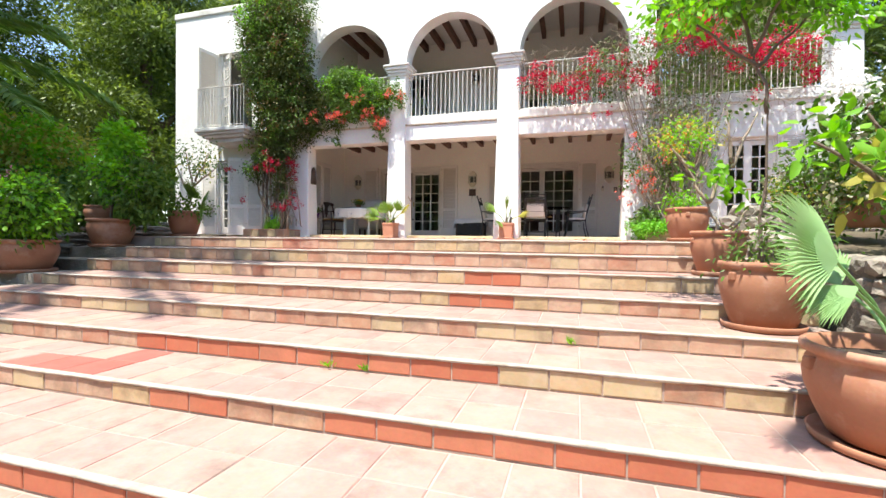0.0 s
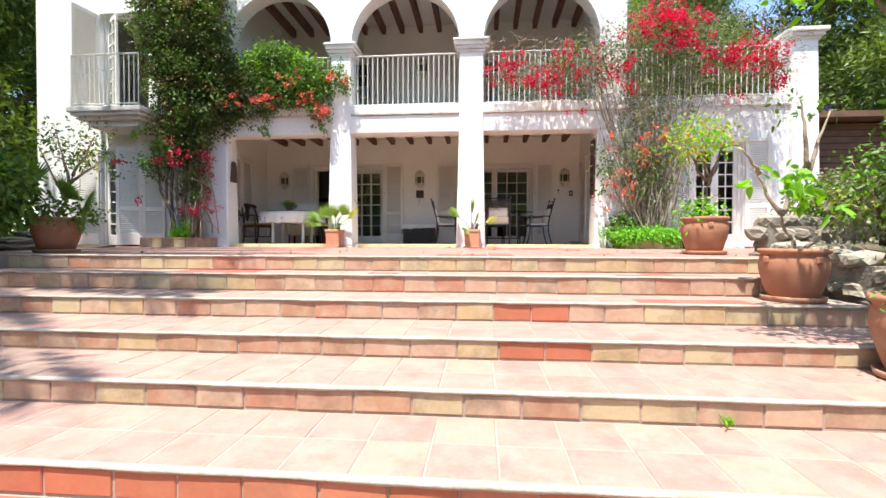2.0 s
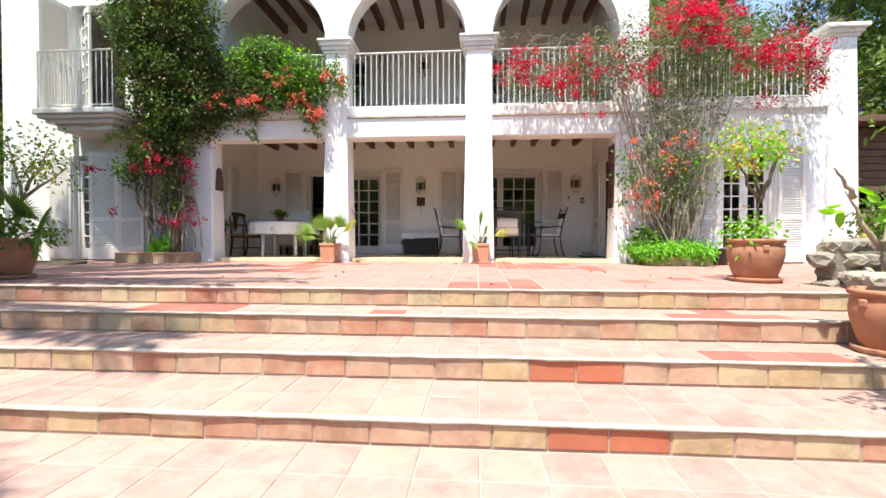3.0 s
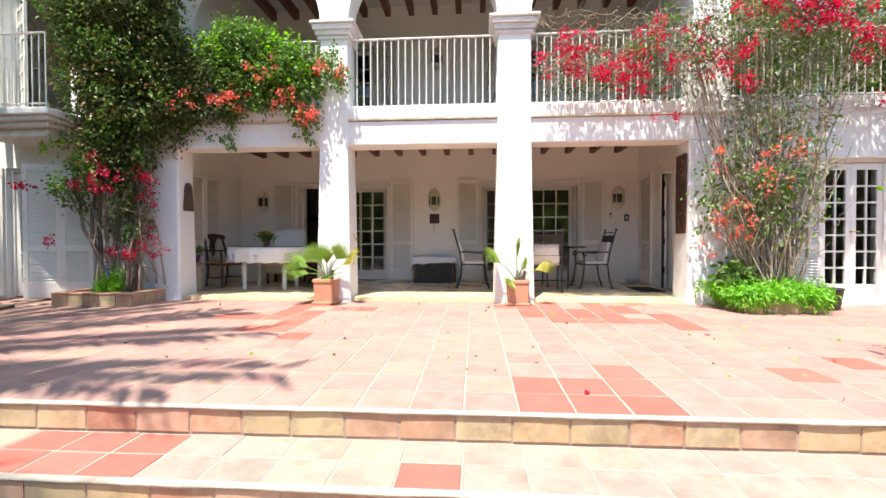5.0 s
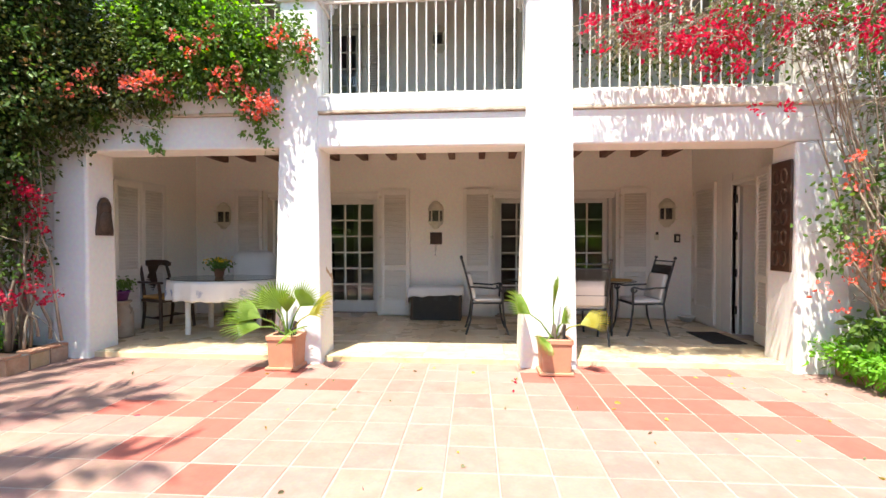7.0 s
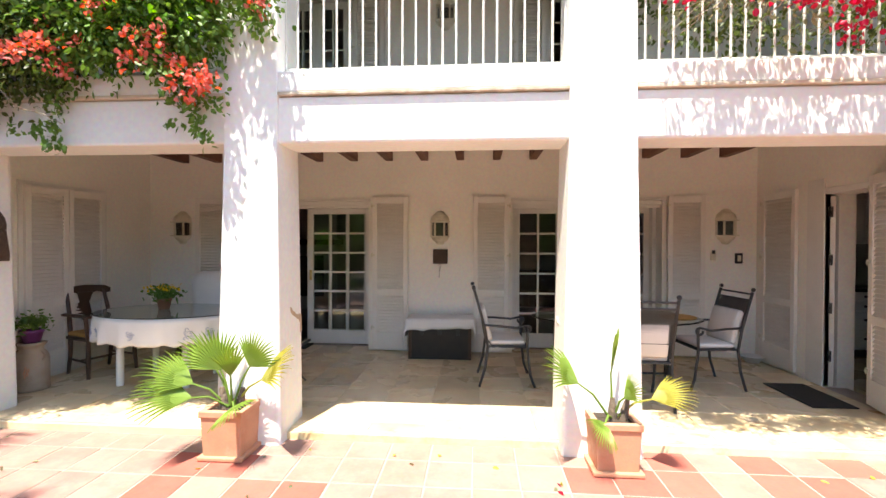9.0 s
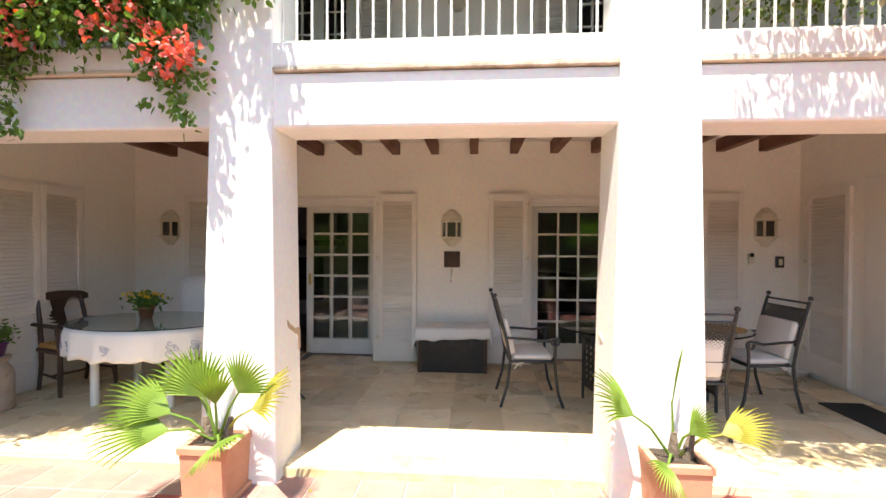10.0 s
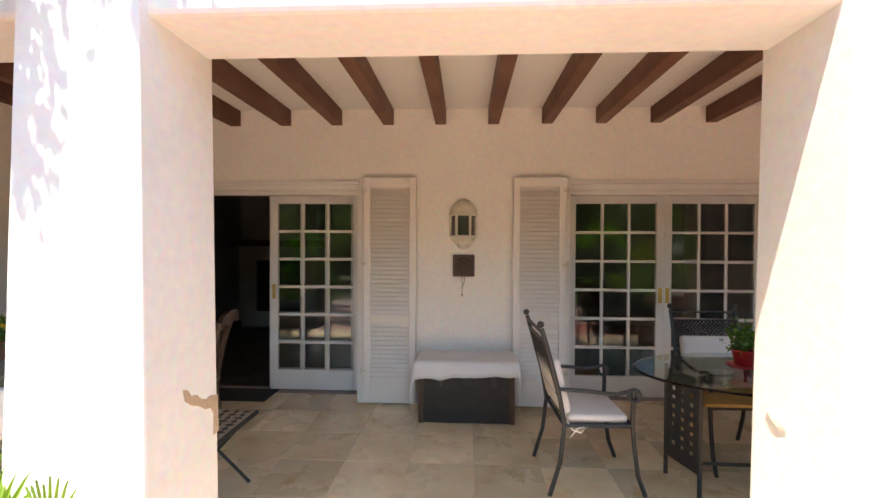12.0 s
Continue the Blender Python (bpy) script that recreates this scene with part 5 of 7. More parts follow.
for at, sz in (((2.5, 5.4, 0.15), 0.75), ((2.6, 4.2, 0.1), 0.8), ((2.7, 3.0, 0.0), 0.8), ((3.6, 5.6, 0.2), 0.9), ((3.9, 4.3, 0.15), 1.0), ((3.0, 6.7, 0.2), 0.6)):
    shrub(at, [(0, 0, 0.55 * sz + 0.1, 0.6 * sz, 0.6 * sz, 0.5 * sz), (0.3, -0.2, 0.35, 0.45 * sz, 0.45 * sz, 0.3), (-0.3, -0.2, 0.5, 0.3, 0.3, 0.25)], 125, 12, 0.055, LEAF_SHRUB, "mixed green garden shrub above the stone wall",
          [(LEAF_FRESH, [(-0.1, -0.15, 0.6 * sz, 0.55 * sz, 0.5 * sz, 0.45 * sz)], 14, 10, 0.055), (LEAF_GREY, [(-0.1, -0.2, 0.45, 0.5, 0.45, 0.35)], 50, 9, 0.05), (LEAF_YELLOW, [(-0.2, -0.2, 0.35, 0.4, 0.35, 0.2)], 14, 8, 0.05)])
hy = shrub((2.55, 4.95, 0.2), [(0, 0, 0.75, 0.35, 0.35, 0.45)], 60, 12, 0.1, LEAF_SHRUB, "shrub with round white flower heads", [(PETAL_WHITE, [(-0.1, -0.1, 1.22, 0.12, 0.12, 0.07), (0.4, -0.1, 1.35, 0.14, 0.12, 0.07), (0.0, 0.15, 1.05, 0.1, 0.1, 0.06)], 26, 22, 0.05)], name="flowering_shrub")


def tall_palm(at, height, count, length, label, fresh=LEAF_PALM):
    p = plant("date_palm", at, label, "palm")
    bm = bmesh.new()
    n = 14
    tube(bm, [(1.2 * (i / n) ** 2, 0, height * i / n) for i in range(n + 1)], [0.22 - 0.05 * i / n + 0.02 * (i % 2) for i in range(n + 1)], 10)
    part("trunk", bm, BARK, p)
    for k in range(count):
        a = k * 2.399
        up = 0.95 - 1.15 * k / count
        frond("frond", p, (1.2, 0, height), (math.cos(a), math.sin(a), up), length * random.uniform(0.85, 1.1), fresh if k % 3 else LEAF_SHRUB, sag=0.36 + 0.1 * random.random(), leaflets=95, leaf=0.55, width=0.07)


tall_palm((-11.0, 3.0, -0.8), 9.6, 46, 5.4, "tall date palm with arching feathery fronds")
tall_palm((-14.0, 5.0, -0.8), 4.4, 26, 3.6, "low feather palm among the garden shrubs", LEAF_VINE)


def pine(at, height, spread, label="tall dense green pine tree", dens=1.0, young=True):
    p = plant("pine_tree", at, label, "tree", "garden pines")
    prs = [((0, 0, 0), (0.2, 0.1, height * 0.75))]
    blobs = []
    for k in range(11):
        a, h = k * 2.4, height * (0.3 + 0.065 * k)
        r = spread * (1.05 - 0.06 * k) * random.uniform(0.6, 1.0)
        e = (math.cos(a) * r * 0.75, math.sin(a) * r * 0.75, h + 0.5)
        prs.append(((0.1, 0, h - 0.6), e))
        blobs.append((*e, spread * 0.5, spread * 0.5, height * 0.085))
    blobs.append((0.1, 0, height * 0.95, spread * 0.5, spread * 0.5, height * 0.1))
    stems("limb", p, prs, BARK, 0.16, 0.03, 0.3)
    foliage("crown", p, blobs, int(900 * dens), 40, 0.2, 0.20, 0.056, LEAF_PINE, shell=0.35, droop=0.02)
    if young:
        foliage("crown", p, blobs, int(420 * dens), 34, 0.18, 0.19, 0.05, LEAF_PINE_TIP, shell=0.75, droop=0.02)


for at, h, s in (((-14.0, 11.5, -1.2), 11.0, 3.2), ((-17.5, 8.0, -1.2), 12.0, 3.4), ((-13.5, 16.5, -1.2), 12.5, 3.3), ((-19.0, 14.5, -1.2), 13.0, 3.6), ((-15.0, 4.0, -1.2), 9.0, 3.0), ((-22.0, 6.0, -1.2), 12.0, 3.8), ((-24, 20, -1.2), 14, 4.2),
                 ((5.5, 18.5, -1.2), 10.5, 3.2), ((9.5, 16.0, -1.2), 11.5, 3.4), ((10.0, 11.5, -1.2), 9.0, 2.8), ((14.0, 13.0, -1.2), 12.0, 3.6), ((8.5, 23, -1.2), 13, 3.6), ((3.0, 23.5, -1.2), 12.5, 3.4), ((15, 20, -1.2), 13, 3.8), ((13.0, 7.0, -1.2), 10.0, 3.2)):
    pine(at, h, s)
# the garden behind the walker, seen in the door panes
for at, h, s in (((-8.0, -9.0, -1.4), 7.0, 3.0), ((-2.5, -12.5, -1.4), 8.0, 3.2), ((3.5, -9.5, -1.4), 7.0, 3.0), ((0.8, -13.5, -1.4), 8.0, 3.2), ((9.0, -6.0, -1.4), 9.0, 3.2), ((-14.0, -5.0, -1.4), 9.0, 3.2)):
    pine(at, h, s, dens=0.6, young=False)
wd = plant("far_woods", (0, 0, 0), "dense green woodland around the garden", "woods")
tagged(wd, kind="stuff")
ring = []
for k in range(46):
    a = radians(-35 + 250 * k / 45)
    r = random.uniform(26, 34)
    ring.append((-3 + r * math.cos(a), 8 + r * math.sin(a), random.uniform(1.5, 5.5), 3.6, 3.6, random.uniform(3.0, 5.5)))
low = []
for k in range(24):
    a = radians(212 + 116 * k / 23)
    r = random.uniform(24, 30)
    low.append((-3 + r * math.cos(a), 8 + r * math.sin(a), random.uniform(1.0, 4.5), 3.0, 3.0, random.uniform(3.0, 5.0)))
foliage("crowns", wd, low, 3000, 14, 0.5, 0.75, 0.4, LEAF_PINE, shell=0.6)
foliage("crowns", wd, ring, 2600, 14, 0.5, 0.75, 0.4, LEAF_PINE, shell=0.6)
mg = plant("morning_glory", (6.6, 12.2, -1.0), "dark climber with blue trumpet flowers beyond the wing", "climber")
foliage("leaves", mg, [(0, 0, 3.6, 0.9, 0.5, 1.4), (1.0, 0.2, 3.2, 0.9, 0.6, 1.2), (-0.3, 0.2, 2.0, 0.7, 0.5, 1.0)], 420, 16, 0.11, 0.11, 0.085, LEAF_VINE_DARK, shell=0.4)
stems("stem", mg, [((0, 0, 0), (0, 0, 4.0)), ((0.3, 0.1, 0), (0.9, 0.2, 3.6))], BARK, 0.04, 0.015, 0.2)
foliage("flowers", mg, [(-0.2, -0.4, 3.6, 0.45, 0.1, 0.8)], 22, 7, 0.05, 0.07, 0.07, PETAL_BLUE, shell=0.3)

# fallen leaves and weeds
fl_ = plant("fallen_leaves", (0, 0, 0), "scattered fallen leaves and petals on the paving", "leaves")
tagged(fl_, kind="stuff")
for m_, n_, lo, hi in ((LEAF_YELLOW, 46, (-4.5, 6.2), (3.5, 9.8)), (PETAL_CRIMSON, 14, (-6.0, 5.9), (1.0, 9.8)), (LEAF_GREY, 40, (-6.5, 5.9), (1.5, 9.8))):
    q = np.stack([nrg.uniform(lo[0], hi[0], n_), nrg.uniform(lo[1], hi[1], n_), np.zeros(n_)], 1)
    q[:, 2] = 0.016 + (q[:, 1] - 5.8) * 0.013
    dd = nrg.normal(size=(n_, 3)) * np.array([1, 1, 0.08])
    ob = new("leaves", leaf_mesh("leaves", q, dd, 0.045, 0.028, m_, droop=0.0))
    ob.parent = fl_
for at in ((-1.62, 2.70, -0.785 - 0.13), (-1.33, 2.70, -0.785 - 0.13), (0.02, 3.35, -0.77)):
    w_ = plant("weed", at, "tuft of green grass in a step joint", "weed", "weeds")
    a = nrg.uniform(0, 6.28, 16)
    ob = new("blades", leaf_mesh("blades", nrg.normal(size=(16, 3)) * np.array([0.02, 0.008, 0]), np.stack([np.cos(a) * 0.5, np.sin(a) * 0.4 - 0.2, nrg.uniform(0.6, 1.3, 16)], 1), 0.085, 0.012, LEAF_FRESH, droop=0.2))
    ob.parent = w_
    ob["kind"] = "stuff"


# ---- doors, shutters and rails ----
def door_leaf(w, h, cols, rows, stile=0.075, top=0.095, bottom=0.2, bar=0.026, name="door_leaf", parent=None, at=None, handle=None, label=""):
    """A glazed leaf with small panes, hinged at its own x = 0, facing -y."""
    p = new(name)
    p.parent = parent
    p.matrix_basis = at or Matrix.Identity(4)
    bm = bmesh.new()
    box(bm, 0, stile, -0.022, 0.022, 0, h, bevel=0.004)
    box(bm, w - stile, w, -0.022, 0.022, 0, h, bevel=0.004)
    box(bm, stile, w - stile, -0.021, 0.021, h - top, h)
    box(bm, stile, w - stile, -0.021, 0.021, 0, bottom)
    gw, gh = w - 2 * stile, h - top - bottom
    for k in range(1, cols):
        x = stile + gw * k / cols
        box(bm, x - bar / 2, x + bar / 2, -0.016, 0.016, bottom, h - top)
    for k in range(1, rows):
        z = bottom + gh * k / rows
        box(bm, stile, w - stile, -0.0165, 0.0165, z - bar / 2, z + bar / 2)
    part("leaf_frame", bm, TRIM_PAINT, p)
    pw, ph = gw / cols, gh / rows
    pane = to_mesh(boxm(0, pw, -0.002, 0.002, 0, ph), "pane", GLASS)
    for i in range(cols):
        for j in range(rows):
            ob = new("pane", pane)
            ob.parent = p
            ob.visible_shadow = False
            ob.location = (stile + i * pw, 0, bottom + j * ph)
    if handle is not None:
        bm = bmesh.new()
        box(bm, handle - 0.018, handle + 0.018, -0.028, -0.02, 0.93, 1.08, bevel=0.003)
        box(bm, handle - 0.006, handle + 0.006, -0.045, -0.026, 0.96, 1.04, bevel=0.003)
        part("handle", bm, BRASS, p, "brass pull")
    return p


slat_data = {}


def shutter(w, h, m, label="open louvred wooden shutter painted off-white", split=0.37, group="louvred shutters", hooks=True):
    """A louvred shutter, hinged at its own x = 0, facing -y, standing from z = 0."""
    p = empty("shutter", m, label, "shutter", group)
    st = 0.062
    bm = bmesh.new()
    box(bm, 0, st, -0.02, 0.02, 0, h, bevel=0.004)
    box(bm, w - st, w, -0.02, 0.02, 0, h, bevel=0.004)
    zs = [(0, 0.235), (h * split - 0.035, h * split + 0.045), (h - 0.085, h)]
    for a, b in zs:
        box(bm, st, w - st, -0.019, 0.019, a, b)
    part("frame", bm, SHUTTER_PAINT, p)
    key = round(w, 3)
    if key not in slat_data:
        b2 = bmesh.new()
        box(b2, st - 0.004, w - st + 0.004, -0.021, 0.021, -0.0035, 0.0035, m=Matrix.Rotation(radians(55), 4, "X"))
        slat_data[key] = to_mesh(b2, "slat", SHUTTER_PAINT)
    for a, b in ((zs[0][1], zs[1][0]), (zs[1][1], zs[2][0])):
        n = round((b - a) / 0.041)
        for k in range(n):
            ob = new("slat", slat_data[key])
            ob.parent = p
            ob.location = (0, 0, a + (b - a) * (k + 0.5) / n)
    if hooks:
        for z in (0.3, h * 0.62, h - 0.12):
            bm = bmesh.new()
            box(bm, -0.02, 0.03, -0.028, -0.018, z - 0.012, z + 0.012, bevel=0.002)
            tube(bm, [(-0.008, -0.02, z - 0.03), (-0.008, -0.02, z + 0.03)], 0.008, 8)
            part("hinge", bm, CREAM_METAL, p)
    return p


def casing(name, x0, x1, z0, z1, y, parent, w=0.06, d=0.05):
    bm = bmesh.new()
    box(bm, x0, x0 + w, y - d, y, z0, z1, bevel=0.004)
    box(bm, x1 - w, x1, y - d, y, z0, z1, bevel=0.004)
    box(bm, x0 + w, x1 - w, y - d, y, z1 - w, z1, bevel=0.004)
    return part(name, bm, TRIM_PAINT, parent)


SH = 2.085
# sliding doors of the porch
for i, (a, b) in enumerate((D1, D2)):
    d = empty("door_%d" % (i + 1), Matrix.Identity(4), "white sliding french doors with small square panes" + (", one leaf slid open" if i == 0 else ""), "door", kind="structure")
    casing("door_frame", a, b, FLOOR, DH, 12.98, d, 0.05, 0.16)
    bm = bmesh.new()
    box(bm, a - 0.02, b + 0.02, BACK - 0.018, BACK, DH, DH + 0.035, bevel=0.004)
    box(bm, a + 0.001, b - 0.001, BACK + 0.04, BACK + 0.16, DH - 0.05, DH - 0.001)
    box(bm, a + 0.001, b - 0.001, BACK + 0.1, BACK + 0.2, DH - 0.09, DH - 0.05)
    part("head_moulding", bm, TRIM_PAINT, d)
    w = (b - a - 0.1) / 2 + 0.02
    if i == 0:
        door_leaf(w, DH - 0.05 - FLOOR - 0.015, 3, 6, parent=d, at=pose(b - 0.05 - w, 12.96, FLOOR + 0.006), handle=0.035)
        door_leaf(w, DH - 0.05 - FLOOR - 0.015, 3, 6, parent=d, at=pose(b - 0.09 - w, 13.02, FLOOR + 0.006))
    else:
        door_leaf(w - 0.02, DH - 0.05 - FLOOR - 0.015, 3, 6, parent=d, at=pose(a + 0.05, 12.95, FLOOR + 0.006), handle=w - 0.055)
        door_leaf(w - 0.02, DH - 0.05 - FLOOR - 0.015, 3, 6, parent=d, at=pose(b - 0.05 - w + 0.02, 12.95, FLOOR + 0.006), handle=0.035)
sy = BACK - 0.05
for x0, x1 in ((-6.33, -5.84), (-3.79, -3.30), (-2.41, -1.93), (0.13, 0.60)):
    flip = x0 in (-6.33, -2.41)
    shutter(x1 - x0, SH, pose(x1, sy, FLOOR + 0.03) @ Matrix.Diagonal((-1, 1, 1, 1)) if flip else pose(x0, sy, FLOOR + 0.03))
# closed pair on the left wall, panels on the right wall
for y in (10.80, 11.295):
    shutter(0.49, SH - 0.06, pose(PX0 + 0.028, y, FLOOR + 0.06, 0, 0, 90), "closed louvred shutter on the porch side wall", hooks=False)
bm = bmesh.new()
box(bm, PX0, PX0 + 0.02, 10.75, 10.795, FLOOR + 0.03, 2.25)
box(bm, PX0, PX0 + 0.02, 11.79, 11.835, FLOOR + 0.03, 2.25)
box(bm, PX0, PX0 + 0.02, 10.795, 11.79, 2.19, 2.25)
structure("trim_shutter", bm, TRIM_PAINT, "painted frame round the closed shutters", "frame")
shutter(0.60, SH, pose(PX1 - 0.026, 12.46, FLOOR + 0.03, 0, 0, -90), "tall louvred shutter folded back on the porch wall")
shutter(0.42, SH, pose(PX1 - 0.05, RD0 + 0.01, FLOOR + 0.03, 0, 0, -104), "louvred shutter standing open at the side doorway")
d = empty("door_3", pose(0, 0, 0), "glazed kitchen door folded wide open into the room", "door", kind="structure")
bm = bmesh.new()
box(bm, PX1 - 0.015, PX1 + 0.1, RD1, RD1 + 0.24, FLOOR, 2.3, bevel=0.004)
box(bm, PX1 - 0.015, PX1 + 0.1, RD0 - 0.07, RD0, FLOOR, 2.2, bevel=0.004)
box(bm, PX1 - 0.015, PX1 + 0.1, RD0, RD1, 2.14, 2.2, bevel=0.004)
part("door_frame", bm, TRIM_PAINT, d)
door_leaf(0.52, 1.98, 2, 7, stile=0.085, top=0.09, bottom=0.22, parent=d, at=pose(PX1 + 0.05, RD1 - 0.03, FLOOR + 0.008, 0, 0, 34))
for z in (0.45, 0.95, 1.45, 1.95):
    bm = bmesh.new()
    for q in (0.045, 0.012):
        tube(bm, [(PX1 + 0.03, RD1 - q, z - 0.055), (PX1 + 0.03, RD1 - q, z + 0.055)], 0.009, 8)
    box(bm, PX1 + 0.024, PX1 + 0.036, RD1 - 0.045, RD1 - 0.012, z - 0.012, z + 0.012)
    part("hinge", bm, IRON, d, "dark iron hinge")

# garden doors in the sunlit walls
d = empty("door_4", pose(0, 0, 0), "closed white french door of the side wing", "door", kind="structure")
casing("door_frame", WD0, WD1, 0.1, WDH, FACE + 0.18, d, 0.05, 0.08)
for x in (WD0 + 0.05, (WD0 + WD1) / 2):
    door_leaf((WD1 - WD0) / 2 - 0.05, WDH - 0.06 - 0.12, 2, 7, stile=0.07, top=0.09, bottom=0.22, bar=0.024, parent=d, at=pose(x, FACE + 0.15, 0.12))
bm = bmesh.new()
tube(bm, [(WD0 + 0.44, FACE + 0.12, 1.08), (WD0 + 0.44, FACE + 0.08, 1.08), (WD0 + 0.54, FACE + 0.08, 1.08)], 0.009, 8)
part("handle", bm, BRASS, d, "brass lever handle")
structure("doorstep", boxm(WD0 - 0.02, WD1 + 0.02, FACE - 0.03, FACE + 0.2, 0, 0.115, bevel=0.01), WEATHERED, "worn plaster doorstep", "step")
shutter(0.46, SH - 0.02, pose(WD0 - 0.02, FACE - 0.018, 0.1) @ Matrix.Diagonal((-1, 1, 1, 1)), "open louvred shutter flat on the sunlit wall", group="garden door shutters")
shutter(0.46, SH - 0.02, pose(WD1 + 0.02, FACE - 0.018, 0.1), "open louvred shutter flat on the sunlit wall", group="garden door shutters")
d = empty("door_5", pose(0, 0, 0), "white french door of the left wing", "door", kind="structure")
casing("door_frame", LD0, LD1, 0.08, LDH, FACE + 0.16, d, 0.05, 0.08)
door_leaf(0.45, LDH - 0.16, 2, 7, stile=0.07, bottom=0.22, parent=d, at=pose(LD0 + 0.05, FACE + 0.13, 0.09))
door_leaf(0.45, LDH - 0.16, 2, 7, stile=0.07, bottom=0.22, parent=d, at=pose(LD0 + 0.5, FACE + 0.13, 0.09))
shutter(0.5, SH - 0.06, pose(LD0 - 0.02, FACE - 0.02, 0.1) @ Matrix.Diagonal((-1, 1, 1, 1)), "open louvred shutter flat on the sunlit wall", group="garden door shutters")
shutter(0.46, SH - 0.06, pose(LD1 - 0.35, FACE - 0.34, 0.1, 0, 0, 28), "louvred shutter half folded before the door", group="garden door shutters")
shutter(0.46, SH - 0.06, pose(LD1 + 0.06, FACE - 0.12, 0.1, 0, 0, 8), "louvred shutter half folded before the door", group="garden door shutters")
d = empty("door_6", pose(0, 0, 0), "white balcony door standing ajar", "door", kind="structure")
casing("door_frame", BD0, BD1, BDZ, BDH, FACE + 0.2, d, 0.06, 0.08)
door_leaf(0.5, BDH - BDZ - 0.08, 2, 7, stile=0.07, bottom=0.25, parent=d, at=pose(BD0 + 0.07, FACE + 0.16, BDZ + 0.01, 0, 0, -32))
shutter(0.55, BDH - BDZ - 0.05, pose(BD0 - 0.01, FACE - 0.02, BDZ + 0.01, 0, 0, -100), "louvred shutter folded out over the balcony", group="garden door shutters")
# upper loggia doors
for i, (a, b) in enumerate(UD):
    d = empty("door_%d" % (7 + i), pose(0, 0, 0), "white glazed door at the back of the loggia", "door", kind="structure")
    casing("door_frame", a, b, 2.98, 5.05, BACK + 0.12, d, 0.05, 0.08)
    n = 2 if i == 0 else 1
    for k in range(n):
        door_leaf((b - a - 0.1) / n, 2.0, 3 if i else 2, 6, parent=d, at=pose(a + 0.05 + k * (b - a - 0.1) / n, BACK + 0.1, 2.985))
shutter(0.44, SH, pose(-4.07, sy, 3.0), "louvred shutter at the back of the loggia", group="loggia shutters")
shutter(0.42, SH, pose(-1.88, sy, 3.0), "louvred shutter at the back of the loggia", group="loggia shutters")


p = empty("low_table", pose(-2.75, 11.75, 2.976), "low white table on the upper loggia", "table")
part("tabletop", boxm(-0.45, 0.45, -0.28, 0.28, 0.46, 0.49, bevel=0.006), TRIM_PAINT, p)
part("shelf", boxm(-0.42, 0.42, -0.25, 0.25, 0.16, 0.18, bevel=0.004), TRIM_PAINT, p)
for sx in (-0.42, 0.42):
    for sy_ in (-0.25, 0.25):
        part("leg", boxm(sx - 0.02, sx + 0.02, sy_ - 0.02, sy_ + 0.02, 0, 0.46, bevel=0.003), TRIM_PAINT, p)


def railing(name, a, b, z0, z1, label, step=0.105, r=0.009):
    a, b = Vector(a), Vector(b)
    p = empty(name, pose(a.x, a.y, z0), label, "railing", "balcony railings")
    L = (b - a).length
    turn = math.atan2(b.y - a.y, b.x - a.x)
    p.matrix_world = pose(a.x, a.y, z0, 0, 0, math.degrees(turn))
    h = z1 - z0
    part("top_rail", boxm(0, L, -0.02, 0.02, h - 0.022, h, bevel=0.006), RAIL_PAINT, p)
    part("bottom_rail", boxm(0, L, -0.014, 0.014, 0.05, 0.068, bevel=0.004), RAIL_PAINT, p)
    bm = bmesh.new()
    tube(bm, [(0, 0, 0.0), (0, 0, h - 0.02)], r, 8)
    me = to_mesh(bm, "baluster", RAIL_PAINT)
    n = round(L / step)
    for k in range(n + 1):
        ob = new("baluster", me)
        ob.parent = p
        ob.location = (min(L - r, max(r, L * k / n)), 0, 0)
    return p


RZ0, RZ1 = LEDGE1 - 0.002, 4.0
ry = FACE + 0.12
railing("railing", (OPEN1[0], ry), (OPEN1[1], ry), RZ0, RZ1, "white iron balcony railing overgrown by a climber")
railing("railing", (OPEN2[0], ry), (OPEN2[1], ry), RZ0, RZ1, "white iron balcony railing with thin upright bars")
railing("railing", (OPEN3[0], ry), (OPEN3[1] + 0.05, ry), RZ0, RZ1, "white iron balcony railing behind red flowers")
railing("railing", (HX1, FACE + 0.12), (RW1, FACE + 0.12), LEDGE1 + 0.028, 3.95, "white iron roof terrace railing behind red flowers")
railing("railing", (-9.24, 9.03), (-7.81, 9.03), 2.778, 3.80, "white iron railing of the small balcony")
railing("railing", (-9.24, FACE), (-9.24, 9.05), 2.778, 3.80, "short white return of the balcony railing")


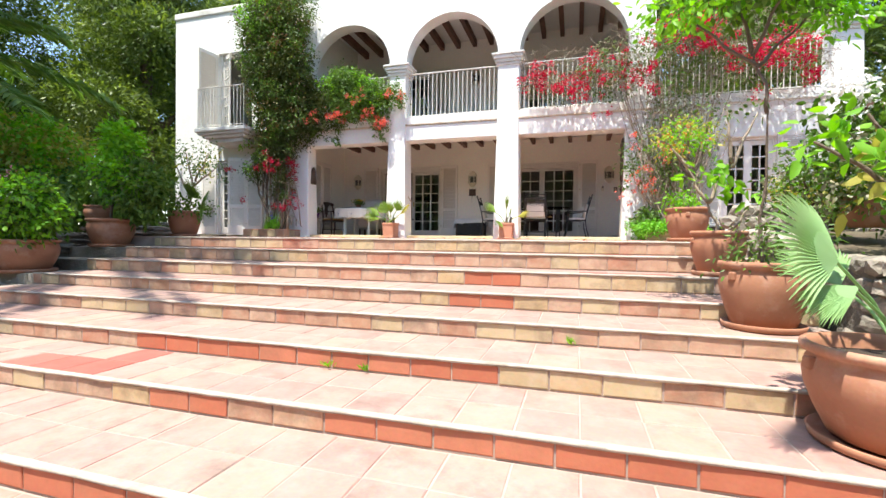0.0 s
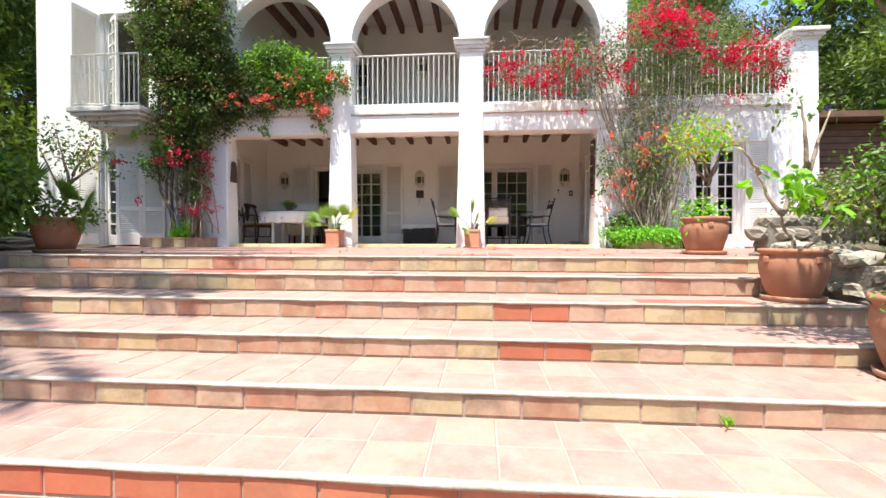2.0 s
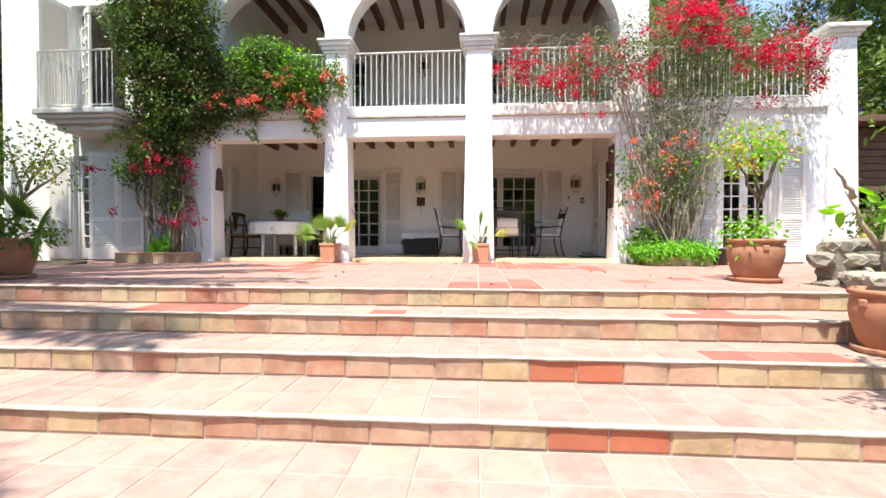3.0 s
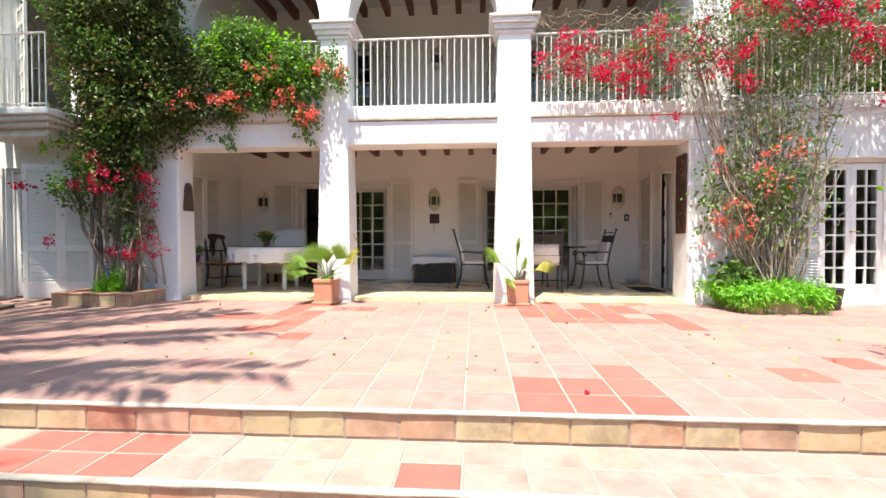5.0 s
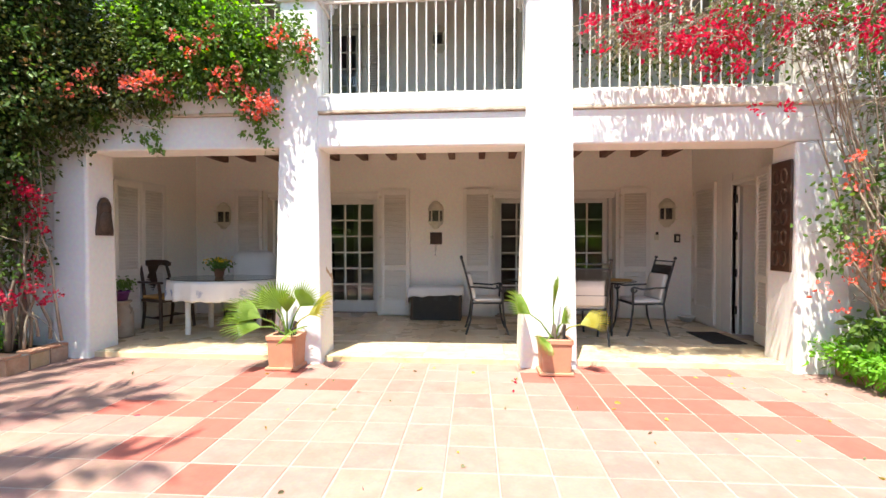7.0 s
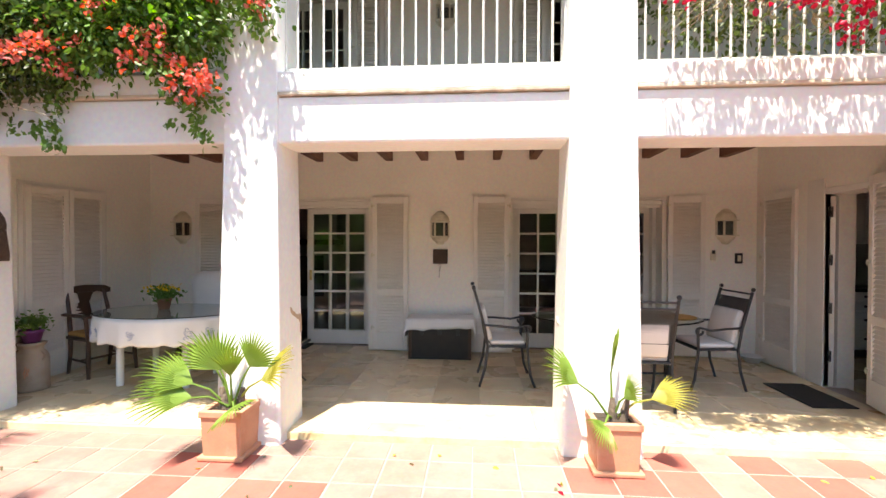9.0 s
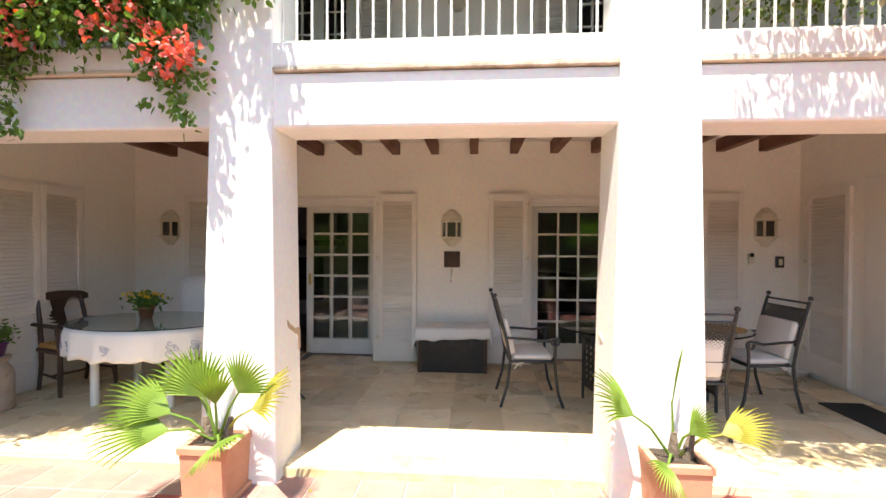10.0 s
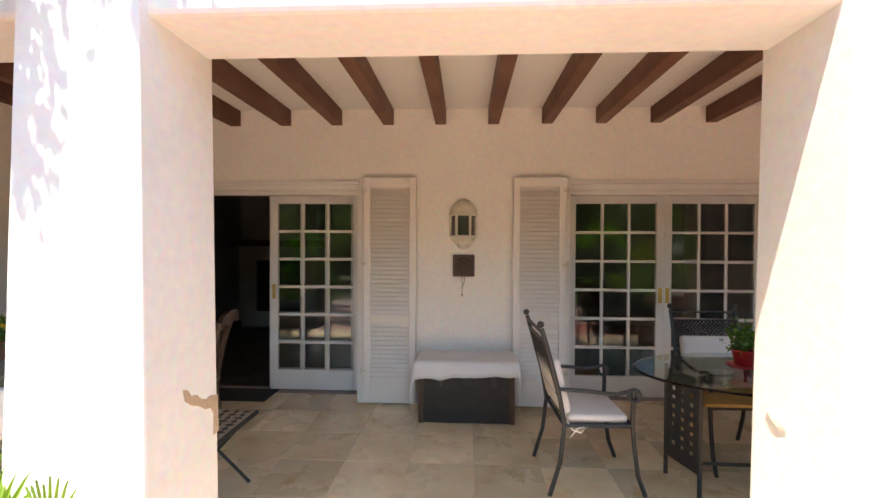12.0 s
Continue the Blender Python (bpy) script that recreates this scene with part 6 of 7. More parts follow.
# ---- porch fittings ----
def lantern(at, label="cream half-lantern wall lamp with small glass panes"):
    p = empty("wall_lantern", pose(*at), label, "wall lamp", "porch lanterns")
    prof = [(0.134, 0.0), (0.138, 0.012), (0.128, 0.02), (0.126, 0.045), (0.112, 0.078), (0.088, 0.104), (0.07, 0.112), (0.07, 0.126), (0.05, 0.142), (0.02, 0.155), (0, 0.156)]

    def half(profile, seg=10):
        bm = bmesh.new()
        rings = [[bm.verts.new((r * math.cos(math.pi * k / seg), -0.75 * r * math.sin(math.pi * k / seg), z)) for k in range(seg + 1)] for r, z in profile]
        for a, b in zip(rings, rings[1:]):
            for k in range(seg):
                bm.faces.new((a[k + 1], a[k], b[k], b[k + 1]))
            bm.faces.new((a[0], a[seg], b[seg], b[0]))
        bmesh.ops.remove_doubles(bm, verts=bm.verts, dist=0.0004)
        bmesh.ops.recalc_face_normals(bm, faces=bm.faces)
        return bm
    cap = part("cap", half(prof), CREAM_METAL, p)
    cap.location = (0, 0, 0.10)
    low = part("bracket", half([(0.12, 0.0), (0.13, -0.012), (0.115, -0.022), (0.105, -0.05), (0.06, -0.085), (0.055, -0.105), (0.03, -0.12), (0.0, -0.125)]), CREAM_METAL, p)
    low.location = (0, 0, -0.09)
    bm = bmesh.new()
    for x, y in ((-0.118, -0.01), (-0.062, -0.085), (0.062, -0.085), (0.118, -0.01)):
        box(bm, x - 0.011, x + 0.011, y - 0.009, y + 0.009, -0.092, 0.102)
    box(bm, -0.128, 0.128, -0.095, -0.001, -0.1, -0.088, bevel=0.004)
    box(bm, -0.128, 0.128, -0.095, -0.001, 0.092, 0.104, bevel=0.004)
    part("frame", bm, CREAM_METAL, p)
    for x0, y0, x1, y1 in ((-0.118, -0.01, -0.062, -0.085), (-0.062, -0.085, 0.062, -0.085), (0.062, -0.085, 0.118, -0.01)):
        part("pane", raw_quad(x0, y0, x1, y1, -0.09, 0.094), GLASS, p)
    part("back_plate", boxm(-0.115, 0.115, -0.012, -0.002, -0.088, 0.092), DULL_GLASS, p, "smoky grey back behind the panes")
    return p


def raw_quad(x0, y0, x1, y1, z0, z1):
    bm = bmesh.new()
    d = Vector((y1 - y0, x0 - x1, 0)).normalized() * 0.0015
    a = [Vector((x0, y0, z0)), Vector((x1, y1, z0)), Vector((x1, y1, z1)), Vector((x0, y0, z1))]
    f = [bm.verts.new(v + d) for v in a]
    g = [bm.verts.new(v - d) for v in a]
    bm.faces.new(f)
    bm.faces.new(g[::-1])
    for i in range(4):
        j = (i + 1) % 4
        bm.faces.new((f[i], g[i], g[j], f[j]))
    return bm


lantern((-2.865, BACK - 0.001, 1.80))
lantern((-6.56, BACK - 0.001, 1.80))
lantern((0.88, BACK - 0.001, 1.82))
lantern((-2.80, BACK - 0.001, 4.72))
# carved square plaque with a string of beads
p = empty("wall_plaque", pose(-2.86, BACK - 0.001, 1.33), "dark carved square wooden plaque with a hanging bead string", "plaque")
bm = boxm(-0.1, 0.1, -0.028, 0, 0, 0.2, bevel=0.006)
part("board", bm, DARK_WOOD, p)
bm = bmesh.new()
tube(bm, [(0.068 * math.cos(k * math.pi / 12), -0.032, 0.1 + 0.068 * math.sin(k * math.pi / 12)) for k in range(25)], 0.009, 6)
tube(bm, [(0.028 * math.cos(k * math.pi / 8), -0.032, 0.1 + 0.028 * math.sin(k * math.pi / 8)) for k in range(17)], 0.008, 6)
part("carving", bm, DARK_WOOD, p)
bm = bmesh.new()
tube(bm, [(-0.012, -0.03, 0.0), (-0.014, -0.02, -0.1), (-0.012, -0.02, -0.19)], 0.0025, 5)
tube(bm, [(0.012, -0.03, 0.0), (0.004, -0.02, -0.06), (-0.01, -0.02, -0.1)], 0.0025, 5)
box(bm, -0.022, -0.002, -0.023, -0.017, -0.175, -0.168)
part("beads", bm, DARK_WOOD, p)
# key box and intercom
p = empty("key_box", pose(0.72, BACK - 0.001, 1.40), "small yellowish wall switch box with a dark knob", "switch box")
part("plate", boxm(-0.032, 0.032, -0.022, 0, 0, 0.11, bevel=0.006), CREAM_METAL, p)
part("knob", boxm(-0.02, 0.02, -0.035, -0.02, 0.085, 0.13, bevel=0.006), BLACK, p)
p = empty("intercom", pose(1.04, BACK - 0.001, 1.36), "grey framed intercom panel on the wall", "intercom")
part("case", boxm(-0.045, 0.045, -0.03, 0, 0, 0.135, bevel=0.008), IRON, p)
part("face", boxm(-0.022, 0.022, -0.034, -0.029, 0.03, 0.105, bevel=0.003), CREAM_METAL, p)
# reliefs on the wall ends
bm = bmesh.new()
out = [(-0.11, 0), (0.11, 0), (0.115, 0.06), (0.10, 0.17), (0.085, 0.27), (0.09, 0.32), (0.075, 0.38), (0.04, 0.43), (0, 0.445), (-0.04, 0.43), (-0.075, 0.38), (-0.09, 0.32), (-0.085, 0.27), (-0.10, 0.17), (-0.115, 0.06)]
prism(bm, out, -0.03, 0.0)
r = bmesh.ops.create_icosphere(bm, subdivisions=2, radius=0.055)
bmesh.ops.transform(bm, matrix=Matrix.Translation((0, -0.03, 0.33)) @ Matrix.Diagonal((1, 0.6, 1.15, 1)), verts=r["verts"])
r = bmesh.ops.create_icosphere(bm, subdivisions=2, radius=0.085)
bmesh.ops.transform(bm, matrix=Matrix.Translation((0, -0.03, 0.16)) @ Matrix.Diagonal((1, 0.5, 1.5, 1)), verts=r["verts"])
ob = part("relief_statue", bm, FIGURE, None)
ob.matrix_world = pose(OPEN1[0] + 0.022, 10.10, 1.44, 0, 0, 90)
tagged(ob, "dark weathered stone relief figure on the wall end", "relief")
p = empty("carved_panel", pose(OPEN3[1] - 0.024, 10.2, 1.06, 0, 0, -90), "tall dark carved wooden panel on the wall end", "wall panel")
part("board", boxm(0, 0.3, -0.03, 0.0, 0, 1.14, bevel=0.01), DARK_WOOD, p)
for k in range(5):
    for s in (0.09, 0.21):
        bm = bmesh.new()
        tube(bm, [(s + 0.042 * math.cos(q * math.pi / 6), -0.034, 0.14 + 0.21 * k + 0.075 * math.sin(q * math.pi / 6)) for q in range(13)], 0.012, 6)
        part("carving", bm, DARK_WOOD, p)
# chest with a cloth
p = empty("chest", pose(-2.83, 12.215, FLOOR + 0.001), "old black wooden travel chest against the wall", "chest")
part("body", boxm(-0.40, 0.40, -0.03, 0.35, 0, 0.40, bevel=0.01), BLACK, p)
part("lid", boxm(-0.405, 0.405, -0.035, 0.355, 0.404, 0.50, bevel=0.018), BLACK, p)
for x in (-0.23, 0.23):
    part("clasp", boxm(x - 0.022, x + 0.022, -0.05, -0.03, 0.31, 0.42, bevel=0.004), IRON, p)
part("lock", boxm(-0.03, 0.03, -0.044, -0.03, 0.32, 0.38, bevel=0.004), IRON, p)
for x in (-0.402, 0.362):
    part("corner", boxm(x, x + 0.04, -0.038, -0.028, 0.0, 0.39, bevel=0.003), DARK_WOOD, p)


def drape(name, nx, ny, fn, material, label, category, thick=0.006):
    """A cloth laid by a function of u and v in 0..1."""
    bm = bmesh.new()
    g = [[bm.verts.new(fn(i / nx, j / ny)) for j in range(ny + 1)] for i in range(nx + 1)]
    for i in range(nx):
        for j in range(ny):
            bm.faces.new((g[i][j], g[i + 1][j], g[i + 1][j + 1], g[i][j + 1]))
    bmesh.ops.recalc_face_normals(bm, faces=bm.faces)
    ob = part(name, bm, material, None, smooth=True)
    md = ob.modifiers.new("thickness", "SOLIDIFY")
    md.thickness = thick
    md.offset = 1.0
    return tagged(ob, label, category)


def chest_cloth(u, v):
    x = -0.535 + 1.03 * u
    y = -0.115 + 0.45 * v + 0.02 * u
    top = 0.517
    z = top + 0.006 * noise.noise(Vector((x * 9, y * 9, 2))) + 0.004 * noise.noise(Vector((x * 21, y * 17, 2)))
    if abs(x) > 0.425:
        z = top - (abs(x) - 0.425) * 2.4 + 0.02 * noise.noise(Vector((y * 6, 5, x)))
        x = math.copysign(0.428 + 0.02 * noise.noise(Vector((y * 12, 0, 1))) + (abs(x) - 0.425) * 0.35, x)
    if y < -0.045:
        z -= (-0.045 - y) * 2.1 + 0.022 * noise.noise(Vector((x * 7, 3, 1)))
        y = -0.048 - 0.012 * noise.noise(Vector((x * 10, 1, 1))) - (-0.045 - y) * 0.15
    return (x - 2.83, y + 12.215, z + FLOOR)


drape("throw_cloth", 60, 24, chest_cloth, CLOTH, "crumpled white cloth spread over the black chest", "cloth")


# ---- porch furniture ----
def garden_chair(m, group="iron garden chairs"):
    """Faces +x: seat, latticed back, scrolled arms, cushions."""
    p = empty("garden_chair", m, "wrought-iron garden chair with lattice back and white cushions", "chair", group)
    w = 0.25
    for s in (-1, 1):
        bm = bmesh.new()
        tube(bm, [(0.27, s * w, 0), (0.225, s * w, 0.12), (0.20, s * w, 0.3), (0.19, s * w, 0.42), (0.195, s * w, 0.64)], 0.014, 8)
        part("front_leg", bm, IRON, p)
        bm = bmesh.new()
        tube(bm, [(-0.30, s * w, 0), (-0.24, s * w, 0.2), (-0.215, s * w, 0.42), (-0.25, s * w, 0.62), (-0.32, s * w, 0.88), (-0.355, s * w, 1.0)], 0.014, 8)
        r = bmesh.ops.create_icosphere(bm, subdivisions=2, radius=0.022)
        bmesh.ops.translate(bm, verts=r["verts"], vec=(-0.362, s * w, 1.025))
        part("back_leg", bm, IRON, p)
        bm = bmesh.new()
        arm = [(-0.255, s * w, 0.64), (-0.1, s * (w + 0.02), 0.635), (0.08, s * (w + 0.03), 0.62), (0.19, s * (w + 0.02), 0.645)]
        arm += [(0.19 + 0.035 * math.sin(q * 0.7), s * (w + 0.02), 0.61 + 0.035 * math.cos(q * 0.7)) for q in range(1, 8)]
        tube(bm, arm, 0.012, 8)
        part("arm", bm, IRON, p)
    bm = bmesh.new()
    for y in (-w, w):
        tube(bm, [(-0.22, y, 0.42), (0.19, y, 0.42)], 0.012, 6)
    for x in (-0.215, 0.19):
        tube(bm, [(x, -w, 0.42), (x, w, 0.42)], 0.012, 6)
    part("seat_frame", bm, IRON, p)
    bm = bmesh.new()
    for k in range(17):
        q = -0.21 + 0.40 * k / 16
        tube(bm, [(q, -w, 0.42), (q, w, 0.42)], 0.0035, 4)
        e = -w + 2 * w * k / 16
        tube(bm, [(-0.21, e, 0.424), (0.19, e, 0.424)], 0.0035, 4)
    part("seat", bm, IRON, p, "woven iron strip seat")["kind"] = "stuff"

    def back(t, y):
        return (-0.25 - 0.105 * t, y, 0.60 + 0.38 * t)
    bm = bmesh.new()
    for t in (0.0, 0.84, 1.0):
        tube(bm, [back(t, -w), back(t, w)], 0.010, 6)
    n = 17
    for k in range(-n, n + 1):
        for sg in (1, -1):
            y0 = k * 2 * w / n * 1.0
            pts = []
            for t in (0.0, 0.84):
                pts.append((y0 + sg * t * 0.42, t))
            (ya, ta), (yb, tb) = pts
            f = lambda q: ya + (yb - ya) * q
            qs = [q / 24 for q in range(25) if -w <= f(q / 24) <= w]
            if len(qs) > 1:
                a, b = qs[0], qs[-1]
                tube(bm, [back(ta + (tb - ta) * a, f(a)), back(ta + (tb - ta) * b, f(b))], 0.0062, 4)
    part("lattice_back", bm, IRON, p)
    bm = bmesh.new()
    box(bm, -0.19, 0.175, -0.23, 0.23, 0.428, 0.478, bevel=0.022)
    part("seat_cushion", bm, CUSHION, p, "white cotton seat pad", smooth=True)
    bm = bmesh.new()
    box(bm, -0.035, 0.035, -0.22, 0.22, -0.02, 0.33, bevel=0.03, m=Matrix.Translation((-0.195, 0, 0.49)) @ Matrix.Rotation(radians(-14), 4, "Y"))
    part("back_cushion", bm, CUSHION, p, "white cotton back pad", smooth=True)
    bm = bmesh.new()
    for s in (-1, 1):
        tube(bm, [(-0.2, s * 0.24, 0.45), (-0.17, s * 0.262, 0.40), (-0.12, s * 0.262, 0.385), (-0.08, s * 0.255, 0.42), (-0.14, s * 0.262, 0.41), (-0.18, s * 0.262, 0.36)], 0.005, 5)
    part("cushion_ties", bm, CUSHION, p)
    return p


gchair = garden_chair(pose(-2.04, 11.41, FLOOR + 0.001, 0, 0, 2))
copy_thing(gchair, pose(-0.97, 11.70, FLOOR + 0.001, 0, 0, -88))
copy_thing(gchair, pose(-0.87, 10.86, FLOOR + 0.001, 0, 0, 88))
copy_thing(gchair, pose(0.03, 11.45, FLOOR + 0.001, 0, 0, 185))
# oval glass table on perforated steel panels
TC = (-0.93, 11.28)
p = empty("glass_table", pose(*TC, FLOOR + 0.001), "oval glass table on dark perforated steel panels", "table")
part("tabletop", lathe([(0, 0.715), (0.97, 0.715), (0.99, 0.718), (1.0, 0.723), (0.99, 0.728), (0.97, 0.731), (0, 0.731)], 64), TABLE_GLASS, p, "thick clear glass top", smooth=False).scale = (0.86, 0.51, 1)
for sx, turn in ((-1, 14), (1, -14)):  # one panel at each end
    bm = bmesh.new()
    cols, rows, W, H = 7, 19, 0.27, 0.56
    for i in range(cols):
        for j in range(rows):
            hole = i % 2 == 1 and j % 2 == 1 and 2 < j < 17
            x0, z0 = -W / 2 + W * i / cols, 0.13 + H * j / rows
            if not hole:
                box(bm, x0, x0 + W / cols, -0.006, 0.006, z0, z0 + H / rows)
    bmesh.ops.remove_doubles(bm, verts=bm.verts, dist=0.0005)
    m = Matrix.Translation((sx * 0.55, 0.04, 0)) @ Matrix.Rotation(radians(90 + turn), 4, "Z")
    bmesh.ops.transform(bm, matrix=m, verts=bm.verts)
    part("panel", bm, IRON, p)
    for s in (-1, 1):
        bm = bmesh.new()
        tube(bm, [m @ Vector((s * (W / 2 + 0.012), 0, 0)), m @ Vector((s * (W / 2 + 0.012), 0, 0.71))], 0.014, 8)
        part("leg", bm, IRON, p)
bm = bmesh.new()
tube(bm, [(-0.55, 0.04, 0.135), (0.55, 0.04, 0.135)], 0.012, 8)
part("stretcher", bm, IRON, p)
# board added to give an ochre band of unknown origin below the glass
part("shelf", boxm(-0.43, 0.40, 0.0, 0.30, 0.505, 0.525, bevel=0.004), STRAW, p, "ochre board added under the glass")
mm = empty("place_mat", pose(-0.29, 11.3, FLOOR + 0.734), "round straw place mat on the glass table", "place mat")
part("weave", lathe([(0, 0), (0.17, 0), (0.178, 0.004), (0.17, 0.008), (0, 0.008)], 32), STRAW, mm)
rp = empty("red_flowerpot", pose(-1.07, 11.39, FLOOR + 0.733), "glossy red flowerpot with a small green plant on the table", "flowerpot")
part("pot", lathe([(0, 0.012), (0.05, 0.012), (0.068, 0.1), (0.075, 0.102), (0.072, 0.112), (0.06, 0.1), (0, 0.095)], 24), RED_PLASTIC, rp, smooth=True)
part("saucer", lathe([(0, 0), (0.08, 0), (0.1, 0.012), (0.08, 0.01), (0, 0.01)], 24), RED_PLASTIC, rp, smooth=True)
pot_pts = nrg.normal(size=(260, 3)) * np.array([0.045, 0.045, 0.045]) + np.array([0, 0, 0.18])
ob = new("leaves", leaf_mesh("leaves", pot_pts, nrg.normal(size=(260, 3)) + np.array([0, 0, 0.6]), 0.05, 0.022, LEAF_VINE))
ob.parent = rp
# oval table with cloth and glass
OT, RA, RB_ = (-5.68, 11.13), 0.74, 0.52
p = empty("oval_table", pose(*OT, FLOOR + 0.001), "white oval table with round legs", "table")
part("tabletop", lathe([(0, 0.70), (0.97, 0.70), (1.0, 0.715), (0.97, 0.73), (0, 0.73)], 48), TRIM_PAINT, p)
p.children[0].scale = (RA - 0.02, RB_ - 0.02, 1)
for sx in (-0.36, 0.36):
    for sy_ in (-0.26, 0.26):
        part("leg", lathe([(0, 0), (0.034, 0), (0.036, 0.02), (0.036, 0.70), (0, 0.70)], 18), TRIM_PAINT, p, smooth=True).location = (sx, sy_, 0)


def table_cloth(u, v):
    a = 2 * math.pi * u
    fold = math.sin(a * 17) * 0.5 + math.sin(a * 29 + 1) * 0.3 + noise.noise(Vector((math.cos(a) * 4, math.sin(a) * 4, 0))) * 0.8
    if v < 0.5:
        k = v * 2
        return (OT[0] + RA * k * math.cos(a), OT[1] + RB_ * k * math.sin(a), FLOOR + 0.735)
    k = (v - 0.5) * 2
    o = 1 + 0.015 * min(1, k * 3) + 0.045 * k * fold
    drop = 0.26 * k + 0.012 * fold * k
    return (OT[0] + (RA + 0.01) * o * math.cos(a), OT[1] + (RB_ + 0.01) * o * math.sin(a), FLOOR + 0.735 - drop - 0.004)


drape("tablecloth", 160, 14, table_cloth, CLOTH, "white embroidered tablecloth hanging in folds", "tablecloth", 0.004)
bm = bmesh.new()
for u0, size in ((0.57, 1.0), (0.60, 1.0), (0.64, 0.8), (0.745, 0.7), (0.86, 0.9), (0.905, 1.0), (0.97, 0.9), (0.1, 1.0), (0.3, 1.0), (0.42, 1.0)):
    for k in range(9):
        a, r = k * 0.7 + u0 * 40, (0.35 + 0.65 * (k % 3) / 2) * size
        cu, cv = u0 + 0.011 * r * math.cos(a), 0.80 + 0.11 * r * math.sin(a)
        pts = [Vector(table_cloth(cu + 0.004 * size * math.cos(q * 1.1 + k), cv + 0.03 * size * math.sin(q * 1.1 + k))) for q in range(5)]
        c0 = Vector((*OT, 0))
        pts = [q + (Vector((q.x, q.y, 0)) - c0).normalized() * 0.007 for q in pts]
        tube(bm, pts, 0.0035, 4)
part("embroidery", bm, BLUE_THREAD, bpy.data.objects["tablecloth"], "faded blue stitched sprigs")["kind"] = "stuff"
gp = empty("glass_plate", pose(*OT, FLOOR + 0.742), "oval glass sheet lying over the tablecloth", "glass sheet")
ob = part("sheet", lathe([(0, 0), (0.99, 0), (1.0, 0.004), (0.99, 0.008), (0, 0.008)], 64), TABLE_GLASS, gp)
ob.scale = (RA + 0.03, RB_ + 0.03, 1)


def flower_pot(at, r, h, material, label, leafm, petal=None, size=0.05, spread=0.09):
    p = empty("flowerpot", pose(*at), label, "flowerpot")
    part("pot", lathe([(0, 0), (r * 0.68, 0), (r * 0.92, h * 0.78), (r, h * 0.79), (r * 1.02, h), (r * 0.92, h), (r * 0.85, h * 0.85), (0, h * 0.83)], 24), material, p, smooth=True)
    pts = nrg.normal(size=(240, 3)) * np.array([spread * 0.6, spread * 0.6, spread * 0.35]) + np.array([0, 0, h + spread * 0.5])
    ob = new("leaves", leaf_mesh("leaves", pts, nrg.normal(size=(240, 3)) + np.array([0, 0, 0.6]), size, size * 0.4, leafm))
    ob.parent = p
    if petal:
        pts = nrg.normal(size=(60, 3)) * np.array([spread * 0.6, spread * 0.6, 0.02]) + np.array([0, 0, h + spread * 1.1])
        ob = new("flowers", leaf_mesh("flowers", pts, nrg.normal(size=(60, 3)), 0.035, 0.03, petal))
        ob.parent = p
    return p


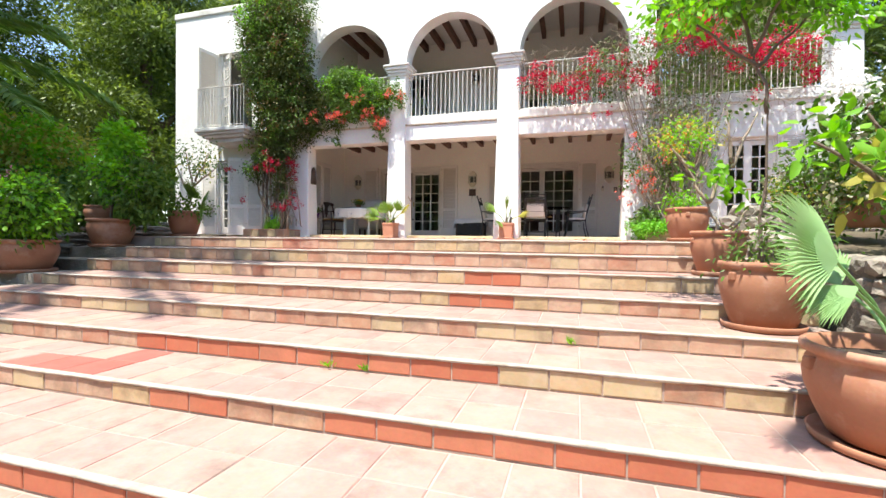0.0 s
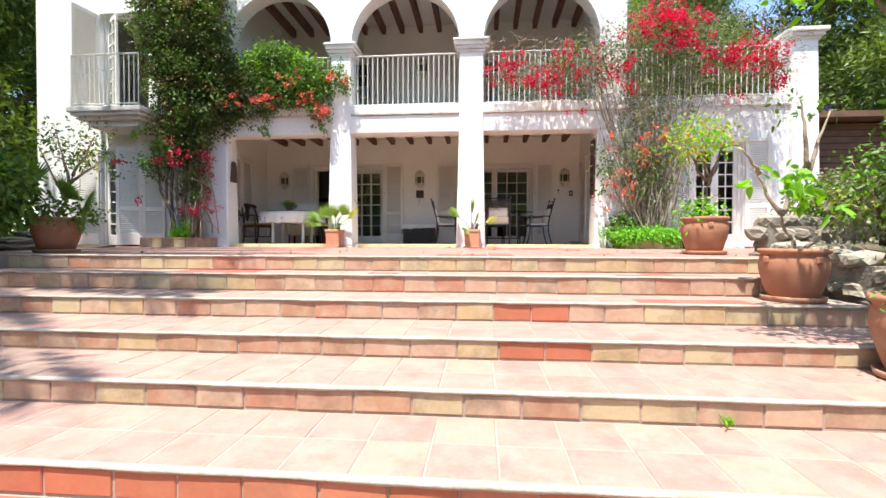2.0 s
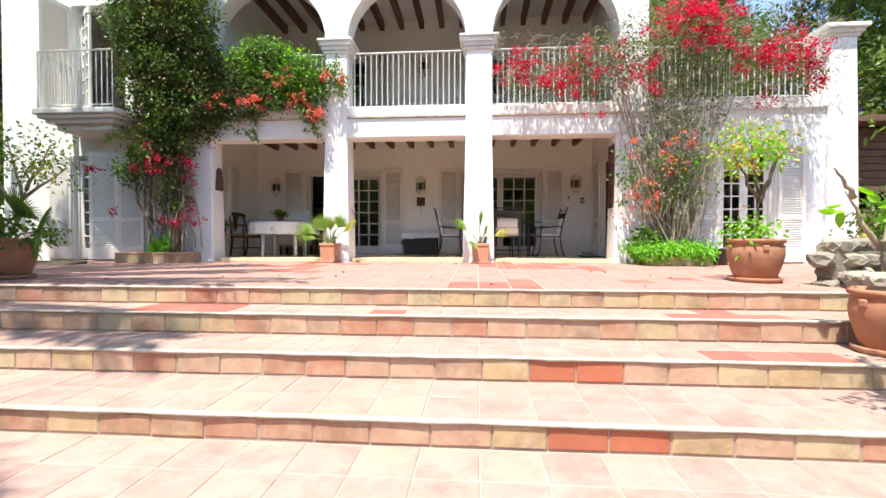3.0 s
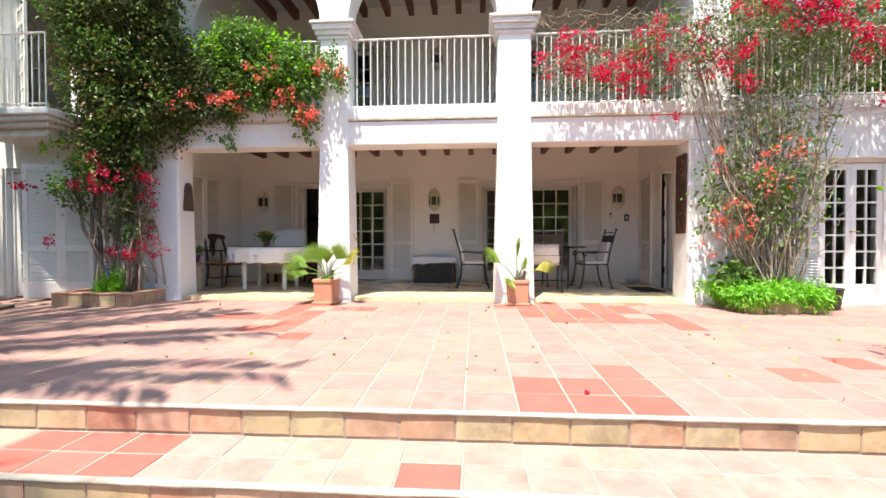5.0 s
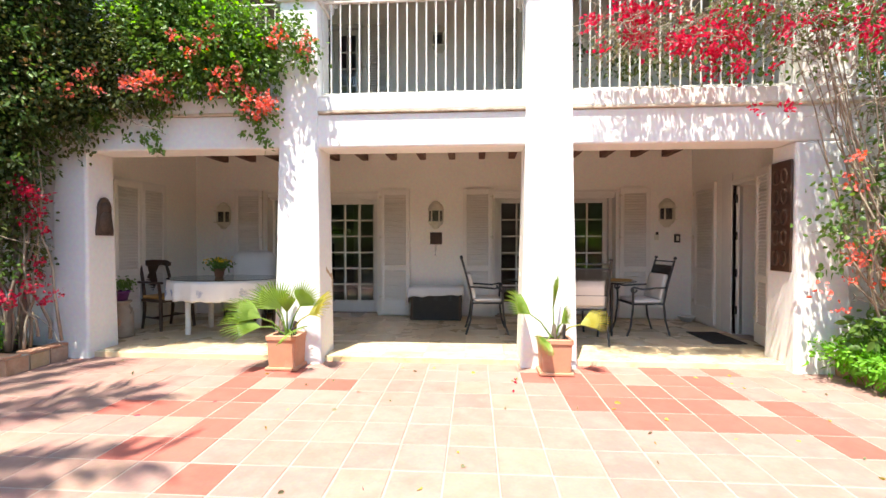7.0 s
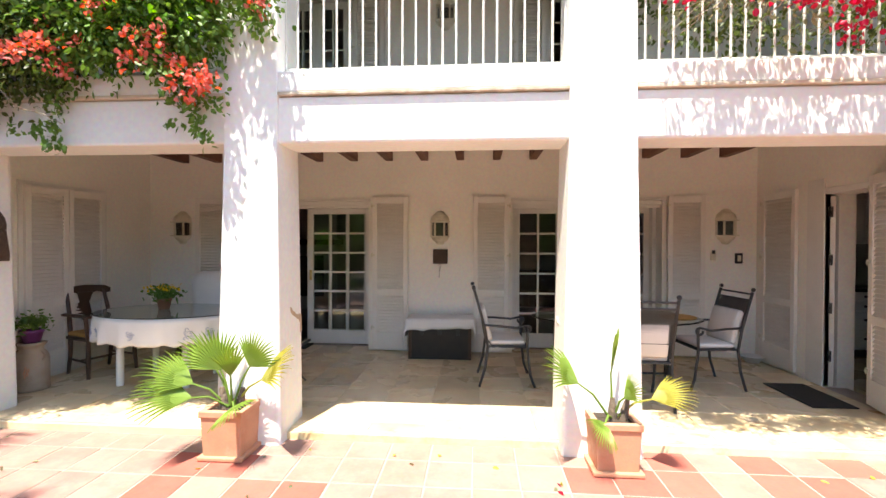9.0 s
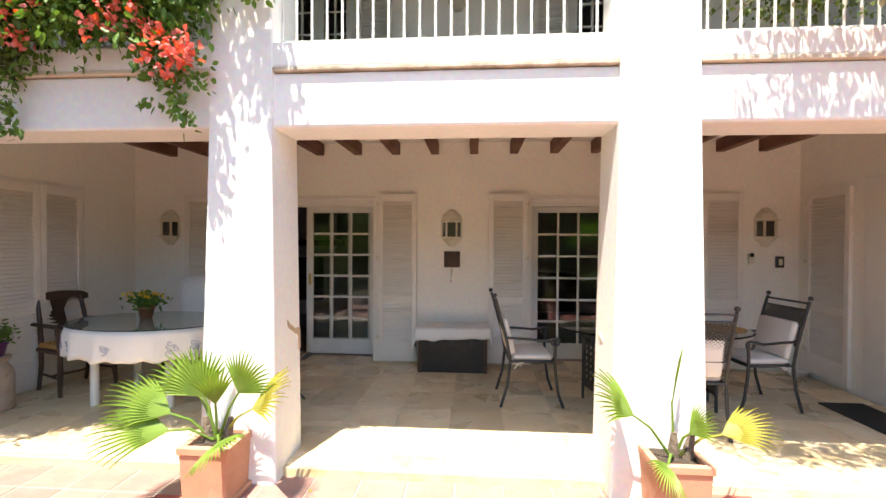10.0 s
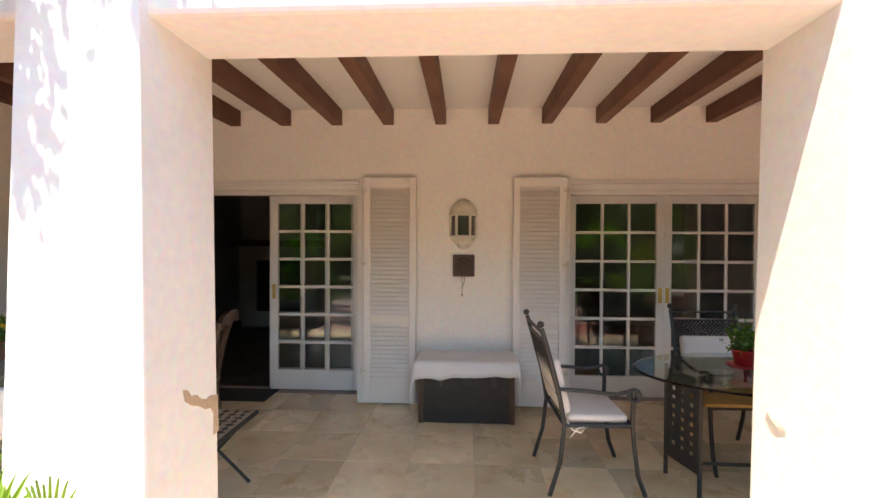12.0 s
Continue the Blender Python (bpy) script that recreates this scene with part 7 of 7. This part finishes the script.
# wooden armchairs
def wood_chair(m, label, cross=False):
    p = empty("wooden_armchair", m, label, "chair", "wooden armchairs")
    for s in (-1, 1):
        bm = bmesh.new()
        tube(bm, [(0.22, s * 0.25, 0), (0.2, s * 0.24, 0.2), (0.2, s * 0.24, 0.44), (0.19, s * 0.26, 0.66)], [0.018, 0.024, 0.022, 0.02], 8)
        part("front_leg", bm, DARK_WOOD, p)
        bm = bmesh.new()
        tube(bm, [(-0.25, s * 0.21, 0), (-0.2, s * 0.21, 0.25), (-0.2, s * 0.21, 0.45), (-0.25, s * 0.2, 0.7), (-0.32, s * 0.19, 0.92)], [0.018, 0.022, 0.024, 0.022, 0.02], 8)
        part("back_leg", bm, DARK_WOOD, p)
        bm = bmesh.new()
        box(bm, -0.25, 0.24, s * 0.25 - 0.03, s * 0.25 + 0.03, 0.655, 0.685, bevel=0.01)
        part("arm", bm, DARK_WOOD, p)
        bm = bmesh.new()
        tube(bm, [(-0.22, s * 0.21, 0.17), (0.2, s * 0.24, 0.17)], 0.012, 6)
        part("stretcher", bm, DARK_WOOD, p)
    bm = bmesh.new()
    tube(bm, [(0.0, -0.225, 0.17), (0.0, 0.225, 0.17)], 0.012, 6)
    part("stretcher", bm, DARK_WOOD, p)
    part("seat_frame", boxm(-0.22, 0.23, -0.25, 0.25, 0.395, 0.435, bevel=0.01), DARK_WOOD, p)
    part("cushion", boxm(-0.2, 0.25, -0.24, 0.24, 0.436, 0.485, bevel=0.02), STRAW, p, "ochre seat cushion")
    bm = bmesh.new()
    crest = [(-0.27, 0.0), (-0.27, 0.05), (-0.2, 0.085), (0, 0.1), (0.2, 0.085), (0.27, 0.05), (0.27, 0.0), (0.22, -0.01), (0.12, 0.02), (0.06, 0.0), (-0.06, 0.0), (-0.12, 0.02), (-0.22, -0.01)]
    prism(bm, crest, -0.014, 0.014)
    bmesh.ops.transform(bm, matrix=Matrix.Translation((-0.335, 0, 0.88)) @ Matrix.Rotation(radians(90), 4, "Z"), verts=bm.verts)
    part("crest_rail", bm, DARK_WOOD, p)
    bm = bmesh.new()
    if cross:
        tube(bm, [(-0.21, -0.2, 0.5), (-0.31, 0.19, 0.88)], 0.015, 6)
        tube(bm, [(-0.21, 0.2, 0.5), (-0.31, -0.19, 0.88)], 0.015, 6)
    else:
        prism(bm, [(-0.05, -0.4), (0.05, -0.4), (0.09, -0.25), (0.05, -0.12), (0.08, 0.0), (-0.08, 0.0), (-0.05, -0.12), (-0.09, -0.25)], -0.01, 0.01)
        bmesh.ops.transform(bm, matrix=Matrix.Translation((-0.322, 0, 0.9)) @ Matrix.Rotation(radians(13), 4, "Y") @ Matrix.Rotation(radians(90), 4, "Z"), verts=bm.verts)
    part("splat", bm, DARK_WOOD, p)
    return p


wood_chair(pose(-6.66, 11.34, FLOOR + 0.001, 0, 0, -20), "dark wooden armchair with splat back and ochre cushion")
wood_chair(pose(-4.98, 11.7, FLOOR + 0.001, 0, 0, 196), "dark wooden armchair with crossed back slats", True)
# armchair under a white sheet
p = empty("draped_armchair", pose(-5.82, 12.12, FLOOR + 0.001, 0, 0, 8), "armchair draped in a white cotton sheet", "armchair")
bm = bmesh.new()
box(bm, -0.36, 0.36, -0.3, 0.3, 0.2, 0.5, bevel=0.06)
box(bm, -0.34, 0.34, 0.06, 0.34, 0.42, 1.1, bevel=0.135)
box(bm, -0.4, -0.26, -0.3, 0.25, 0.3, 0.68, bevel=0.06)
box(bm, 0.26, 0.4, -0.3, 0.25, 0.3, 0.68, bevel=0.06)
for v in bm.verts:
    v.co += noise.noise_vector(v.co * 4) * 0.02
part("sheet", bm, CLOTH, p, "creased white cover", smooth=True)
for sx in (-0.3, 0.3):
    for sy_ in (-0.24, 0.24):
        part("leg", boxm(sx - 0.02, sx + 0.02, sy_ - 0.02, sy_ + 0.02, 0, 0.22), DARK_WOOD, p)
flower_pot((-5.80, 11.2, FLOOR + 0.752), 0.075, 0.115, CLAY, "small clay pot of yellow flowers on the table", LEAF_VINE, PETAL_YELLOW, 0.07, 0.11)
# painted churn with a purple pot
p = empty("milk_churn", pose(-6.84, 10.70, FLOOR + 0.001), "old painted metal milk churn with a faded rose", "churn")
part("body", lathe([(0, 0), (0.14, 0), (0.145, 0.02), (0.14, 0.04), (0.14, 0.30), (0.125, 0.36), (0.095, 0.40), (0.095, 0.43), (0.12, 0.455), (0.12, 0.47), (0, 0.47)], 32), FADED_METAL, p, smooth=True)
for s in (-1, 1):
    bm = bmesh.new()
    tube(bm, [(s * (0.13 + 0.03 * math.sin(q * math.pi / 6)), -0.02, 0.30 + 0.09 * q / 6) for q in range(7)], 0.008, 6)
    part("handle", bm, FADED_METAL, p)
bm = bmesh.new()
for k in range(9):
    a = radians(-62 + 9 * math.cos(k * 2.4) * (0.4 + k / 12))
    r = bmesh.ops.create_icosphere(bm, subdivisions=1, radius=0.022)
    bmesh.ops.transform(bm, matrix=Matrix.Translation((0.139 * math.cos(a), 0.139 * math.sin(a), 0.2 + 0.05 * math.sin(k * 2.4) * (0.4 + k / 12))) @ Matrix.Diagonal((0.3, 0.3, 1, 1)), verts=r["verts"])
part("painted_rose", bm, CLAY_PALE, p, "faded pink painted rose")
flower_pot((-6.84, 10.70, FLOOR + 0.473), 0.1, 0.13, PURPLE, "glossy purple pot with a leafy green plant on the churn", LEAF_VINE, None, 0.06, 0.12)
# bowl, mats, low iron table
p = empty("bowl", pose(1.1, 12.4, FLOOR + 0.001), "white enamel bowl on the porch floor", "bowl")
part("basin", lathe([(0, 0), (0.07, 0), (0.125, 0.075), (0.135, 0.08), (0.13, 0.084), (0.07, 0.014), (0, 0.012)], 28), CLOTH, p, smooth=True)
for at, w, d_, lab in (((0.88, 11.15), 0.4, 0.7, "dark rubber doormat before the side door"), ((-5.05, 12.74), 0.62, 0.34, "dark doormat at the sliding door")):
    p = empty("doormat", pose(*at, FLOOR + 0.001), lab, "doormat", "doormats")
    part("mat", boxm(-w / 2, w / 2, -d_ / 2, d_ / 2, 0, 0.014, bevel=0.004), MAT_RUBBER, p)
p = empty("low_iron_table", pose(-4.385, 10.945, FLOOR + 0.001), "low iron side table with a tan and dark mosaic top", "side table")
part("top", boxm(-0.25, 0.25, -0.25, 0.25, 0.43, 0.455, bevel=0.004), IRON, p)
part("bed", boxm(-0.235, 0.235, -0.235, 0.235, 0.4552, 0.458), MOSAIC, p, "tan stone inlay")
bm = bmesh.new()
prism(bm, [(-0.03, 0), (0, -0.017), (0.03, 0), (0, 0.017)], 0.0, 0.002)
bmesh.ops.transform(bm, matrix=Matrix.Rotation(radians(-90), 4, "X"), verts=bm.verts)
bmesh.ops.recalc_face_normals(bm, faces=bm.faces)
loz = to_mesh(bm, "lozenge", BLACK)
for i in range(7):
    for j in range(9):
        ob = new("lozenge", loz)
        ob.parent = p
        ob.matrix_basis = pose(-0.2 + 0.066 * i, -0.2 + 0.05 * j, 0.4605, 0, 0, 90 if (i + j) % 2 else 0)
for sx in (-1, 1):
    for sy_ in (-1, 1):
        bm = bmesh.new()
        tube(bm, [(sx * 0.21, sy_ * 0.21, 0.43), (0.0, sy_ * 0.22, 0.21), (-sx * 0.2, sy_ * 0.23, 0.006)], 0.01, 7)
        part("leg", bm, IRON, p)
flower_pot((-5.45, 12.45, FLOOR + 0.001), 0.1, 0.16, CLAY, "clay pot with white daisies beside the open door", LEAF_VINE, PETAL_WHITE, 0.09, 0.16)
# glimpsed inside: a chimney breast and dark furniture
p = empty("fireplace", pose(-6.15, 16.2, FLOOR), "plastered chimney breast with a dark wooden mantel in the room", "fireplace")
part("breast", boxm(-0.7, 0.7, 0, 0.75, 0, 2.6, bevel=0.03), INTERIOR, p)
part("mantel", boxm(-0.85, 0.85, -0.14, 0.0, 1.45, 1.56, bevel=0.01), DARK_WOOD, p)
# flat black sheet paints the darkness of the hearth; no recess is cut
part("opening", boxm(-0.4, 0.4, -0.012, 0.002, 0.3, 1.2), BLACK, p)
p = empty("sideboard", pose(-1.2, 16.4, FLOOR), "dark wooden sideboard inside the dim room", "sideboard")
part("carcass", boxm(-0.8, 0.8, 0, 0.45, 0.1, 0.9, bevel=0.01), DARK_WOOD, p)
for x in (-0.78, 0.0):
    part("cupboard_door", boxm(x + 0.02, x + 0.76, -0.02, 0.0, 0.14, 0.86, bevel=0.008), DARK_WOOD, p)

# kitchen units seen through the side doorway
for k, x in enumerate((2.2, 2.95, 3.7)):
    p = empty("kitchen_unit", pose(x, 12.8, FLOOR - 0.009), "white kitchen drawer unit with dark knobs", "cabinet", "kitchen units")
    part("body", boxm(0.002, 0.748, 0.02, 0.59, 0.1, 0.87), TRIM_PAINT, p)
    part("plinth", boxm(0.01, 0.74, 0.07, 0.59, 0, 0.1), DARK_WOOD, p)
    for j, (z0, z1) in enumerate(((0.12, 0.38), (0.40, 0.60), (0.62, 0.74), (0.76, 0.86))):
        dr = part("drawer", boxm(0.02, 0.73, 0.0, 0.02, z0, z1, bevel=0.004), TRIM_PAINT, p)
        for q in (0.2, 0.55):
            part("knob", boxm(q - 0.014, q + 0.014, -0.025, 0.0, (z0 + z1) / 2 - 0.014, (z0 + z1) / 2 + 0.014, bevel=0.006), IRON, dr)
    p = empty("wall_cupboard", pose(x, 13.06, 1.62), "white wall cupboard above the worktop", "cabinet", "kitchen units")
    part("body", boxm(0.002, 0.748, 0.02, 0.335, 0, 0.85), TRIM_PAINT, p)
    for q in (0.01, 0.38):
        part("cupboard_door", boxm(q, q + 0.36, 0.0, 0.02, 0.01, 0.84, bevel=0.006), TRIM_PAINT, p)
p = empty("worktop", pose(2.18, 12.78, FLOOR + 0.862), "dark stone kitchen worktop", "worktop")
part("slab", boxm(0, 2.3, 0, 0.62, 0, 0.04, bevel=0.005), BLACK, p)

# the neighbour's lean-to roof past the side wing
p = empty("lean_to", pose(5.3, 10.6, -1.4), "old lean-to shed with a brown boarded roof", "shed")
for k in range(9):
    part("board", boxm(-0.15, 3.6, -0.25, -0.22, 2.75 + 0.13 * k, 2.87 + 0.13 * k, bevel=0.008), ROOF_WOOD, p)
part("roof", frustum(bmesh.new(), (-0.3, 3.8, -0.6, 3.0), (-0.3, 3.8, -0.6, 3.0), 3.95, 4.06), ROOF_WOOD, p)
for x in (0.0, 1.7, 3.4):
    part("post", boxm(x - 0.07, x + 0.07, -0.19, -0.05, 0, 3.95, bevel=0.01), ROOF_WOOD, p)
part("back_wall", boxm(-0.1, 3.6, 2.6, 2.8, 0, 3.95), ROOF_WOOD, p)

# chipped plaster on the pillar
bm = bmesh.new()
o = [(10.09, 1.09), (10.115, 1.082), (10.14, 1.05), (10.17, 1.045), (10.20, 1.02), (10.235, 1.005), (10.265, 1.01), (10.312, 1.0), (10.314, 0.85), (10.28, 0.845), (10.283, 0.93), (10.262, 0.962), (10.225, 0.97), (10.18, 1.0), (10.14, 1.015), (10.10, 1.045)]
bm.faces.new([bm.verts.new((PIL[0][1] + 0.05 * (1 - z / LINTEL) + 0.004, y - 0.05, z)) for y, z in o])
r = bmesh.ops.extrude_face_region(bm, geom=bm.faces[:])
bmesh.ops.translate(bm, verts=[v for v in r["geom"] if isinstance(v, bmesh.types.BMVert)], vec=(-0.008, 0, 0))
bmesh.ops.recalc_face_normals(bm, faces=bm.faces)
tagged(part("plaster_chip", bm, CHIP), "chipped tan patch in the pillar plaster", "damage", kind="structure")


bm = bmesh.new()
bmesh.ops.create_icosphere(bm, subdivisions=3, radius=1.0)
for v in bm.verts:
    v.co *= 1 + 0.3 * noise.noise(v.co * 1.7)
bmesh.ops.transform(bm, matrix=pose(PIL[1][0] - 0.036, 10.12, 1.0, 14, 0, 0) @ Matrix.Diagonal((0.004, 0.05, 0.026, 1)), verts=bm.verts)
tagged(part("plaster_blister", bm, WHITEWASH, smooth=True), "lump of fresh white plaster on the pillar", "damage", kind="structure")


# ---- paving, laid last ----
def tile_data(name, w, d, h, material, seed, c=0.006):
    """A slab with worn, chamfered edges, its top at z = 0."""
    rng = random.Random(seed)
    e = c / 3
    j = lambda a: a + rng.uniform(-e, e)
    lo = [(0, 0), (w, 0), (w, d), (0, d)]
    hi = [(c, c), (w - c, c), (w - c, d - c), (c, d - c)]
    v = [(x, y, -h) for x, y in lo] + [(j(x), j(y), -c * 0.8) for x, y in lo] + [(j(x), j(y), rng.uniform(-e * 0.7, e * 0.5)) for x, y in hi]
    f = [(8, 9, 10, 11)]
    for k in range(4):
        n = (k + 1) % 4
        f += [(k, n, 4 + n, 4 + k), (4 + k, 4 + n, 8 + n, 8 + k)]
    me = bpy.data.meshes.new(name)
    me.from_pydata(v, [], f)
    me.materials.append(material)
    return me


def lay(name, me, parent, x, y, z, rx=0.0):
    ob = bpy.data.objects.new(name, me)
    scene.collection.objects.link(ob)
    ob.parent = parent
    ob.matrix_basis = Matrix.Translation((x, y, z)) @ Matrix.Rotation(rx, 4, "X")
    return ob


rng = random.Random(11)
PX, PY, GAP = 0.3085, 0.3225, 0.009
X0 = -1.772
RED_RIGHT = {12: (2, 4, 6), 11: (0, 1, 2, 4, 5), 10: (1, 2, 3, 4, 5), 9: (1, 2, 3, 4, 6), 8: (2, 3, 4, 5, 6), 7: (6,)}
RED_LEFT = {11: (-9, -8), 10: (-9, -7, -6), 9: (-9, -8), 8: (-11, -10, -9, -8), 7: (-8,), 6: (-9, -8), 5: (-7,)}
RED_FRONT = {0: (0, 1, 2), 1: (0, 1, 2), 2: (2, 6), 3: (8,)}
pale = [tile_data("tile", PX - GAP, PY - GAP, 0.02, TILE, k) for k in range(5)]
red = [tile_data("tile", PX - GAP, PY - GAP, 0.02, TILE_RED, k + 9) for k in range(3)]
slope = math.atan(0.013)
fv, ff = [], []
for r in range(13):
    for c in range(-32, 24):
        x, y = X0 + c * PX + GAP / 2, 5.806 + r * PY + GAP / 2
        is_red = any(c in s.get(r, ()) for s in (RED_RIGHT, RED_LEFT, RED_FRONT))
        z = terrace_z(y) + rng.uniform(-0.001, 0.0015)
        if -11 <= c <= 11:
            lay("tile", rng.choice(red if is_red else pale), terrace_base, x, y, z, slope)
        else:
            src = pale[rng.randrange(5)]
            n = len(fv)
            fv += [(v.co.x + x, v.co.y + y, v.co.z + z + v.co.y * 0.013) for v in src.vertices]
            ff += [tuple(i + n for i in p.vertices) for p in src.polygons]
far = raw("far_tiles", fv, ff, TILE_FAR, terrace_base)
far["kind"] = "stuff"

# stairs: treads, noses and risers
riser_w = 0.31
RED_RISER = {2: ((-1.25, -0.65),), 3: ((-1.25, -0.6),), 5: ((-3.3, -0.5),), 6: ((-2.4, -1.95), (-1.1, 1.9)), 7: ((-3.0, -1.6),)}
RED_TREAD = {1: ((-4.5, -3.5), (-2.35, -2.1), (0.2, 0.95)), 2: ((0.0, 1.1),), 6: ((-4.0, -3.0),)}
risers = {}
for i in range(0, len(FRONT)):
    parent = terrace_base if i == 0 else steps[i - 1]
    y0, top = FRONT[i], TOP[i]
    # riser tiles stand on edge, a little uneven
    riser_h = top - (TOP[i + 1] if i + 1 < len(TOP) else top - 0.13) - 0.028
    x = LEFT + rng.uniform(-0.2, 0.0)
    while x < RIGHT - 0.02:
        w = riser_w * rng.choice((1.0, 1.0, 1.0, 0.92, 1.05))
        a, b = max(x, LEFT), min(x + w - 0.01, RIGHT)
        if b - a > 0.05:
            mid = (a + b) / 2
            is_red = any(p < mid < q for p, q in RED_RISER.get(i, ()))
            key = (round(b - a, 3), round(riser_h, 3), is_red)
            if key not in risers:
                risers[key] = tile_data("riser_tile", b - a, riser_h, 0.02, RISER_RED if is_red else RISER, len(risers))
            ob = lay("riser_tile", risers[key], parent, a, y0 + rng.uniform(-0.003, 0.002), top - 0.018 - riser_h, math.pi / 2)
        x += w
    # pale cement nose
    nb = bmesh.new()
    n = 70
    rows = []
    for k in range(n + 1):
        px = LEFT + (RIGHT - LEFT) * k / n
        q = noise.noise(Vector((px * 3.1, i * 7.7, 0))) * 0.006 + noise.noise(Vector((px * 13, i * 3, 4))) * 0.003
        prof = [(0.03, -0.02), (-0.006 + q, -0.02 + q), (-0.014 + q, -0.008), (-0.006 + q, 0.001), (0.012, 0.0035 + q * 0.3), (0.028, 0.001)]
        rows.append([nb.verts.new((px, y0 + a, top + b)) for a, b in prof])
    for a, b in zip(rows, rows[1:]):
        for k in range(5):
            nb.faces.new((a[k], a[k + 1], b[k + 1], b[k]))
    bmesh.ops.recalc_face_normals(nb, faces=nb.faces)
    part("nosing", nb, NOSE, parent, "pale cement step edge", smooth=True)
    if i == 0:
        continue
    # tread tiles in two courses
    depth = FRONT[i - 1] - y0 - 0.03
    d2 = depth / 2
    meshes = [tile_data("tread_tile", PX - 0.006, d2 - 0.006, 0.02, TREAD, 40 + k) for k in range(4)]
    reds = [tile_data("tread_tile", PX - GAP, d2 - GAP, 0.02, TILE_RED, 50 + k) for k in range(2)]
    for course in range(2):
        for c in range(-17, 12):
            x = X0 + c * PX + GAP / 2
            if x < LEFT or x + PX > RIGHT + 0.02:
                continue
            is_red = any(p < x + 0.15 < q for p, q in RED_TREAD.get(i, ())) and (course == 0 or rng.random() < 0.5)
            lay("tread_tile", rng.choice(reds if is_red else meshes), parent, x, y0 + 0.03 + course * d2, top + rng.uniform(-0.001, 0.002))
me = tile_data("tile", PX - GAP, PY - GAP, 0.02, TILE_FAR, 3)
fv, ff = [], []
for r in range(16):
    for c in range(-26, 21):
        x, y, n = X0 + c * PX, 0.62 - (r + 1) * PY, len(fv)
        fv += [(v.co.x + x, v.co.y + y, v.co.z + TOP[-1] - 0.13) for v in me.vertices]
        ff += [tuple(i + n for i in p.vertices) for p in me.polygons]
raw("landing_tiles", fv, ff, TILE_FAR, plaza)["kind"] = "stuff"

# marble slabs of the porch
fl = bpy.data.objects["porch_floor"]
MW = 0.447
slabs = [tile_data("slab", MW - 0.001, MW - 0.001, 0.02, MARBLE, 70 + k, 0.002) for k in range(3)]
cut_slab = tile_data("slab", MW - 0.001, 0.193, 0.02, MARBLE, 75, 0.002)
for r in range(-1, 6):
    for c in range(19):
        x, y = -7.247 + c * MW, 10.159 + r * MW if r >= 0 else 9.965
        lay("slab", rng.choice(slabs) if r >= 0 else cut_slab, fl, x, y, FLOOR + rng.uniform(-0.0004, 0.0004))
sill = part("threshold", boxm(-6.6, 1.0, 9.93, 9.962, -0.05, FLOOR - 0.004, bevel=0.004), MARBLE, fl)
